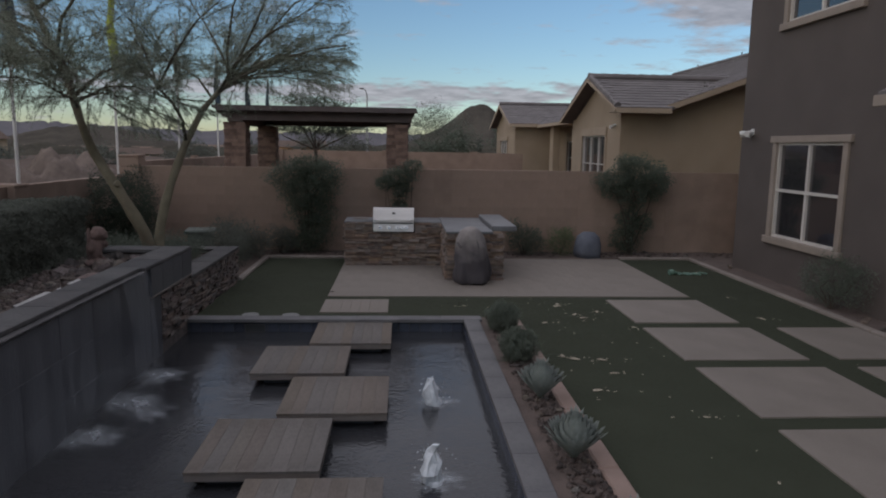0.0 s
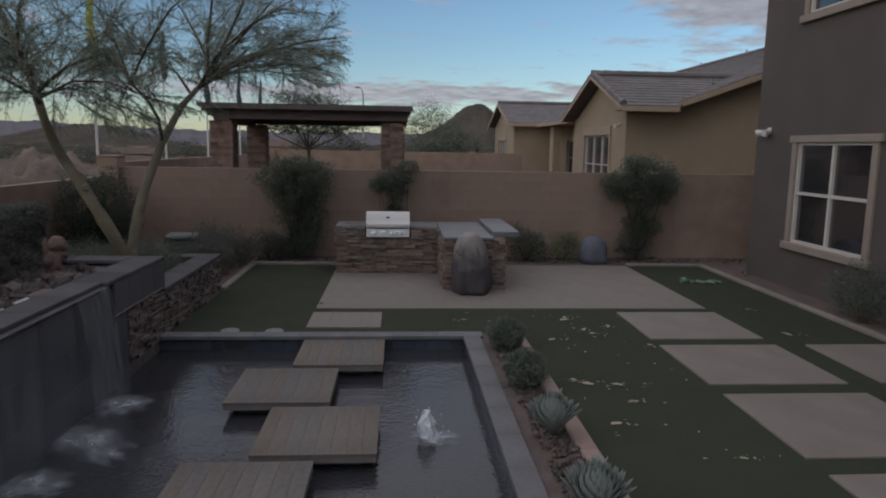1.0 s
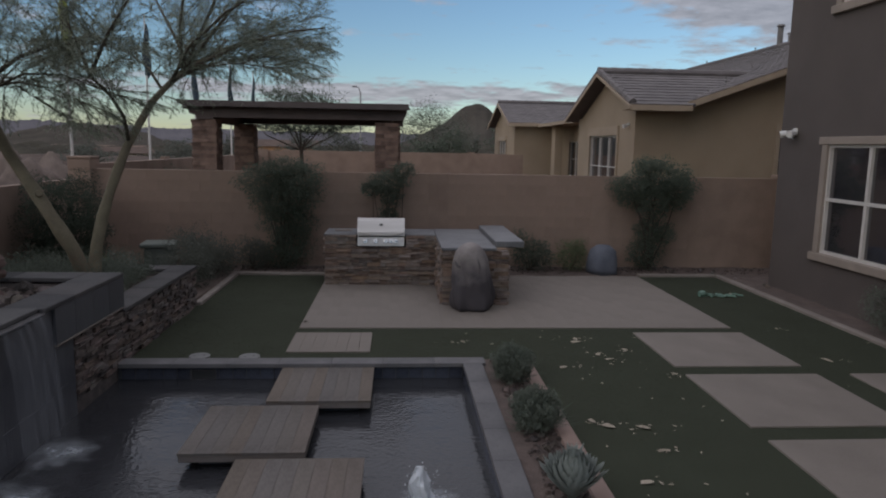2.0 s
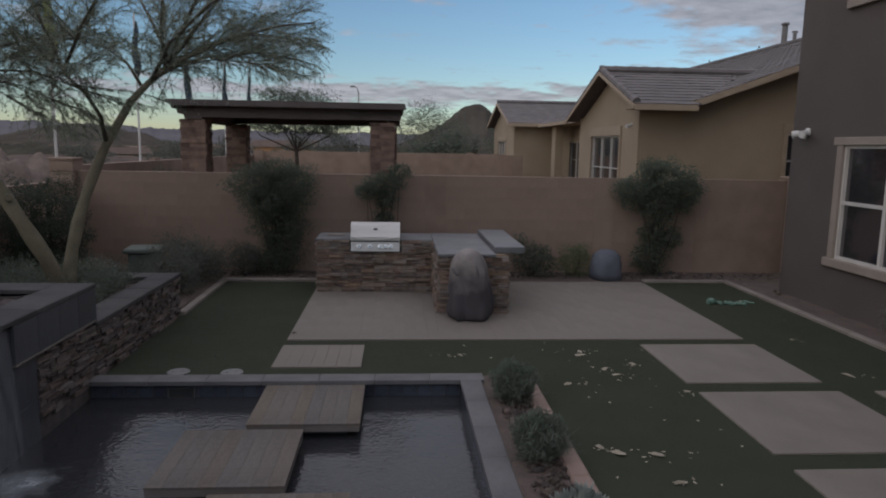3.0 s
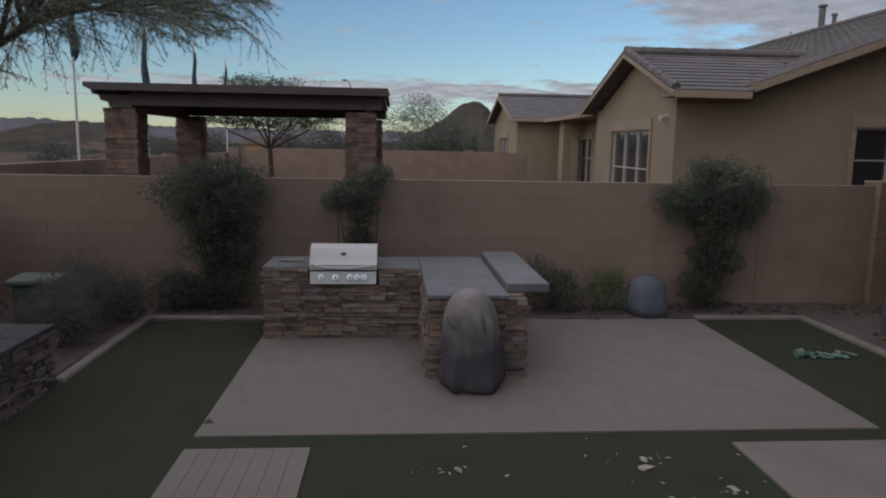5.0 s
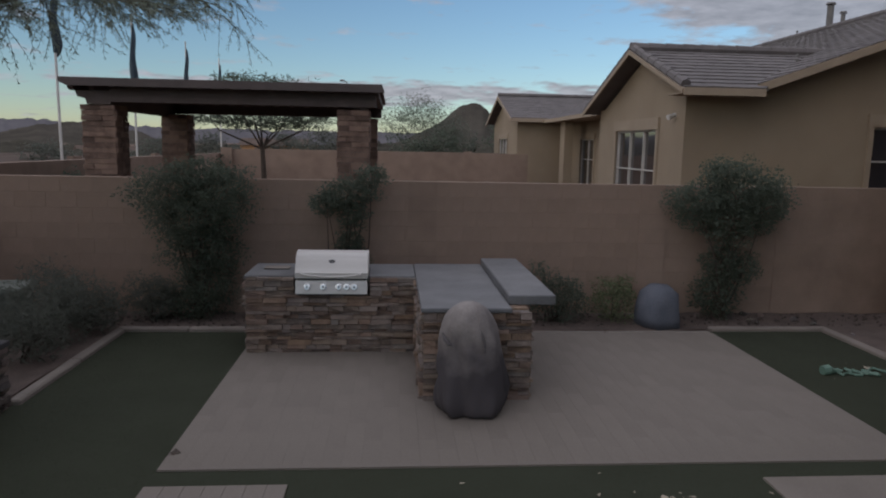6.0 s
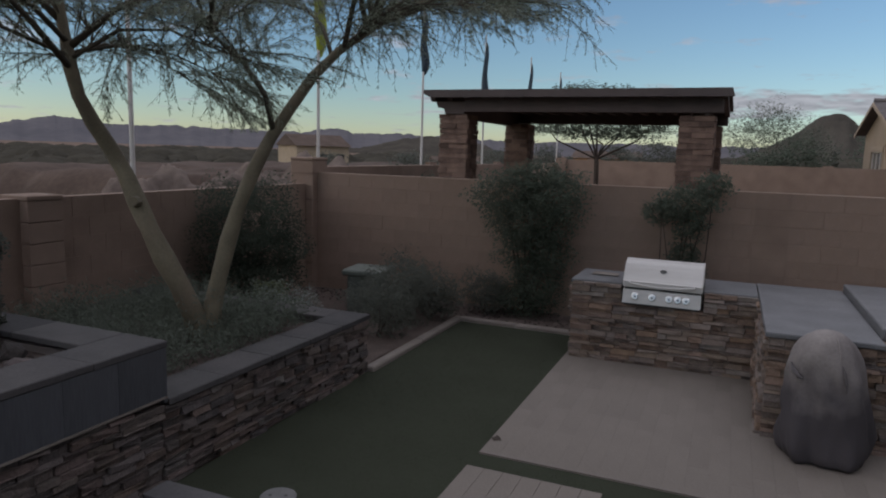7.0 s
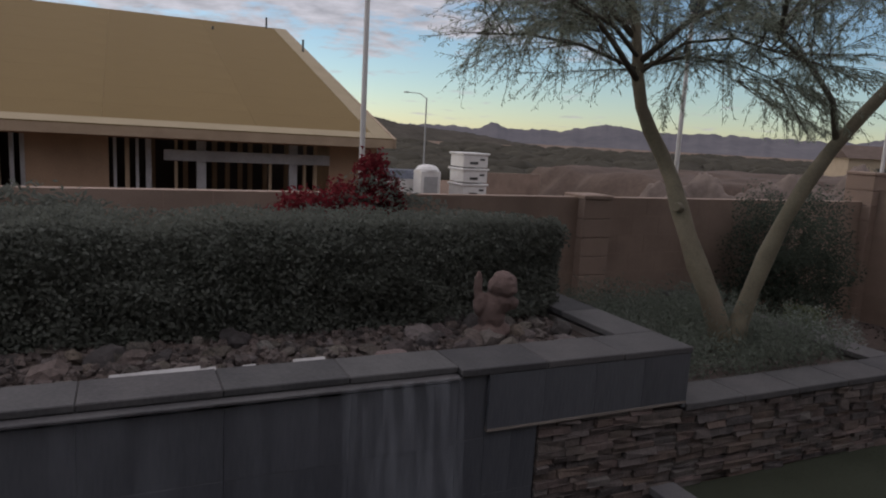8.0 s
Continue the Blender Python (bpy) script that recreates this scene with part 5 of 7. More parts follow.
def palo_verde():
    tree = thing("palo_verde_tree", "palo verde tree with twin leaning yellow-green trunks", "tree", (0, 0, 0))
    t1 = [(-3.42, 11.28, 0.45), (-3.42, 11.18, 0.75), (-3.47, 11.06, 1.06), (-3.57, 10.99, 1.30), (-3.69, 10.96, 1.54), (-3.82, 10.95, 1.78), (-3.98, 10.98, 2.02), (-4.08, 10.92, 2.24), (-4.10, 10.77, 2.45), (-4.12, 10.66, 2.66), (-4.17, 10.63, 2.91), (-4.25, 10.66, 3.16), (-4.33, 10.68, 3.40), (-4.5, 10.6, 3.9), (-4.7, 10.5, 4.5), (-4.8, 10.4, 5.2)]
    t2 = [(-3.36, 11.30, 0.45), (-3.34, 11.32, 0.83), (-3.33, 11.40, 1.10), (-3.27, 11.46, 1.43), (-3.18, 11.51, 1.76), (-3.09, 11.60, 2.07), (-3.02, 11.76, 2.37), (-2.92, 11.94, 2.66), (-2.82, 12.15, 2.96), (-2.65, 12.34, 3.22), (-2.49, 12.63, 3.46), (-2.29, 12.95, 3.67), (-2.05, 13.2, 3.85), (-1.6, 13.4, 4.05)]
    for t, r in ((t1, 0.102), (t2, 0.085)):
        g = Geo()
        n = len(t)
        g.tube(t, [r * (1.2 if i == 0 else 1.0) * (1 - 0.72 * i / (n - 1)) * (1 + 0.08 * math.sin(i * 2.7)) for i in range(n)], 12)
        g.smooth = True
        part("trunk", g, BARK_GREEN, tree)
    part("pruned_stub", Geo().tube([(-3.80, 10.95, 1.76), (-3.74, 10.86, 1.80), (-3.71, 10.80, 1.80)], [0.05, 0.045, 0.04], 8), BARK_GREEN, tree)
    limbs = [
        ([(-3.0, 11.78, 2.42), (-3.0, 11.66, 2.75), (-3.08, 11.45, 3.02), (-3.2, 11.2, 3.22), (-3.25, 11.05, 3.55), (-3.4, 10.8, 4.1)], 0.030),
        ([(-4.16, 10.63, 2.88), (-4.0, 10.2, 3.15), (-3.9, 9.9, 3.32), (-3.85, 9.65, 3.38)], 0.032),
        ([(-4.2, 10.65, 3.05), (-3.9, 10.9, 3.4), (-3.6, 11.2, 3.6), (-3.3, 11.5, 3.65)], 0.032),
        ([(-4.28, 10.67, 3.25), (-4.6, 10.4, 3.7), (-4.9, 10.2, 4.1), (-5.1, 10.1, 4.4)], 0.032),
        ([(-4.4, 10.64, 3.6), (-4.9, 11.1, 4.0), (-5.4, 11.5, 4.2), (-5.9, 11.8, 4.2)], 0.03),
        ([(-4.4, 10.64, 3.6), (-4.0, 10.0, 4.0), (-3.5, 9.5, 4.3), (-3.0, 9.1, 4.4)], 0.03),
        ([(-2.6, 12.4, 3.28), (-2.1, 12.35, 3.58), (-1.5, 12.35, 3.85), (-0.9, 12.4, 4.02), (-0.45, 12.42, 4.08)], 0.03),
        ([(-2.5, 12.6, 3.45), (-2.4, 12.2, 3.95), (-2.2, 11.8, 4.55), (-1.9, 11.5, 5.1)], 0.03),
        ([(-2.45, 12.7, 3.5), (-2.7, 12.9, 4.0), (-3.0, 13.1, 4.5), (-3.3, 13.3, 4.9)], 0.028),
        ([(-2.3, 12.93, 3.66), (-1.9, 13.3, 3.9), (-1.5, 13.5, 4.05), (-1.05, 13.55, 4.05)], 0.026),
        ([(-2.2, 13.05, 3.75), (-2.1, 13.5, 4.0), (-2.2, 13.9, 4.1), (-2.4, 14.2, 4.1)], 0.025),
        ([(-2.62, 12.38, 3.25), (-2.2, 11.9, 3.7), (-1.6, 11.5, 4.1), (-1.0, 11.3, 4.4)], 0.028),
        ([(-2.5, 12.6, 3.45), (-1.9, 12.4, 4.1), (-1.3, 12.2, 4.7), (-0.7, 12.2, 5.0)], 0.028),
        ([(-2.5, 12.6, 3.45), (-2.0, 12.5, 4.4), (-1.6, 12.3, 5.2), (-1.3, 12.2, 5.8)], 0.028),
        ([(-4.6, 10.55, 4.2), (-4.1, 10.9, 4.7), (-3.6, 11.3, 5.1), (-3.1, 11.6, 5.3)], 0.028),
        ([(-3.2, 11.2, 3.25), (-2.8, 10.8, 3.7), (-2.4, 10.5, 4.1), (-2.0, 10.4, 4.4)], 0.022),
        ([(-4.22, 10.65, 3.1), (-4.0, 10.2, 3.28), (-3.9, 9.8, 3.38), (-3.85, 9.4, 3.5), (-3.8, 9.0, 3.55)], 0.024),
        ([(-2.5, 12.6, 3.45), (-1.9, 12.6, 3.62), (-1.3, 12.6, 3.68), (-0.8, 12.6, 3.62), (-0.5, 12.6, 3.55)], 0.018),
        ([(-2.6, 12.4, 3.28), (-2.1, 12.05, 3.45), (-1.6, 11.85, 3.5), (-1.2, 11.75, 3.45)], 0.016),
        ([(-4.2, 10.65, 3.0), (-3.98, 11.0, 3.12), (-3.75, 11.35, 3.08), (-3.55, 11.6, 2.95)], 0.018),
        ([(-4.2, 10.65, 3.0), (-4.3, 11.1, 3.15), (-4.3, 11.5, 3.15), (-4.25, 11.9, 3.0)], 0.018),
        ([(-4.18, 10.63, 2.98), (-4.3, 10.1, 3.15), (-4.4, 9.6, 3.2), (-4.4, 9.1, 3.15)], 0.02),
        ([(-4.17, 10.63, 2.95), (-3.8, 10.8, 3.2), (-3.45, 11.0, 3.22), (-3.15, 11.1, 3.1)], 0.02),
        ([(-3.2, 11.2, 3.22), (-3.5, 11.7, 3.5), (-3.8, 12.2, 3.7), (-4.0, 12.6, 3.75)], 0.022),
        ([(-2.7, 12.3, 3.15), (-3.0, 12.6, 3.5), (-3.4, 12.9, 3.75), (-3.8, 13.0, 3.85)], 0.024),
        ([(-4.3, 10.68, 3.35), (-4.7, 10.9, 3.5), (-5.1, 10.9, 3.6), (-5.5, 10.7, 3.6)], 0.024),
    ]
    wood, twig, leaf = Geo(), Geo(), Geo()
    for pts, r in limbs:
        n = len(pts)
        g = Geo()
        g.tube(pts, [r * (1 - 0.7 * i / (n - 1)) for i in range(n)], 7)
        g.smooth = True
        part("limb", g, BARK_LIMB, tree)

    def underside(p):
        """How low the crown hangs: lowest between the trunks, rising to the south and over the pergola."""
        return max(2.50, 2.56 + 0.30 * (9.75 - p.y), 2.78 + 0.22 * (p.x + 2.7) if p.x > -2.7 else 0.0)

    def spray(p, d, ln):
        """A drooping twig with paired slender leaflets."""
        p, d = Vector(p), Vector(d).normalized()
        steps = 5
        pts = [p.copy()]
        for s in range(steps):
            d = (d + Vector((rnd(-0.16, 0.16), rnd(-0.16, 0.16), rnd(-0.20, 0.05)))).normalized()
            pts.append(pts[-1] + d * ln / steps)
            if pts[-1].z < underside(pts[-1]) or pts[-1].y < 8.75 or pts[-1].x > -0.35:
                break
        twig.tube(pts, [0.0028 * (1 - 0.7 * i / steps) for i in range(len(pts))], 3, False)
        for a, b in zip(pts, pts[1:]):
            for q in range(5 if a.y < 10.6 else 6):
                o = a.lerp(b, rnd(0, 1))
                out = Vector((rnd(-1, 1), rnd(-1, 1), rnd(-0.9, 0.5))).normalized()
                tip = o + (out + (b - a).normalized() * 0.9).normalized() * rnd(0.022, 0.060)
                w = (tip - o).orthogonal().normalized() * rnd(0.0019, 0.0037)
                leaf.add([o, o.lerp(tip, 0.5) + w, tip, o.lerp(tip, 0.5) - w], [(0, 1, 2, 3)])

    def bough(p, d, ln, r):
        p, d = Vector(p), Vector(d).normalized()
        pts, steps = [p.copy()], 7
        for s in range(steps):
            d = (d + Vector((rnd(-0.17, 0.17), rnd(-0.17, 0.17), rnd(-0.15, 0.10)))).normalized()
            pts.append(pts[-1] + d * ln / steps)
            if pts[-1].z < underside(pts[-1]) + 0.08 or pts[-1].y < 9.0 or pts[-1].x > -0.6:
                break
        if len(pts) < 4:
            return
        wood.tube(pts, [r * (1 - 0.8 * i / steps) for i in range(len(pts))], 4, False)
        for i in range(2, len(pts)):
            for q in range(3):
                e = ((pts[i] - pts[i - 1]).normalized() + Vector((rnd(-0.8, 0.8), rnd(-0.8, 0.8), rnd(-0.55, 0.5)))).normalized()
                spray(pts[i], e, rnd(0.20, 0.50))

    centre = Vector((-3.3, 11.5, 3.0))
    for pts, r in limbs + [(t1[11:], 0.04), (t2[9:], 0.04)]:
        for a, b in zip(pts, pts[1:]):
            a, b = Vector(a), Vector(b)
            for q in range(4):
                o = a.lerp(b, rnd(0, 1))
                if o.z < 2.75:
                    continue
                away = (o - centre)
                away.z *= 0.3
                d = (b - a).normalized() * 0.55 + away.normalized() * 0.5 + Vector((rnd(-1, 1), rnd(-1, 1), rnd(-0.35, 1.0)))
                bough(o, d, rnd(0.6, 1.45), 0.006)
        for q in range(4):
            bough(pts[-1], Vector(pts[-1]) - Vector(pts[-2]) + Vector((rnd(-0.25, 0.25), rnd(-0.25, 0.25), rnd(-0.12, 0.15))), rnd(0.6, 1.0), 0.008)
    # fine shoots that hang down from the limbs between and outside the trunks
    for c in ((-3.78, 10.78, 3.08), (-3.42, 10.86, 3.02), (-3.58, 10.66, 3.20), (-3.2, 10.9, 3.0), (-2.85, 11.1, 3.05), (-2.55, 12.1, 3.2), (-2.1, 12.2, 3.22), (-1.7, 12.2, 3.3), (-1.25, 12.1, 3.4), (-2.35, 12.0, 3.1), (-3.9, 11.4, 3.1), (-4.6, 11.3, 3.2), (-5.1, 10.9, 3.25), (-4.9, 10.3, 3.2), (-5.5, 10.8, 3.3), (-3.0, 11.5, 3.1), (-4.2, 9.35, 3.0), (-4.6, 9.7, 3.05), (-4.0, 9.65, 3.0), (-4.9, 10.0, 3.1), (-4.4, 9.15, 3.2), (-3.9, 9.95, 3.0), (-4.75, 9.3, 3.25), (-3.9, 11.2, 3.6), (-3.4, 11.3, 3.5), (-3.0, 11.3, 3.7), (-4.5, 11.6, 3.6), (-3.6, 11.9, 3.5)):
        c = Vector(c)
        a = min((Vector(p) for pts, r in limbs for p in pts[1:] if p[2] > c.z), key=lambda p: (p - c).length)
        mid = a.lerp(c, 0.5) + Vector((0, 0, 0.12))
        wood.tube([a, a.lerp(mid, 0.6), mid, mid.lerp(c, 0.6), c], [0.008, 0.007, 0.006, 0.005, 0.003], 4, False)
        for k in range(9):
            o = mid.lerp(c, rnd(0, 1))
            spray(o, (rnd(-0.7, 0.7), rnd(-0.7, 0.7), rnd(-1.3, 0.1)), rnd(0.25, 0.62))
    tagged(part("bough_growth", wood, BARK_LIMB, tree), kind="stuff")
    tagged(part("twig_growth", twig, BARK_LIMB, tree), kind="stuff")
    tagged(part("crown", leaf, LEAF_PALE, tree, "fine feathery olive-green leaflets"), kind="stuff")


palo_verde()

# low growth round the trunks
g = Geo()
for k in range(900):
    x, y = rnd(-4.9, -2.8), rnd(9.95, 12.2)
    r = rnd(0.06, 0.16) if k % 5 else rnd(0.16, 0.26)
    leaf_cloud(blob_points(26 if k % 5 else 60, (x, y, 0.56 + r * 0.9), (r, r, r), 0.2), 0.05, g, -0.2, 0.22)
tagged(solid("ground_cover", g, LEAF_SAGE, "low grey-green ground cover round the tree trunks", "ground cover"), kind="stuff")


# ---- plants in the strip by the pool ----
def agave(x, y, r, leaves, seed):
    a = thing("agave", "silvery blue-green agave rosette in the pool strip", "agave", (x, y, 0.04), group="agaves along the pool")
    for k in range(leaves):
        u = k / leaves
        ang = k * 2.39996 + seed
        tilt = 0.05 + 0.78 * (1 - u) ** 0.75
        ln = r * (0.95 + 0.2 * (1 - u))
        g = Geo()
        secs = 5
        for s in range(secs + 1):
            q = s / secs
            w = 0.023 * r / 0.25 * (0.75 + 1.1 * q - 1.85 * q * q + 0.02) if s < secs else 0.001
            lift = ln * q * math.cos(tilt + 0.25 * q) + 0.02
            out = ln * q * math.sin(tilt - 0.3 * q)
            g.v += [(out, -w, lift + 0.25 * w), (out, 0, lift - 0.25 * w), (out, w, lift + 0.25 * w)]
        for s in range(secs):
            b = s * 3
            g.f += [(b, b + 1, b + 4, b + 3), (b + 1, b + 2, b + 5, b + 4)]
        g.smooth = True
        part("leaf", g, LEAF_GREY, a, m=pose(0, 0, 0, 0, 0, math.degrees(ang)))
    return a


agave(1.81, 6.58, 0.43, 150, 0.3)
agave(1.81, 5.30, 0.44, 150, 1.1)
agave(1.80, 3.95, 0.43, 140, 2.0)
for x, y, h in ((1.81, 9.05, 0.37), (1.81, 7.80, 0.37)):
    b = thing("feather_grass", "rounded tuft of fine grey-green wispy foliage", "grass tuft", (x, y, 0.03), group="tufts along the pool")
    g = Geo()
    leaf_cloud(blob_points(5200, (0, 0, h * 0.52), (h * 0.62, h * 0.70, h * 0.55), 0.15, x * 7 + y, 0.25, 0.0), 0.055, g, -0.4, 0.16)
    for k in range(500):
        a, t = rnd(0, 6.28), abs(random.gauss(0.0, 0.6))
        ln = h * rnd(0.9, 1.2)
        tip = Vector((math.cos(a) * math.sin(t) * ln, math.sin(a) * math.sin(t) * ln, math.cos(t) * ln))
        w = tip.orthogonal().normalized() * 0.003
        g.add([tip * 0.3 - w, tip * 0.3 + w, tip], [(0, 1, 2)])
    tagged(part("blades", g, LEAF_SAGE, b), kind="stuff")


def rock_mesh(seed, flat=0.6):
    g = Geo()
    bm = bmesh.new()
    bmesh.ops.create_icosphere(bm, subdivisions=2, radius=1.0)
    for v in bm.verts:
        n1 = 1 + 0.55 * noise.noise(v.co * 1.3 + Vector((seed * 3.1, seed, 0))) + 0.22 * noise.noise(v.co * 3 + Vector((0, seed, seed)))
        v.co = Vector((v.co.x * n1, v.co.y * n1 * 0.8, v.co.z * n1 * flat))
    bm.verts.index_update()
    g.v = [tuple(v.co) for v in bm.verts]
    g.f = [tuple(v.index for v in f.verts) for f in bm.faces]
    bm.free()
    return g.mesh("rock", ROCK)


ROCKS = [rock_mesh(s * 1.37 + 0.4, 0.45 + 0.07 * s) for s in range(6)]


def rock(x, y, z, r, label, group):
    ob = new("rock", random.choice(ROCKS))
    ob.matrix_world = pose(x, y, z + r * 0.3, rnd(-12, 12), rnd(-12, 12), rnd(0, 360)) @ Matrix.Scale(r, 4)
    tagged(ob, label, "rock", group)


for k in range(175):
    y = rnd(4.8, 9.38)
    x = rnd(-3.6, -2.82)
    rock(x, y, 0.90, rnd(0.03, 0.07) if k % 4 else rnd(0.075, 0.12), "rounded tan and grey rock on the planter soil", "rocks on the raised planter")
for k in range(95):
    rock(rnd(1.67, 1.95), rnd(4.4, 9.75), 0.035, rnd(0.015, 0.045), "reddish broken rock between the agaves", "rocks in the pool strip")
for k in range(18):
    rock(rnd(-4.8, -2.9), rnd(9.95, 12.1), 0.53, rnd(0.03, 0.07), "small pale rock under the tree", "rocks under the tree")
for k in range(30):
    rock(rnd(-1.2, 6.9), rnd(15.25, 15.9), 0.03, rnd(0.03, 0.075), "small brown rock in the back bed", "rocks in the back bed")
for k in range(10):
    rock(rnd(7.0, 7.35), rnd(7.5, 15.0), 0.03, rnd(0.03, 0.06), "small brown rock by the house", "rocks by the house")



def gravel(label, x0, y0, x1, y1, z, count, lo, hi):
    """Small broken stones lying on the soil, too many to count."""
    g = Geo()
    for k in range(count):
        c, r = Vector((rnd(x0, x1), rnd(y0, y1), z)), rnd(lo, hi)
        turn_ = Matrix.Rotation(rnd(0, 6.28), 3, "Z") @ Matrix.Rotation(rnd(-0.5, 0.5), 3, "X")
        ring = [(1, 0, 0), (0.4, 0.8, 0), (-0.7, 0.6, 0), (-0.9, -0.4, 0), (0.3, -0.8, 0)]
        vs = [turn_ @ Vector((a * rnd(0.7, 1.2), b * rnd(0.6, 1.0), -0.25)) for a, b, _ in ring] + [turn_ @ Vector((a * rnd(0.4, 0.8), b * rnd(0.4, 0.7), rnd(0.35, 0.7))) for a, b, _ in ring]
        g.add([c + v * r for v in vs], [(9, 8, 7, 6, 5)[::-1]] + [(i, (i + 1) % 5, 5 + (i + 1) % 5, 5 + i) for i in range(5)])
    tagged(solid("gravel", g, GRAVEL, label, "gravel"), kind="stuff")


gravel("broken brown gravel between the planter rocks", -3.62, 4.5, -2.80, 9.42, 0.925, 1500, 0.015, 0.045)
gravel("reddish broken gravel between the agaves", 1.665, 3.2, 1.965, 9.8, 0.045, 900, 0.010, 0.030)
gravel("loose gravel on the back bed", -5.2, 15.2, 8.6, 15.9, 0.04, 900, 0.010, 0.030)

# grey imitation boulder behind the patio
g = Geo().lathe([(0.30, 0.0), (0.31, 0.12), (0.295, 0.30), (0.25, 0.46), (0.14, 0.55), (0.01, 0.57)], 20, wobble=0.25)
g.smooth = True
solid("boulder_cover", g, BOULDER, "smooth grey imitation boulder hiding a utility riser", "boulder", (4.66, 15.36, 0.02))
ub = thing("utility_box", "weathered grey-green utility box in the corner bed", "utility box", (-3.73, 14.95, 0.03), 8)
part("body", Geo().box(-0.24, -0.24, 0.0, 0.24, 0.24, 0.52, 0.02), PLASTIC_GREEN, ub)
part("lid", Geo().box(-0.30, -0.30, 0.52, 0.30, 0.30, 0.60, 0.02), PLASTIC_GREEN, ub)
SCRAP = mat("dusty_white_plastic_strip", (0.20, 0.195, 0.19), (0.34, 0.33, 0.32), 0.7, scale=9, fine=60, bump=0.2, wear=(0.10, 0.09, 0.08), wear_amount=0.5)
for y, half, wide, lean in ((6.56, 0.22, 0.035, -6), (6.80, 0.06, 0.018, 6), (7.03, 0.035, 0.016, -4), (7.36, 0.09, 0.032, -9)):
    g = Geo().box(-wide, -half, 0, wide, half, 0.010, 0.002, pose(0, 0, 0, 4, 16, lean))
    solid("white_scrap", g, SCRAP, "strip of white plastic among the rocks", "scrap", (-2.80, y, 1.0), group="white strips on the planter")

# terracotta garden figure
g = Geo()
for c, r in (((0, 0, 0.04), (0.11, 0.15, 0.05)), ((0.03, 0.07, 0.06), (0.07, 0.06, 0.05)), ((0.0, 0.0, 0.18), (0.085, 0.10, 0.15)), ((0.02, 0.05, 0.26), (0.08, 0.09, 0.09)), ((0.03, 0.055, 0.375), (0.098, 0.10, 0.098)), ((0.09, 0.09, 0.35), (0.04, 0.045, 0.035)), ((0.06, 0.12, 0.25), (0.05, 0.05, 0.045)), ((0.0, -0.09, 0.24), (0.05, 0.055, 0.09)), ((-0.01, -0.115, 0.36), (0.022, 0.032, 0.115)), ((0.07, -0.06, 0.05), (0.06, 0.07, 0.045))):
    bm = bmesh.new()
    bmesh.ops.create_icosphere(bm, subdivisions=3, radius=1.0)
    vs = [tuple(Vector(c) + Vector((v.co.x * r[0], v.co.y * r[1], v.co.z * r[2])) * (1 + 0.16 * noise.noise(v.co * 2.2 + Vector(c) * 9) + 0.06 * noise.noise(v.co * 6 + Vector(c) * 5))) for v in bm.verts]
    g.add(vs, [tuple(v.index for v in f.verts) for f in bm.faces])
    bm.free()
g.smooth = True
fig = solid("garden_statue", g, TERRACOTTA, "small weathered terracotta figure standing among rocks", "statue", (-3.2, 8.74, 0.93))
mod = fig.modifiers.new("weathered_skin", "REMESH")
mod.mode, mod.voxel_size, mod.use_smooth_shade = "VOXEL", 0.009, True

# ---- neighbour's house to the north-east ----
NX = 6.45
FLUE = mat("dull_flue", (0.10, 0.095, 0.092), (0.16, 0.152, 0.148), 0.7, metal=0.2, scale=3, fine=60, bump=0.05)
nb = thing("house", "single-storey tan stucco house with grey tile roofs", "house")


g = wall_with_holes("x", NX, 0.2, 19.1, 24.45, -0.1, 3.4, [(20.42, 23.02, 1.45, 2.83)])
part("wall", g, STUCCO_NEXT, nb)
part("gable_wall", Geo().prism([(19.1, 3.4), (19.1, 3.62), (21.28, 4.40), (24.1, 3.4)], 0, NX, NX + 0.2), STUCCO_NEXT, nb)
g = wall_with_holes("y", 19.1, 0.2, NX + 0.2, 24.0, -0.1, 3.4, [(10.17, 10.97, 1.55, 2.91)])
part("wall", g, STUCCO_NEXT, nb)
part("gable_wall", Geo().prism([(6.65, 3.4), (7.6, 3.52), (16.0, 6.58), (23.9, 3.6), (23.9, 3.4)], 1, 19.1, 19.3), STUCCO_NEXT, nb)
# recessed porch between the two wings
g = wall_with_holes("x", 8.8, 0.2, 24.45, 36.8, -0.1, 3.9, [(32.9, 34.8, 0.1, 2.78)])
part("wall", g, STUCCO_NEXT, nb)
part("wall", Geo().box(NX + 0.2, 24.25, -0.1, 9.0, 24.449, 3.4), STUCCO_NEXT, nb)
part("porch_post", Geo().box(7.85, 33.9, -0.1, 8.2, 34.6, 3.55, 0.01), STUCCO_NEXT, nb)
g = wall_with_holes("x", NX, 0.2, 36.8, 43.9, -0.1, 3.6, [(39.3, 41.9, 1.0, 2.82)])
part("wall", g, STUCCO_NEXT, nb)
part("gable_wall", Geo().prism([(36.8, 3.6), (40.35, 4.72), (43.9, 3.6)], 0, NX, NX + 0.2), STUCCO_NEXT, nb)
part("wall", Geo().box(NX + 0.2, 36.8, -0.1, 12.0, 37.0, 3.6), STUCCO_NEXT, nb)
# dark sheets behind the windows play the unlit rooms
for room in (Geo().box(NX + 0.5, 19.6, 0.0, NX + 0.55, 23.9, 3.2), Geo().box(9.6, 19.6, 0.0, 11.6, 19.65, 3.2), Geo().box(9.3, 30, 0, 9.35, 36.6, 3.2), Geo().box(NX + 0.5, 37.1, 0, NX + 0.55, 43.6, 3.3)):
    part("interior", room, DARK_VOID, nb, "dark sheet standing in for an unlit room")


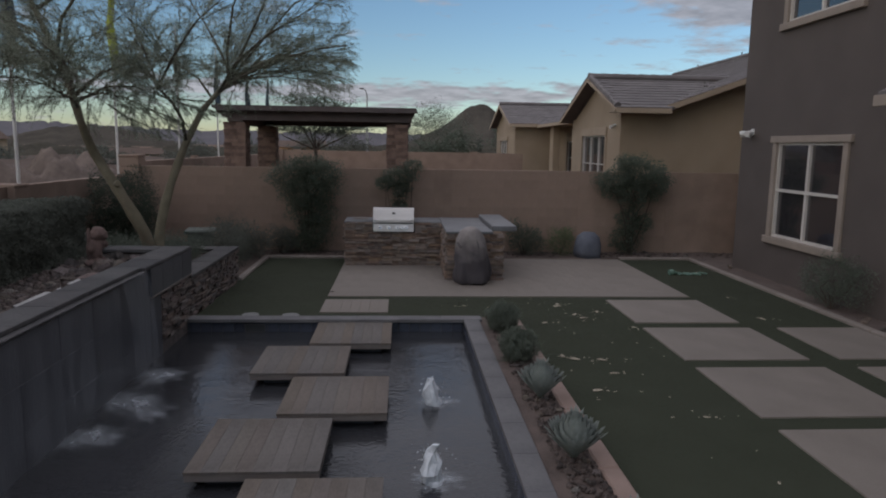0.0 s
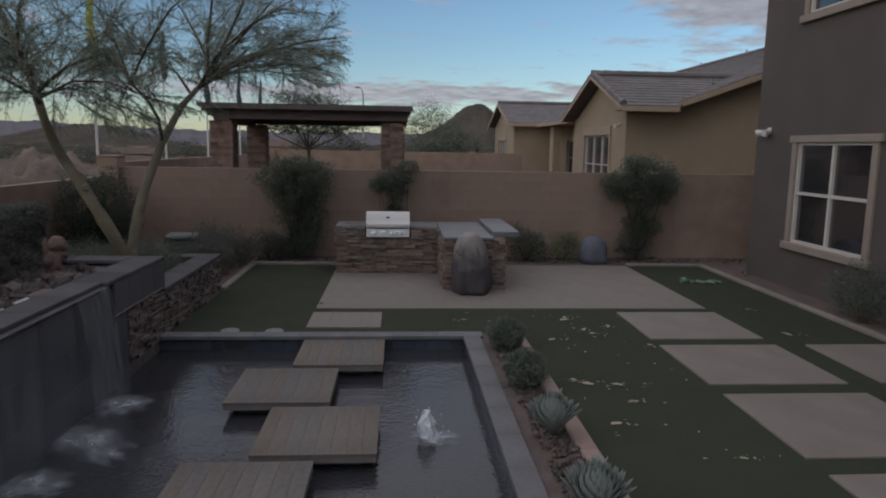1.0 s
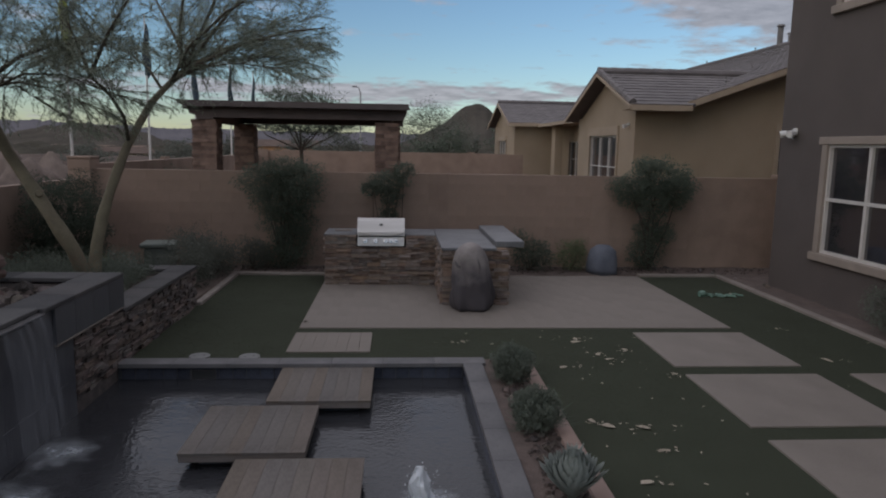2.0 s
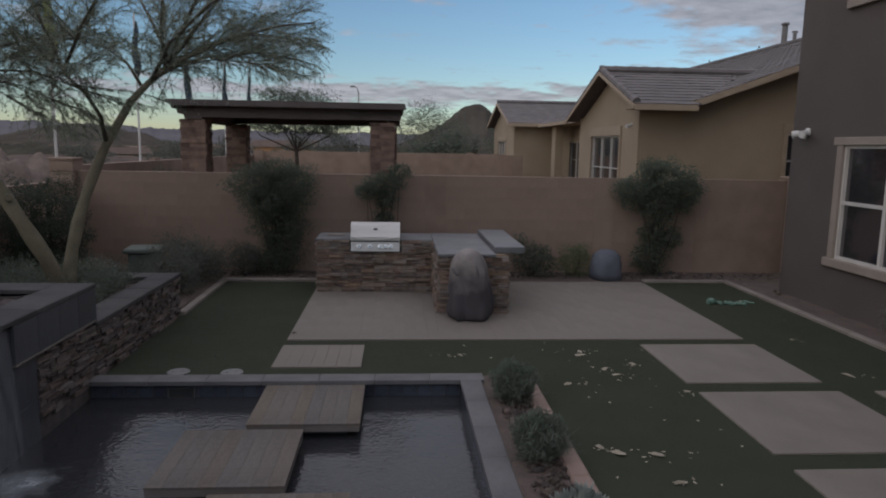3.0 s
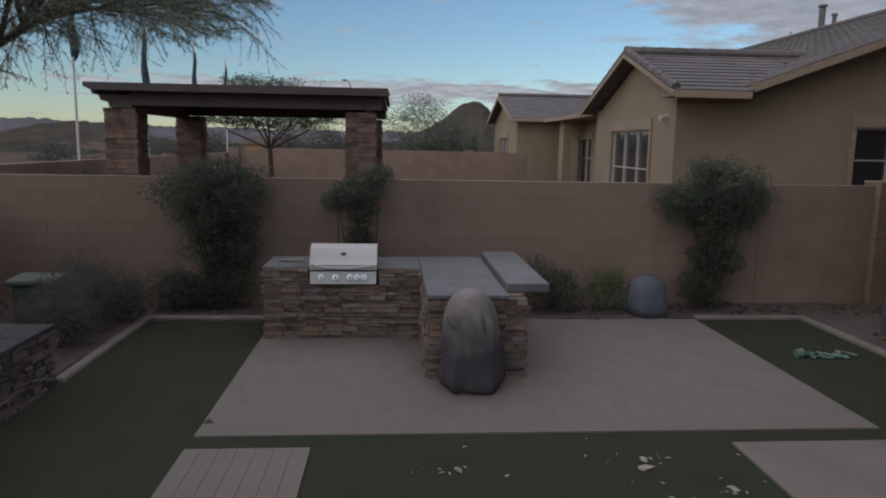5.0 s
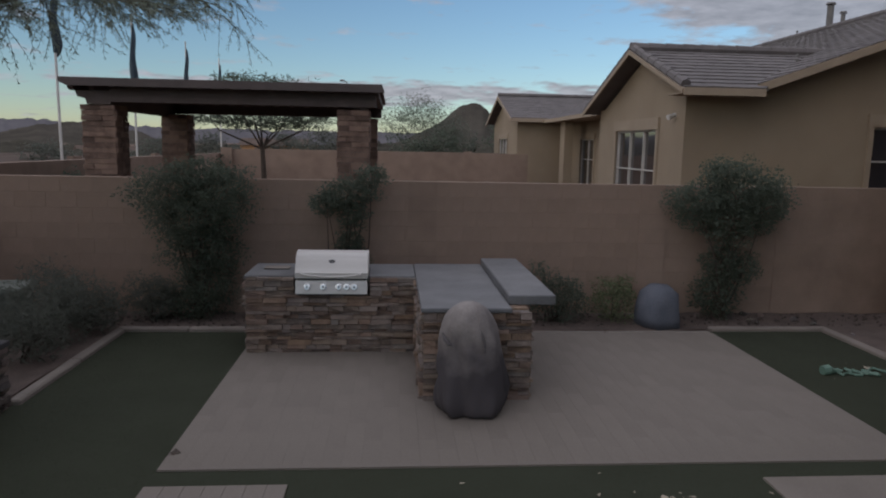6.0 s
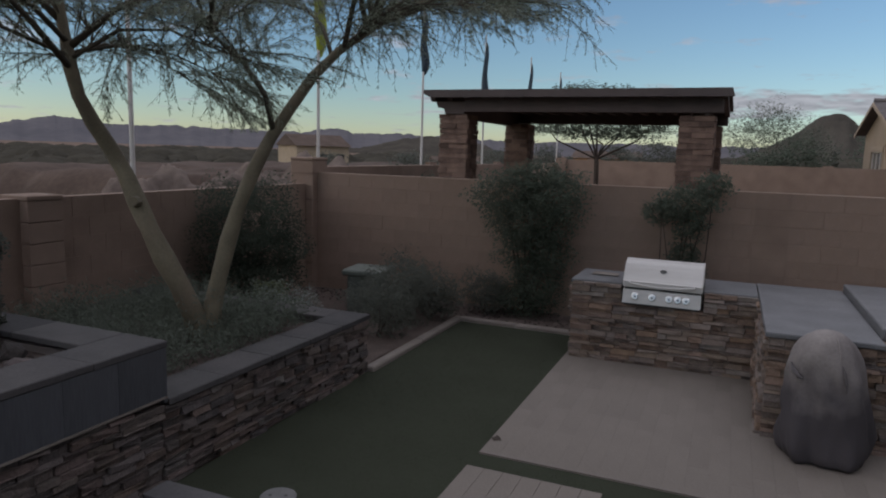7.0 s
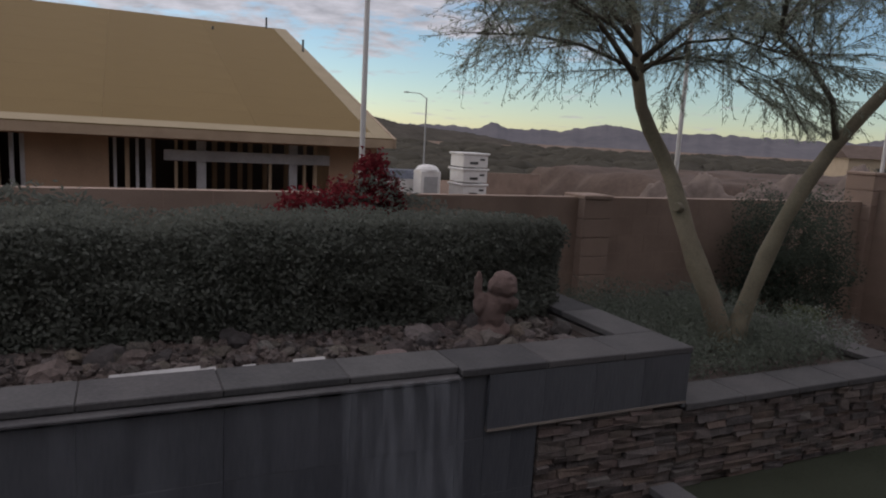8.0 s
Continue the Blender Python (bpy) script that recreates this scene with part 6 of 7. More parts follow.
def roof_plane(parent, p0, p1, q0, q1, name="roof", course=0.32, width=0.33):
    """Overlapping tile courses from the eave p0-p1 up to the ridge q0-q1; each tile has a thick butt and its own slight tilt."""
    p0, p1, q0, q1 = (Vector(v) for v in (p0, p1, q0, q1))
    up = ((q0 + q1) / 2 - (p0 + p1) / 2)
    n = max(2, round(up.length / course))
    nrm = (p1 - p0).cross(q0 - p0).normalized()
    if nrm.z < 0:
        nrm = -nrm
    deck = Geo().add([p0 - nrm * 0.06, p1 - nrm * 0.06, q1 - nrm * 0.06, q0 - nrm * 0.06, p0, p1, q1, q0], [(0, 1, 2, 3), (4, 5, 6, 7), (0, 1, 5, 4), (1, 2, 6, 5), (2, 3, 7, 6), (3, 0, 4, 7)])
    roof = part(name, deck, ROOF_TILE, parent)
    g = Geo()
    for i in range(n):
        u0, u1 = i / n, min(1.0, (i + 1.12) / n)
        a0, a1, b0, b1 = p0.lerp(q0, u0), p1.lerp(q1, u0), p0.lerp(q0, u1), p1.lerp(q1, u1)
        m = max(1, round((a1 - a0).length / width))
        off = 0.5 if i % 2 else 0.0
        for j in range(m + 1):
            s0, s1 = max(0.0, (j - off) / m), min(1.0, (j + 1 - off) / m)
            if s1 - s0 < 0.2 / m:
                continue
            e = 0.004 / (a1 - a0).length
            c = [a0.lerp(a1, s0 + e), a0.lerp(a1, s1 - e), b0.lerp(b1, s1 - e), b0.lerp(b1, s0 + e)]
            t = rnd(0.026, 0.034)
            mid = rnd(0.002, 0.006)
            am, bm_ = (c[0] + c[1]) / 2 + nrm * (t + mid), (c[3] + c[2]) / 2 + nrm * (0.012 + mid)
            g.add([c[0] + nrm * t, am, c[1] + nrm * t, c[2] + nrm * 0.012, bm_, c[3] + nrm * 0.012, c[0], c[1]], [(0, 1, 4, 5), (1, 2, 3, 4), (6, 7, 2, 1, 0)])
    tagged(part("roof_tiles", g, ROOF_TILE, roof, "grey-brown flat concrete tiles"), kind="stuff")
    return roof


def ridge_caps(parent, a, b, step=0.38, r=0.11):
    a, b = Vector(a), Vector(b)
    n = max(1, round((b - a).length / step))
    d = (b - a) / n
    for i in range(n):
        o = a + d * i
        g = Geo().tube([o, o + d * 1.06], [r * 1.05, r * 0.92], 8)
        part("ridge_tile", g, ROOF_TILE, parent)


RX = NX - 0.38
roof_plane(nb, (RX, 18.37, 3.50), (7.55, 18.37, 3.50), (RX, 21.28, 4.51), (10.6, 21.28, 4.51))
roof_plane(nb, (13.0, 24.75, 3.36), (RX, 24.75, 3.36), (13.0, 21.28, 4.51), (RX, 21.28, 4.51))
ridge_caps(nb, (RX, 21.28, 4.57), (11.5, 21.28, 4.57))
ridge_caps(nb, (RX + 0.06, 18.42, 3.56), (RX + 0.06, 21.23, 4.55), r=0.09)
ridge_caps(nb, (RX + 0.06, 24.70, 3.42), (RX + 0.06, 21.33, 4.55), r=0.09)
# main gable: its rake faces south and climbs to the east; its long eave shelters the porch
roof_plane(nb, (7.55, 40.0, 3.60), (7.55, 18.55, 3.60), (16.0, 40.0, 6.66), (16.0, 18.55, 6.66))
roof_plane(nb, (24.5, 18.55, 3.58), (24.5, 40.0, 3.58), (16.0, 18.55, 6.66), (16.0, 40.0, 6.66))
ridge_caps(nb, (16.0, 18.6, 6.70), (16.0, 39.9, 6.70))
roof_plane(nb, (RX, 36.3, 3.67), (12.5, 36.3, 3.67), (RX, 40.35, 4.86), (12.5, 40.35, 4.86))
roof_plane(nb, (12.5, 44.4, 3.67), (RX, 44.4, 3.67), (12.5, 40.35, 4.86), (RX, 40.35, 4.86))
ridge_caps(nb, (RX, 40.35, 4.92), (12.5, 40.35, 4.92))
part("fascia", Geo().box(RX, 18.30, 3.37, 7.55, 18.36, 3.50), TRIM_NEXT, nb, "tan painted fascia board")
part("fascia", Geo().prism([(18.32, 3.40), (21.28, 4.43), (21.28, 4.51), (18.32, 3.48)], 0, RX - 0.04, RX - 0.004), TRIM_NEXT, nb, "tan painted barge board")
part("fascia", Geo().prism([(24.75, 3.26), (21.28, 4.41), (21.28, 4.51), (24.75, 3.36)], 0, RX - 0.04, RX - 0.004), TRIM_NEXT, nb, "tan painted barge board")
part("fascia", Geo().prism([(7.5, 3.44), (16.0, 6.51), (16.0, 6.66), (7.5, 3.59)], 1, 18.51, 18.546), TRIM_NEXT, nb, "tan painted barge board")
part("fascia", Geo().prism([(36.3, 3.50), (40.35, 4.70), (40.35, 4.86), (36.3, 3.66)], 0, RX - 0.04, RX - 0.004), TRIM_NEXT, nb, "tan painted barge board")
part("fascia", Geo().prism([(44.4, 3.50), (40.35, 4.70), (40.35, 4.86), (44.4, 3.66)], 0, RX - 0.04, RX - 0.004), TRIM_NEXT, nb, "tan painted barge board")
part("fascia", Geo().box(RX, 36.23, 3.50, 8.2, 36.29, 3.67), TRIM_NEXT, nb, "tan painted fascia board")
part("fascia", Geo().box(7.49, 24.8, 3.47, 7.54, 36.2, 3.61), TRIM_NEXT, nb, "tan painted fascia board")
part("soffit", Geo().box(RX, 18.38, 3.405, 7.50, 19.1, 3.43), TRIM_NEXT, nb)
part("porch_soffit", Geo().box(7.56, 24.5, 3.50, 8.79, 36.2, 3.53), TRIM_NEXT, nb)


def grid_window(axis, at, a0, a1, z0, z1, cols, split, parent, trim=True):
    """A window in a plane facing west (x) or south (y), three lights over shorter lower ones."""
    def bx(g, a, b, c, d, out, back):
        return g.box(at - out, a, c, at + back, b, d) if axis == "x" else g.box(a, at - out, c, b, at + back, d)
    w = part("window", bx(Geo(), a0, a1, z0, z1, -0.08, 0.09), PANE, parent, "dark reflecting glass")
    g = Geo()
    f = 0.04
    bx(g, a0, a0 + f, z0, z1, -0.02, 0.08)
    bx(g, a1 - f, a1, z0, z1, -0.02, 0.08)
    bx(g, a0 + f, a1 - f, z0, z0 + f, -0.02, 0.08)
    bx(g, a0 + f, a1 - f, z1 - f, z1, -0.02, 0.08)
    for i in range(1, cols):
        a = a0 + (a1 - a0) * i / cols
        bx(g, a - 0.014, a + 0.014, z0 + f, z1 - f, -0.025, 0.08)
    zs_ = z0 + (z1 - z0) * split
    bx(g, a0 + f, a1 - f, zs_ - 0.014, zs_ + 0.014, -0.03, 0.08)
    part("window_frame", g, VINYL, w, "white vinyl frame")
    if trim:
        g = Geo()
        bx(g, a0 - 0.12, a1 + 0.12, z1, z1 + 0.24, 0.05, 0.02)
        bx(g, a0 - 0.10, a0, z0 - 0.1, z1, 0.04, 0.02)
        bx(g, a1, a1 + 0.10, z0 - 0.1, z1, 0.04, 0.02)
        part("trim", g, TRIM_NEXT, w, "tan foam trim")
    return w


grid_window("x", NX, 20.42, 23.02, 1.45, 2.83, 3, 0.37, nb)
grid_window("y", 19.1, 10.17, 10.97, 1.55, 2.91, 1, 0.52, nb)
grid_window("x", 8.8, 32.9, 34.8, 0.1, 2.78, 2, 0.70, nb)
grid_window("x", NX, 39.3, 41.9, 1.0, 2.82, 3, 0.42, nb)
nl = thing("flood_light", "small round white flood light under the gable", "flood light", (NX, 19.55, 3.08))
part("base", Geo().tube([(0, 0, 0), (-0.05, 0, 0)], [0.045, 0.04], 10), WHITE_PAINT, nl)
part("lamp_head", Geo().tube([(-0.05, 0, 0), (-0.09, -0.03, -0.03), (-0.17, -0.05, -0.05)], [0.02, 0.045, 0.052], 12), WHITE_PAINT, nl)
for x, y, z, h, r, cap in ((16.1, 30.15, 6.60, 0.88, 0.11, 0.17), (16.1, 29.42, 6.60, 0.45, 0.07, 0.12), (16.1, 32.07, 6.60, 0.24, 0.04, 0.04), (16.1, 36.8, 6.60, 0.22, 0.04, 0.04), (16.1, 36.1, 6.60, 0.15, 0.04, 0.04), (9.3, 20.4, 4.10, 0.22, 0.03, 0.03)):
    v = part("flue", Geo().tube([(x, y, z - 0.3), (x, y, z + h)], r, 10), FLUE, nb, "metal roof flue")
    part("flue_cap", Geo().tube([(x, y, z + h + 0.03), (x, y, z + h + 0.10)], [cap, cap * 0.8], 10), FLUE, v)

# ---- pergola next door ----
WOOD_BOARD = mat("sunned_timber", (0.054, 0.043, 0.042), (0.088, 0.071, 0.068), 0.75, scale=3, fine=50, bump=0.4)
pg = thing("pergola", "dark timber shade pergola on four stacked-stone columns", "pergola", (0, 0, 0))


def column(x0, y0, w, top):
    c = part("column", Geo().box(x0 + 0.03, y0 + 0.03, -0.05, x0 + w - 0.03, y0 + w - 0.03, top), GROUT, pg)
    g = Geo()
    rows = round(top / 0.085)
    for r in range(rows):
        z0, z1 = top * r / rows, top * (r + 1) / rows
        if z0 < 1.3:
            continue
        for side in range(4):
            s = 0.0
            while s < w - 0.01:
                ln = rnd(0.12, 0.34)
                if w - s - ln < 0.08:
                    ln = w - s
                o = rnd(0.0, 0.03)
                q = {0: (x0 + s, y0 - o, x0 + s + ln, y0 + 0.05), 1: (x0 + s, y0 + w - 0.05, x0 + s + ln, y0 + w + o), 2: (x0 - o, y0 + s, x0 + 0.05, y0 + s + ln), 3: (x0 + w - 0.05, y0 + s, x0 + w + o, y0 + s + ln)}[side]
                g.box(q[0], q[1], z0 + 0.003, q[2], q[3], z1 - 0.003)
                s += ln
    tagged(part("stone_facing", g, LEDGER_PALE, c, "stacked reddish-brown stone"), kind="stuff")


LEDGER_PALE = mat("stacked_stone", (0.085, 0.056, 0.045), (0.23, 0.155, 0.122), 0.94, scale=6, fine=60, bump=1.0, island=0.42)
for x0, y0 in ((-3.88, 17.73), (0.10, 17.73), (-3.76, 21.1), (0.14, 21.1)):
    column(x0, y0, 0.50, 2.945)
part("fascia_beam", Geo().box(-3.42, 17.66, 2.985, 0.72, 17.80, 3.21, 0.006), WOOD_DARK, pg)
part("corbel", Geo().prism([(-3.95, 3.155), (-3.92, 3.06), (-3.80, 3.03), (-3.78, 2.947), (-3.42, 2.947), (-3.42, 3.155)], 1, 17.68, 17.80), WOOD_DARK, pg)
part("fascia_beam", Geo().box(-4.0, 21.60, 2.97, 0.74, 21.68, 3.27, 0.01), WOOD_DARK, pg)
part("side_beam", Geo().box(-3.80, 17.9, 2.90, -3.62, 21.6, 3.155, 0.01), WOOD_DARK, pg)
part("side_beam", Geo().box(0.28, 17.9, 2.90, 0.46, 21.6, 3.155, 0.01), WOOD_DARK, pg)
for k in range(16):
    x = -4.05 + k * 0.315
    part("rafter", Geo().prism([(17.64, 3.275), (22.1, 3.275), (22.1, 3.22), (21.95, 3.16), (17.7, 3.16), (17.64, 3.20)], 0, x, x + 0.09), WOOD_DARK, pg)
part("roof_deck", Geo().box(-4.10, 17.5, 3.278, 0.82, 22.15, 3.335, 0.005), WOOD_DARK, pg)
part("front_board", Geo().prism([(-4.10, 3.338), (-4.10, 3.27), (-3.98, 3.212), (0.86, 3.212), (0.82, 3.338)], 1, 17.46, 17.498), WOOD_BOARD, pg)


# ---- farther walls, poles and trees ----
def far_wall(name, label, x0, y0, x1, y1, top, base=-0.1):
    g = Geo()
    if abs(x1 - x0) > abs(y1 - y0):
        g.box(x0, y0 - 0.1, base, x1, y0 + 0.1, top)
        for k in range(int((x1 - x0) / 5)):
            g.box(x0 + k * 5, y0 - 0.22, base, x0 + k * 5 + 0.4, y0 - 0.1, top + 0.06)
    else:
        g.box(x0 - 0.1, y0, base, x0 + 0.1, y1, top)
        for k in range(int((y1 - y0) / 5)):
            g.box(x0 - 0.22, y0 + k * 5, base, x0 - 0.1, y0 + k * 5 + 0.4, top + 0.06)
    return solid(name, g, BLOCK, label, "wall", kind="structure")


far_wall("wall_far", "plain tan block wall of the next lots", -5.45, 33.0, 6.2, 33.0, 2.14)
far_wall("wall_far", "plain tan block wall of the next lots", -5.6, 16.4, -5.6, 34.0, 1.98)
far_wall("wall_far", "plain tan block wall of the next lots", -5.6, 40.0, 40.0, 40.0, 2.1)


for y, r, h in ((19.2, 0.42, 1.75), (20.0, 0.5, 1.95), (20.9, 0.45, 1.8)):
    bush("wall_shrub", "dark shrub along the next lot's block wall", "shrub", -5.0, y, -0.1, [(0, 0, h * 0.78, r, r, h * 0.22), (0, 0.1, h * 0.5, r, r, h * 0.3)], LEAF_DARK, 0.06, 2600, 0.015, "shrubs along the far wall")


def flag_pole(y, lime=False):
    low = 0.5 if y > 20 else 0.0
    f = thing("feather_flag", "white pole with a furled %s feather flag" % ("lime" if lime else "dark blue"), "flag", (-6.55, y, land(-6.55, y)), group="feather flags along the lot")
    part("pole", Geo().tube([(0, 0, 0), (0, 0, 3.0), (0, 0, 6.5 - low)], [0.036, 0.031, 0.024], 8), WHITE_PAINT, f)
    g = Geo()
    n = 14
    foot, tall = (4.25, 1.5) if y == 22.75 else (4.05 - low, 2.2)
    for i in range(n + 1):
        u = i / n
        w = 0.04 + 0.17 * math.sin(math.pi * min(1, u * 1.02)) ** 0.7 * (1 - 0.45 * u)
        z = foot + tall * u
        for k in range(8):
            a = k * math.pi / 4
            r = w * (1 + 0.25 * math.sin(2 * a + u * 6) + 0.15 * noise.noise((u * 5, k, y)))
            g.v.append((math.cos(a) * r * 0.55 + 0.03 * math.sin(u * 9), math.sin(a) * r + 0.05, z))
    g.f = [(i * 8 + k, i * 8 + (k + 1) % 8, (i + 1) * 8 + (k + 1) % 8, (i + 1) * 8 + k) for i in range(n) for k in range(8)]
    g.smooth = True
    part("furled_flag", g, FLAG_LIME if lime else FLAG_DARK, f)


for i, y in enumerate((8.85, 13.45, 17.95, 22.75, 27.4, 32.6, 37.4)):
    flag_pole(y, y == 17.95)


def street_lamp(x, y, h, reach):
    s = thing("street_lamp", "tall grey street lamp with a curved arm", "street lamp", (x, y, land(x, y)), group="street lamps")
    part("pole", Geo().tube([(0, 0, 0), (0, 0, h * 0.5), (0, 0, h)], [0.10, 0.08, 0.06], 8), GALV, s)
    part("arm", Geo().tube([(0, 0, h - 0.1), (-reach * 0.25, -reach * 0.25, h + 0.35), (-reach * 0.7, -reach * 0.7, h + 0.45)], 0.04, 6), GALV, s)
    part("lamp_head", Geo().box(-reach * 0.7 - 0.3, -reach * 0.7 - 0.3, h + 0.38, -reach * 0.7 + 0.1, -reach * 0.7 + 0.1, h + 0.50, 0.03), GALV, s)


street_lamp(-58.0, 31.65, 7.55, 1.9)
street_lamp(-2.6, 62.0, 6.9, 0.5)


def crowned_tree(name, label, x, y, base, trunk_h, lobes, leaf, size, count, r=0.12, slim=0.4, bark=BARK):
    t = thing(name, label, "tree", (x, y, base))
    g = Geo()
    g.tube([(0, 0, 0), (0.05, 0, trunk_h * 0.5), (0.0, 0.05, trunk_h)], [r, r * 0.8, r * 0.65], 8)
    part("trunk", g, bark, t)
    g = Geo()
    stems_to([l[:3] for l in lobes], (0, 0.05, trunk_h - 0.05), r * 0.34, g, 0.45)
    tagged(part("limb_growth", g, bark, t), kind="stuff")
    g = Geo()
    total = sum(l[3] * l[5] for l in lobes)
    for i, l in enumerate(lobes):
        leaf_cloud(blob_points(int(count * l[3] * l[5] / total), l[:3], l[3:], 0.2, x + i * 3.3, 0.6), size, g, 0.3, slim)
    tagged(part("crown", g, leaf, t), kind="stuff")


crowned_tree("mesquite_tree", "dark spreading mesquite tree beyond the pergola", -2.75, 26.5, -0.03, 2.3,
             [(-1.5, 0, 3.15, 0.9, 0.8, 0.28), (-0.6, 0, 3.5, 1.2, 0.9, 0.40), (1.4, 0, 3.2, 1.1, 0.8, 0.30), (0.6, 0, 3.6, 1.3, 0.9, 0.40), (0.3, 0, 4.0, 1.0, 0.7, 0.34), (-0.7, 0, 4.1, 0.7, 0.6, 0.30), (-0.4, 0, 3.0, 1.2, 0.7, 0.25), (0.7, 0, 3.0, 1.1, 0.7, 0.25)], LEAF_DARK, 0.10, 15000, 0.10, 0.26)
crowned_tree("desert_tree", "pale feathery desert tree beyond the far wall", 2.4, 44.0, -0.03, 1.8,
             [(-1.0, 0, 3.6, 1.5, 1.2, 1.1), (0.9, 0, 3.5, 1.5, 1.2, 1.0), (0, 0, 4.4, 1.2, 1.0, 0.8), (1.9, 0, 3.0, 1.0, 1.0, 0.7)], LEAF_SAGE, 0.17, 9000, 0.12, 0.13)
crowned_tree("desert_tree", "dense dark green shrub tree by the far wall", 2.9, 41.5, -0.03, 1.0, [(-0.8, 0, 2.1, 1.3, 1.0, 0.9), (0.8, 0, 2.3, 1.2, 1.0, 1.0)], LEAF_DARK, 0.18, 2600, 0.1)
for tx, ty, tr in ((-19.0, 66.0, 1.5), (-13.5, 62.0, 1.2), (-4.5, 60.0, 1.4), (-24.0, 58.0, 1.3), (-33.0, 60.0, 1.4), (-9.0, 70.0, 1.2)):
    crowned_tree("desert_tree", "dark olive desert tree among the far lots", tx, ty, land(tx, ty), 1.3, [(-tr * 0.7, 0, 2.0, tr, tr, 0.9), (tr * 0.8, 0, 2.2, tr * 1.1, tr, 1.0), (0, 0.3, 2.8 + 0.2 * tr, tr, tr, 0.7)], LEAF_HEDGE, 0.22, 2200, 0.13)
crowned_tree("desert_tree", "dark rounded tree beyond the lots", 9.5, 58.0, -0.03, 1.6, [(0, 0, 3.2, 2.0, 1.8, 1.5), (2.5, 0, 2.6, 1.8, 1.5, 1.2)], LEAF_DARK, 0.25, 1800, 0.15)
crowned_tree("cypress_tree", "thin dark cypress behind the tiled roof", 6.9, 58.0, -0.03, 1.0, [(0, 0, 2.2, 0.35, 0.35, 1.3)], LEAF_HEDGE, 0.2, 500, 0.1)

# ---- house being built to the west ----
bx0, bz = -11.6, land(-11.6, 8)
ch = thing("house", "unfinished house with bare yellow roof sheathing and dark openings", "house under construction")
EZ, RZ, RXX = 2.19, 5.38, -21.8
Y1 = 11.12
deck = part("roof", Geo().prism([(bx0 + 0.0, EZ - 0.02), (RXX, RZ - 0.02), (-32.0, EZ - 0.02), (-32.0, EZ - 0.12), (RXX, RZ - 0.14), (bx0, EZ - 0.14)], 1, -14.0, Y1 - 0.02), LUMBER, ch)
slope = math.atan2(RZ - EZ, bx0 - RXX)
run = math.hypot(RZ - EZ, bx0 - RXX)
nrow, ncol = 9, 10
sheet_me = Geo().box(0.0012, 0.0012, 0.0, run / nrow - 0.0012, 2.5 - 0.0012, 0.015).mesh("sheathing_panel", OSB)
for i in range(nrow):
    for j in range(ncol):
        m = Matrix.Translation((bx0, 0, EZ)) @ Matrix.Rotation(-(math.pi - slope), 4, "Y") @ Matrix.Translation((i * run / nrow, Y1 - 2.5 * (j + 1) + (0.0 if i % 2 else 0.0), -0.016))
        part("sheathing_panel", sheet_me, OSB, deck, m=m)
part("fascia", Geo().box(bx0 + 0.005, -14.0, EZ - 0.16, bx0 + 0.05, Y1, EZ + 0.0), LUMBER, ch, "raw timber fascia")
part("barge_board", Geo().prism([(bx0 + 0.05, EZ - 0.16), (RXX, RZ - 0.18), (RXX, RZ + 0.02), (bx0 + 0.05, EZ + 0.02)], 1, Y1 - 0.015, Y1 + 0.04), LUMBER, ch, "raw timber barge board")
BW = bx0 - 0.6
WRAP = mat("pale_house_wrap", (0.20, 0.20, 0.21), (0.34, 0.34, 0.35), 0.7, scale=3, fine=30, bump=0.2)
SHEATHED = mat("wall_sheathing", (0.20, 0.13, 0.085), (0.29, 0.195, 0.13), 0.9, scale=2, fine=40)
part("wall", wall_with_holes("x", BW - 0.15, 0.15, -14.0, 11.0, bz, EZ - 0.05, [(4.2, 4.97, bz, EZ - 0.20), (6.20, 10.04, bz, EZ - 0.20)]), SHEATHED, ch, "brown sheathed wall")
part("wall", Geo().box(-31.0, 10.85, bz, BW - 0.15, 11.0, EZ - 0.05), SHEATHED, ch, "brown sheathed wall")
# dark backing sheet: the darkness inside the openings is put into its colour
part("inner_wall", Geo().box(BW - 3.2, -14.0, bz, BW - 3.1, 10.5, EZ - 0.1), DARK_VOID, ch, "dark sheet standing in for the unlit inside")
for y, w, stuff_ in ((4.55, 0.06, LUMBER), (4.75, 0.06, WRAP), (4.9, 0.08, WRAP), (6.27, 0.05, WRAP), (6.45, 0.07, LUMBER), (6.62, 0.05, WRAP), (6.78, 0.09, WRAP), (7.25, 0.05, LUMBER), (7.62, 0.16, WRAP), (8.9, 0.05, LUMBER), (9.28, 0.15, WRAP), (9.55, 0.05, LUMBER), (9.75, 0.06, LUMBER)):
    part("stud", Geo().box(BW - 0.12, y, bz, BW - 0.03, y + w, EZ - 0.2), stuff_, ch)
for y in (6.9, 7.5, 8.05, 8.3, 8.55, 8.75, 9.05, 9.5):
    part("stud", Geo().box(BW - 1.6, y, bz, BW - 1.5, y + 0.09, EZ - 0.2), LUMBER, ch)
part("header", Geo().box(BW - 0.02, 7.07, EZ - 0.56, BW + 0.03, 10.04, EZ - 0.37), WRAP, ch, "pale taped header beam")
EAVE_STRIP = mat("pale_drip_paper", (0.20, 0.158, 0.092), (0.25, 0.20, 0.122), 0.9, scale=1.5, fine=30, bump=0.1)
slide = Matrix.Translation((bx0, 0, EZ)) @ Matrix.Rotation(-(math.pi - slope), 4, "Y")
part("eave_strip", Geo().box(0.0, -13.9, -0.0225, 0.34, Y1 - 0.365, -0.0165), EAVE_STRIP, ch, "pale strip of roofing paper along the eave", m=slide)
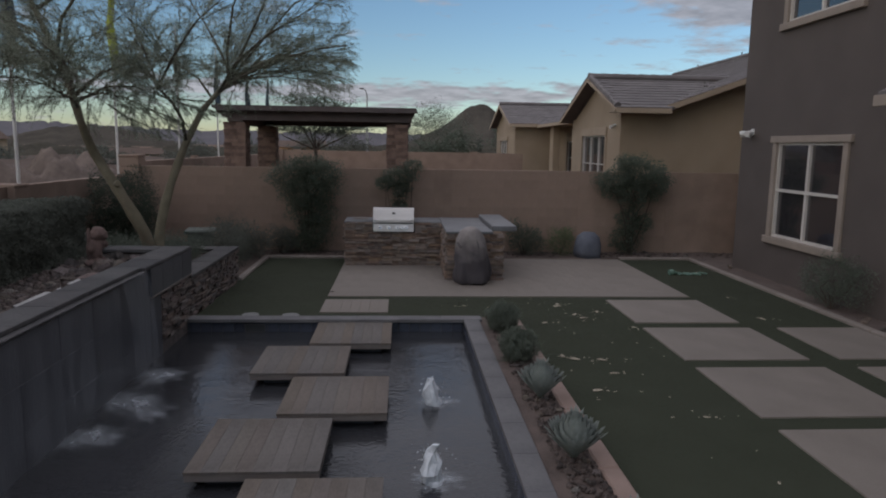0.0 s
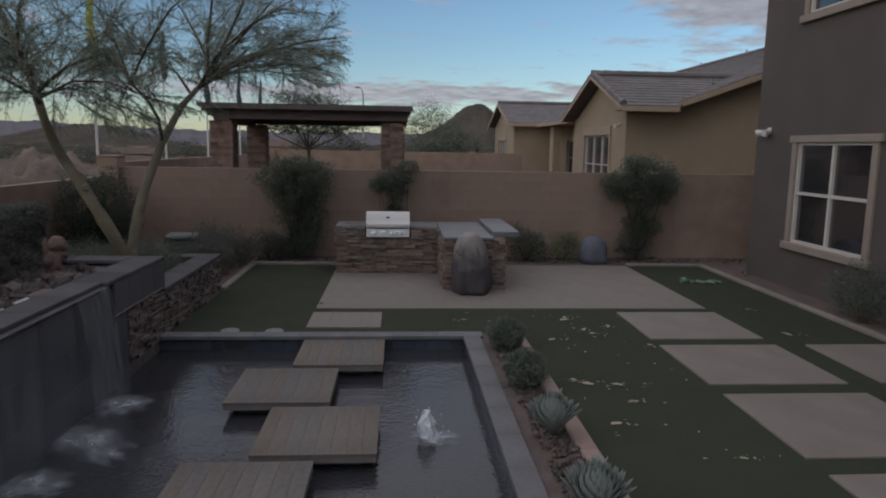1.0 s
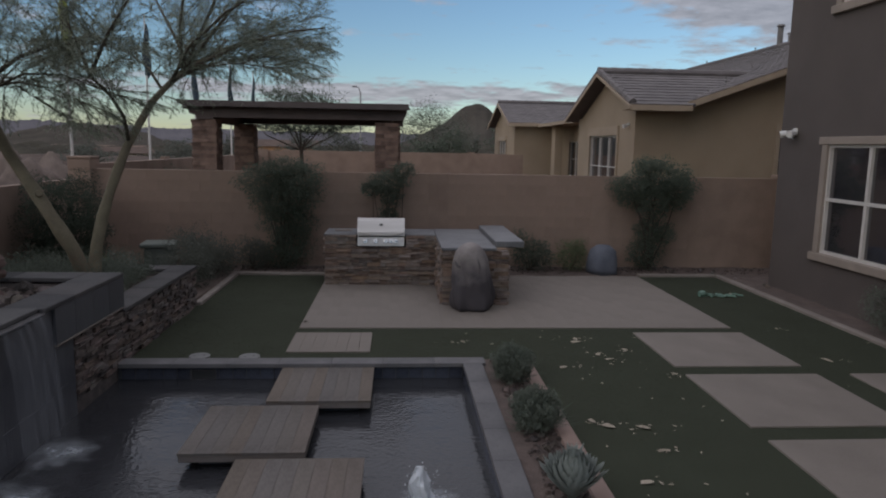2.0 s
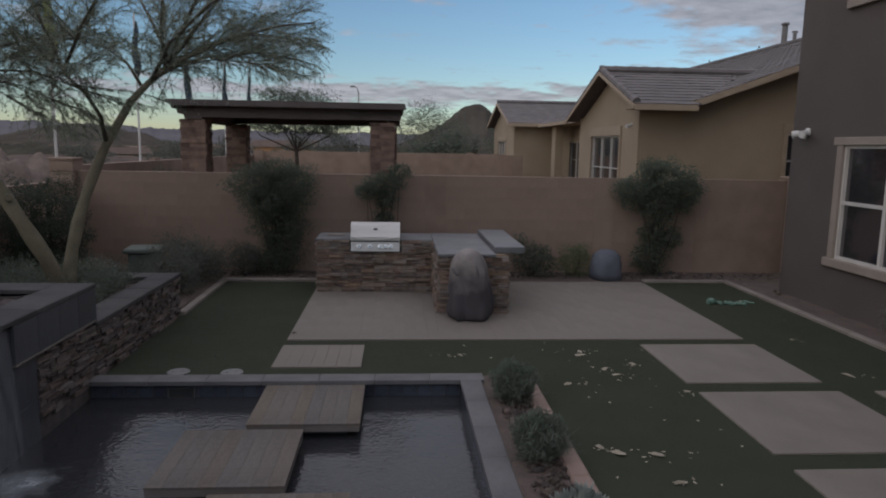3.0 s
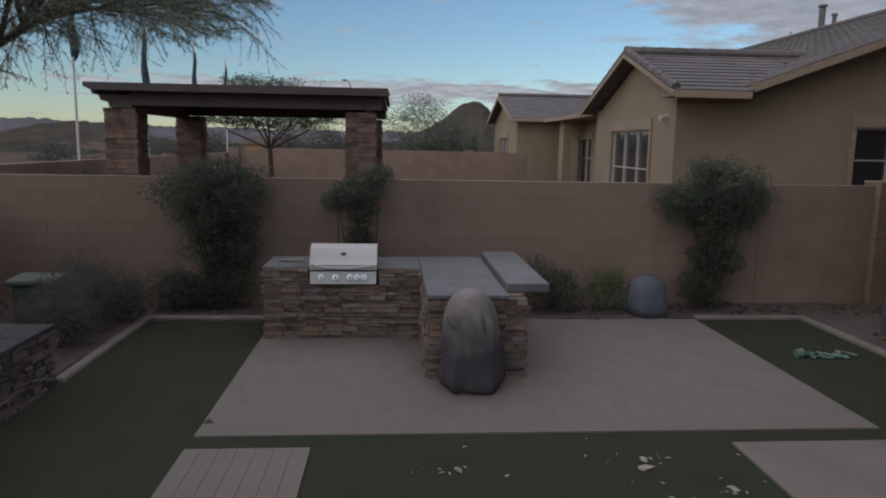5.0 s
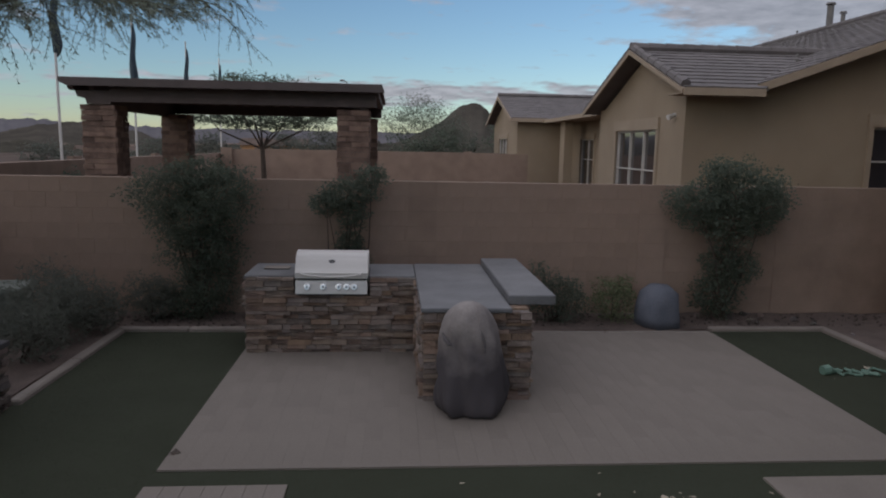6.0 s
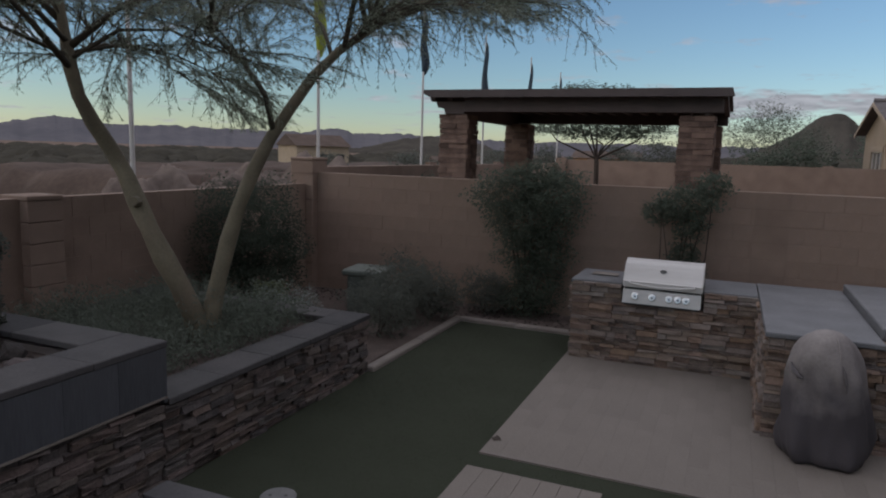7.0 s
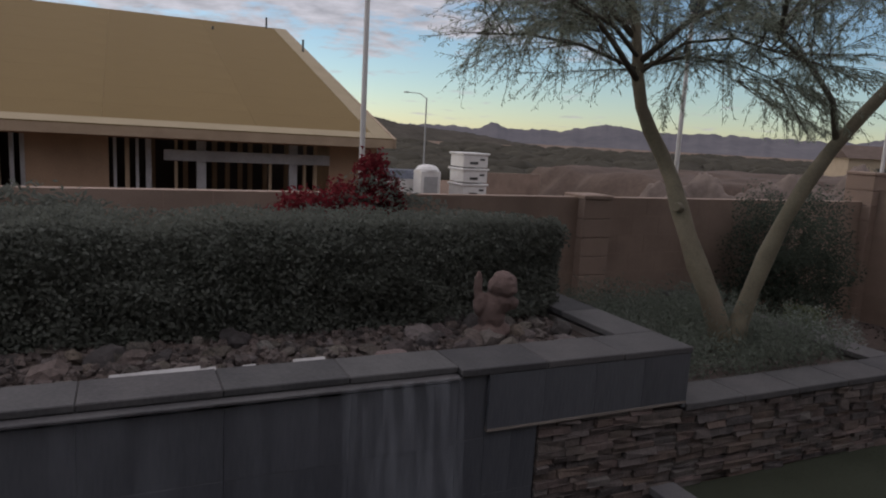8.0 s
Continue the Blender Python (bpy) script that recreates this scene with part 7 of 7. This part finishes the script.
part("rake_strip", Geo().box(0.0, Y1 - 0.36, -0.022, run, Y1 - 0.012, -0.0168), EAVE_STRIP, ch, "pale strip of roofing paper along the rake", m=slide)
for y, x in ((10.52, -21.6), (11.0, -18.7), (8.81, -20.5), (4.2, -21.7)):
    z = EZ + (bx0 - x) * (RZ - EZ) / (bx0 - RXX)
    part("vent_pipe", Geo().tube([(x, y, z - 0.1), (x, y, z + (0.10 if y == 8.81 else 0.34))], 0.03, 8), STEEL_DARK, ch)

bush("bougainvillea", "bougainvillea with red bracts spilling over the wall", "shrub", -5.05, 8.25, 0.9, [(0, 0.0, 0.78, 0.33, 0.36, 0.20), (0, -0.36, 0.73, 0.3, 0.32, 0.15), (0, 0.22, 1.02, 0.22, 0.16, 0.22), (0, 0.32, 0.8, 0.25, 0.20, 0.2)], LEAF_RED, 0.045, 5200, 0.012, slim=0.6)
bush("bougainvillea", "dark leafy shoots of the climbing shrub", "shrub", -5.0, 8.3, 0.9, [(0.05, -0.1, 0.66, 0.35, 0.6, 0.24), (0.05, 0.5, 0.68, 0.3, 0.35, 0.27), (0.1, 0.15, 0.9, 0.24, 0.3, 0.2)], LEAF_HEDGE, 0.05, 1900, 0.012)
bush("dry_shrub", "dark dry shrub poking over the west wall", "shrub", -5.1, 5.75, 0.9, [(0, -0.1, 0.74, 0.28, 0.40, 0.15), (0, 0.35, 0.68, 0.25, 0.32, 0.13)], LEAF_HEDGE, 0.06, 1100, 0.01)

# ---- work site clutter ----
toilet = thing("portable_toilet", "grey-white portable toilet with a domed roof", "portable toilet", (-33.0, 21.18, land(-33, 20)))
part("cabin", Geo().box(-0.56, -0.56, 0, 0.56, 0.56, 2.24, 0.03), WHITE_PAINT, toilet)
part("roof", Geo().lathe([(0.64, 2.22), (0.63, 2.32), (0.5, 2.46), (0.25, 2.55), (0.01, 2.57)], 12), WHITE_PAINT, toilet)
part("door", Geo().box(0.552, -0.4, 0.1, 0.575, 0.4, 1.95, 0.01), GALV, toilet)
for k in range(4):
    c = thing("storage_crate", "white plastic bulk crate in a tall stack", "crate", (-33.0, 23.66, land(-33, 24) + k * 0.83), rnd(-4, 4), group="stack of white crates")
    part("bin", Geo().box(-0.8, -0.74, 0.04, 0.8, 0.74, 0.80, 0.03), WHITE_PAINT, c)
    part("rim", Geo().box(-0.86, -0.83, 0.70, 0.86, 0.83, 0.81, 0.02), WHITE_PAINT, c)
    part("slot", Geo().box(0.802, -0.35, 0.2, 0.815, 0.15, 0.34).box(0.802, 0.25, 0.42, 0.815, 0.55, 0.52), STEEL_DARK, c)
g = Geo().box(-2.2, -1.0, 0.5, 2.2, 1.0, 1.6, 0.05)
tr = thing("site_trailer", "low white utility trailer parked on the dirt", "trailer", (-35.0, 20.3, land(-34, 19) + 0.1), 80)
part("box_body", g, WHITE_PAINT, tr)
part("cover", Geo().prism([(-1.0, 1.6), (1.0, 1.6), (0.6, 2.05), (-0.6, 2.05)], 0, -1.6, 1.2), BOULDER, tr)
part("wheel", Geo().tube([(-0.6, -1.02, 0.35), (-0.6, -0.8, 0.35)], 0.35, 14), STEEL_DARK, tr)
part("wheel", Geo().tube([(0.6, -1.02, 0.35), (0.6, -0.8, 0.35)], 0.35, 14), STEEL_DARK, tr)


def heap(name, label, x, y, rx, ry, h, seed, material, rough=0.25, flat=0.0):
    g = Geo()
    n = 56
    z0 = land(x, y)
    for i in range(n + 1):
        for j in range(n + 1):
            u, v = i / n * 2 - 1, j / n * 2 - 1
            r = math.hypot(u, v)
            q = max(0.0, 1 - r * r) ** 0.85 * h
            if flat:
                q = min(1.0, max(0.0, 1 - max(abs(u), abs(v)) + 0.05 * noise.noise((u * 5, v * 5, seed))) * flat) * h
            z = q * (1 + rough * 2 * noise.noise((u * 3 + seed, v * 3, 0))) + (rough * h * (0.5 * noise.noise((u * 8, v * 8, seed)) + 0.3 * noise.noise((u * 19, v * 19, seed))) if r < 0.95 else 0)
            g.v.append((x + u * rx, y + v * ry, z0 - 0.05 + max(0, z)))
    g.f = [(i * (n + 1) + j, (i + 1) * (n + 1) + j, (i + 1) * (n + 1) + j + 1, i * (n + 1) + j + 1) for i in range(n) for j in range(n)]
    g.smooth = True
    return solid(name, g, material, label, "mound", group="dirt mounds", kind="structure")


DIRT = mat("red_dirt", (0.060, 0.044, 0.036), (0.104, 0.077, 0.063), 0.97, scale=0.4, fine=4, bump=0.6, spec=0.1)
RUBBLE = mat("pale_rubble", (0.090, 0.072, 0.063), (0.172, 0.138, 0.119), 0.97, scale=1.0, fine=6, bump=0.8, spec=0.1)
heap("dirt_mound", "long low ridge of graded red dirt", -34, 45, 9, 14, 2.45, 1.0, DIRT, 0.08, 6.0)
heap("dirt_mound", "long low ridge of graded red dirt", -30, 62, 14, 24, 2.5, 3.0, DIRT, 0.08, 5.0)
for hx, hy, hr, hh, hs in ((-15.6, 22.6, 2.6, 1.95, 5.0), (-13.2, 23.8, 2.6, 1.95, 8.0), (-11.2, 24.8, 2.8, 2.2, 12.0), (-9.0, 25.9, 2.0, 1.55, 15.0)):
    heap("dirt_mound", "pale heap of broken earth and stones", hx, hy, hr, hr * 0.9, hh, hs, RUBBLE, 0.22)
far_wall("wall_far", "pale low site wall across the dirt", -38.0, 25.5, -38.0, 31.5, 0.25, -1.9)


def far_house(x, y, w, d, h, roof, turn, tone):
    f = thing("house", "small far %s house with a low gable roof" % tone[0], "house", (x, y, land(x, y)), turn, group="far houses")
    part("wall", Geo().box(-w / 2, -d / 2, 0, w / 2, d / 2, h), tone[1], f)
    part("roof", Geo().prism([(-d / 2 - 0.4, h), (d / 2 + 0.4, h), (0, h + roof)], 0, -w / 2 - 0.3, w / 2 + 0.3), FAR_ROOF, f)
    for k in range(3):
        part("window", Geo().box(-w / 2 + w * (k + 0.5) / 3 - 0.6, -d / 2 - 0.05, h * 0.35, -w / 2 + w * (k + 0.5) / 3 + 0.6, -d / 2 - 0.01, h * 0.75), PANE, f)


PALE = ("pale", mat("far_stucco", (0.27, 0.215, 0.15), (0.35, 0.28, 0.20), 0.9, scale=1, fine=10))
RUST = ("rust-coloured", mat("rust_stucco", (0.30, 0.16, 0.075), (0.40, 0.22, 0.11), 0.9, scale=1, fine=10))
FAR_ROOF = mat("far_roof", (0.085, 0.066, 0.056), (0.13, 0.10, 0.086), 1.0, scale=1, fine=10, spec=0.0)
far_house(-54.4, 90, 8, 6, 4.3, 1.6, 60, PALE)
far_house(-40, 108, 7, 6, 2.4, 0.9, 30, PALE)
far_house(-16, 108, 9, 8, 2.8, 1.0, 5, RUST)


# ---- far scrub and hills ----
g = Geo()
for k in range(2000):
    az = radians(rnd(-112, 16))
    d = 70 + 260 * random.random() ** 1.4
    if d < 115 and radians(-38) < az < radians(-27):
        continue
    x, y = math.sin(az) * d, math.cos(az) * d
    r = rnd(0.7, 2.0) * (0.7 + d / 260)
    z = land(x, y)
    tall = 1.0 if az < radians(-52) or d > 170 else rnd(0.9, 1.5)
    o = len(g.v)
    for q, zq in ((1.9, -0.1), (1.75, 0.35), (1.2, 0.68), (0.4, 0.82)):
        for s in range(9):
            b = s * 0.698
            w = q * r * (1 + 0.45 * noise.noise((math.cos(b) * 1.5 + k, math.sin(b) * 1.5, zq * 2)))
            g.v.append((x + math.cos(b) * w, y + math.sin(b) * w, z + tall * zq * r * (1 + 0.5 * noise.noise((b * 2, k, zq)))))
    g.f += [(o + i * 9 + s, o + i * 9 + (s + 1) % 9, o + i * 9 + 9 + (s + 1) % 9, o + i * 9 + 9 + s) for i in range(3) for s in range(9)] + [tuple(o + 27 + s for s in range(9))]
    if d < 130:
        leaf_cloud(blob_points(130, (x, y, z + r * 0.4 * tall), (r * 1.9, r * 1.9, r * 0.5 * tall), 0.5), r * 0.07, g, 0.3, 0.8)
g.smooth = True
tagged(solid("desert_scrub", g, SCRUB, "belt of dark desert scrub and low trees", "scrub"), kind="stuff")


def ridge(name, label, a0, a1, dist, profile, material, step=0.4):
    g = Geo()
    n = int((a1 - a0) / step)
    for i in range(n + 1):
        deg = a0 + (a1 - a0) * i / n
        a = radians(deg)
        h = max(0.02, profile(deg))
        for f, q in ((0.82, 0.0), (0.90, 0.45 + 0.2 * noise.noise((deg * 0.9, 1, 0))), (0.96, 0.8 + 0.12 * noise.noise((deg * 1.3, 5, 0))), (1.0, 1.0), (1.25, 0.0)):
            r = dist * f
            g.v.append((math.sin(a) * r, math.cos(a) * r, -3.0 + math.tan(radians(h)) * dist * q))
    g.f = [(i * 5 + k, (i + 1) * 5 + k, (i + 1) * 5 + k + 1, i * 5 + k + 1) for i in range(n) for k in range(4)]
    g.smooth = True
    solid(name, g, material, label, "hills", kind="structure")


def bump(deg, at, wide, high):
    return high * math.exp(-((deg - at) / wide) ** 2)


def far_line(deg):
    return 1.12 + 0.20 * noise.noise((deg * 0.55, 2, 0)) + 0.14 * noise.noise((deg * 1.7, 4, 0)) + 0.07 * noise.noise((deg * 5.1, 6, 0)) + bump(deg, -61.05, 0.75, 0.45) + bump(deg, -52, 2.6, 0.60) + bump(deg, -43, 8, 0.35) + bump(deg, -32, 1.6, 0.40) + bump(deg, -27, 6, 0.30)


def near_line(deg):
    return -0.4 + bump(deg, 6.4, 1.8, 1.2) + bump(deg, 6.2, 5.5, 3.1) + bump(deg, -23.5, 6.5, 1.95) + bump(deg, -32.4, 1.5, 1.3) + bump(deg, -75, 5, 2.4) + bump(deg, -66, 9, 1.4) + 0.16 * noise.noise((deg * 0.9, 7, 0)) + 0.10 * noise.noise((deg * 3.1, 9, 0))


ridge("far_hills", "low mountain line on the horizon, haze in its blue-grey colour", -130, 60, 3000, far_line, HAZED_HILL, 0.12)
ridge("near_hills", "brown desert hill behind the houses", -100, 30, 900, near_line, HILL, 0.2)

# ---- garden walls, block by block ----
block_wall("wall_north", "tan concrete block garden wall behind the beds", LEFT_X, BACK_Y, 6.62, BACK_Y, BACK_TOP)
block_wall("wall_north", "tan concrete block garden wall by the side yard", 6.625, BACK_Y, 8.45, BACK_Y, BACK_TOP, pieces=False)
block_wall("wall_west", "tan concrete block garden wall beside the raised planter", LEFT_X, -4.0, LEFT_X, BACK_Y - 0.1, LEFT_TOP, pieces=False)
pilaster(LEFT_X, BACK_Y, 2.09)
pilaster(8.65, BACK_Y, 1.93, 0.38)
gate = thing("side_gate", "closed dark brown board gate in the side yard", "gate", (8.86, BACK_Y, 0.0))
for k in range(7):
    part("board", Geo().box(k * 0.14 + 0.003, -0.02, 0.05, k * 0.14 + 0.137, 0.0, 1.80, 0.003), WOOD_DARK, gate)
part("gate_frame", Geo().box(0, 0.002, 0.2, 0.98, 0.04, 0.3).box(0, 0.002, 1.55, 0.98, 0.04, 1.65), STEEL_DARK, gate)
pilaster(LEFT_X, 11.21, 1.70, 0.38)
for x in (1.42, 4.75):
    g = Geo()
    for r in range(9):
        g.box(x - 0.2, BACK_Y - 0.088, r * BACK_TOP / 9 + 0.0005, x + 0.2, BACK_Y - 0.07, (r + 1) * BACK_TOP / 9 - 0.0005, 0.001)
    solid("wall_pilaster", g, BLOCK, "shallow block pilaster strip in the garden wall", "pilaster", kind="structure", group="wall pilasters")

# patio planks last
planks_on(patio, -0.70, 11.24, 5.25, 14.95, -0.002, 0.15, 1.2, PAVER, h=0.018, gap=0.0008)
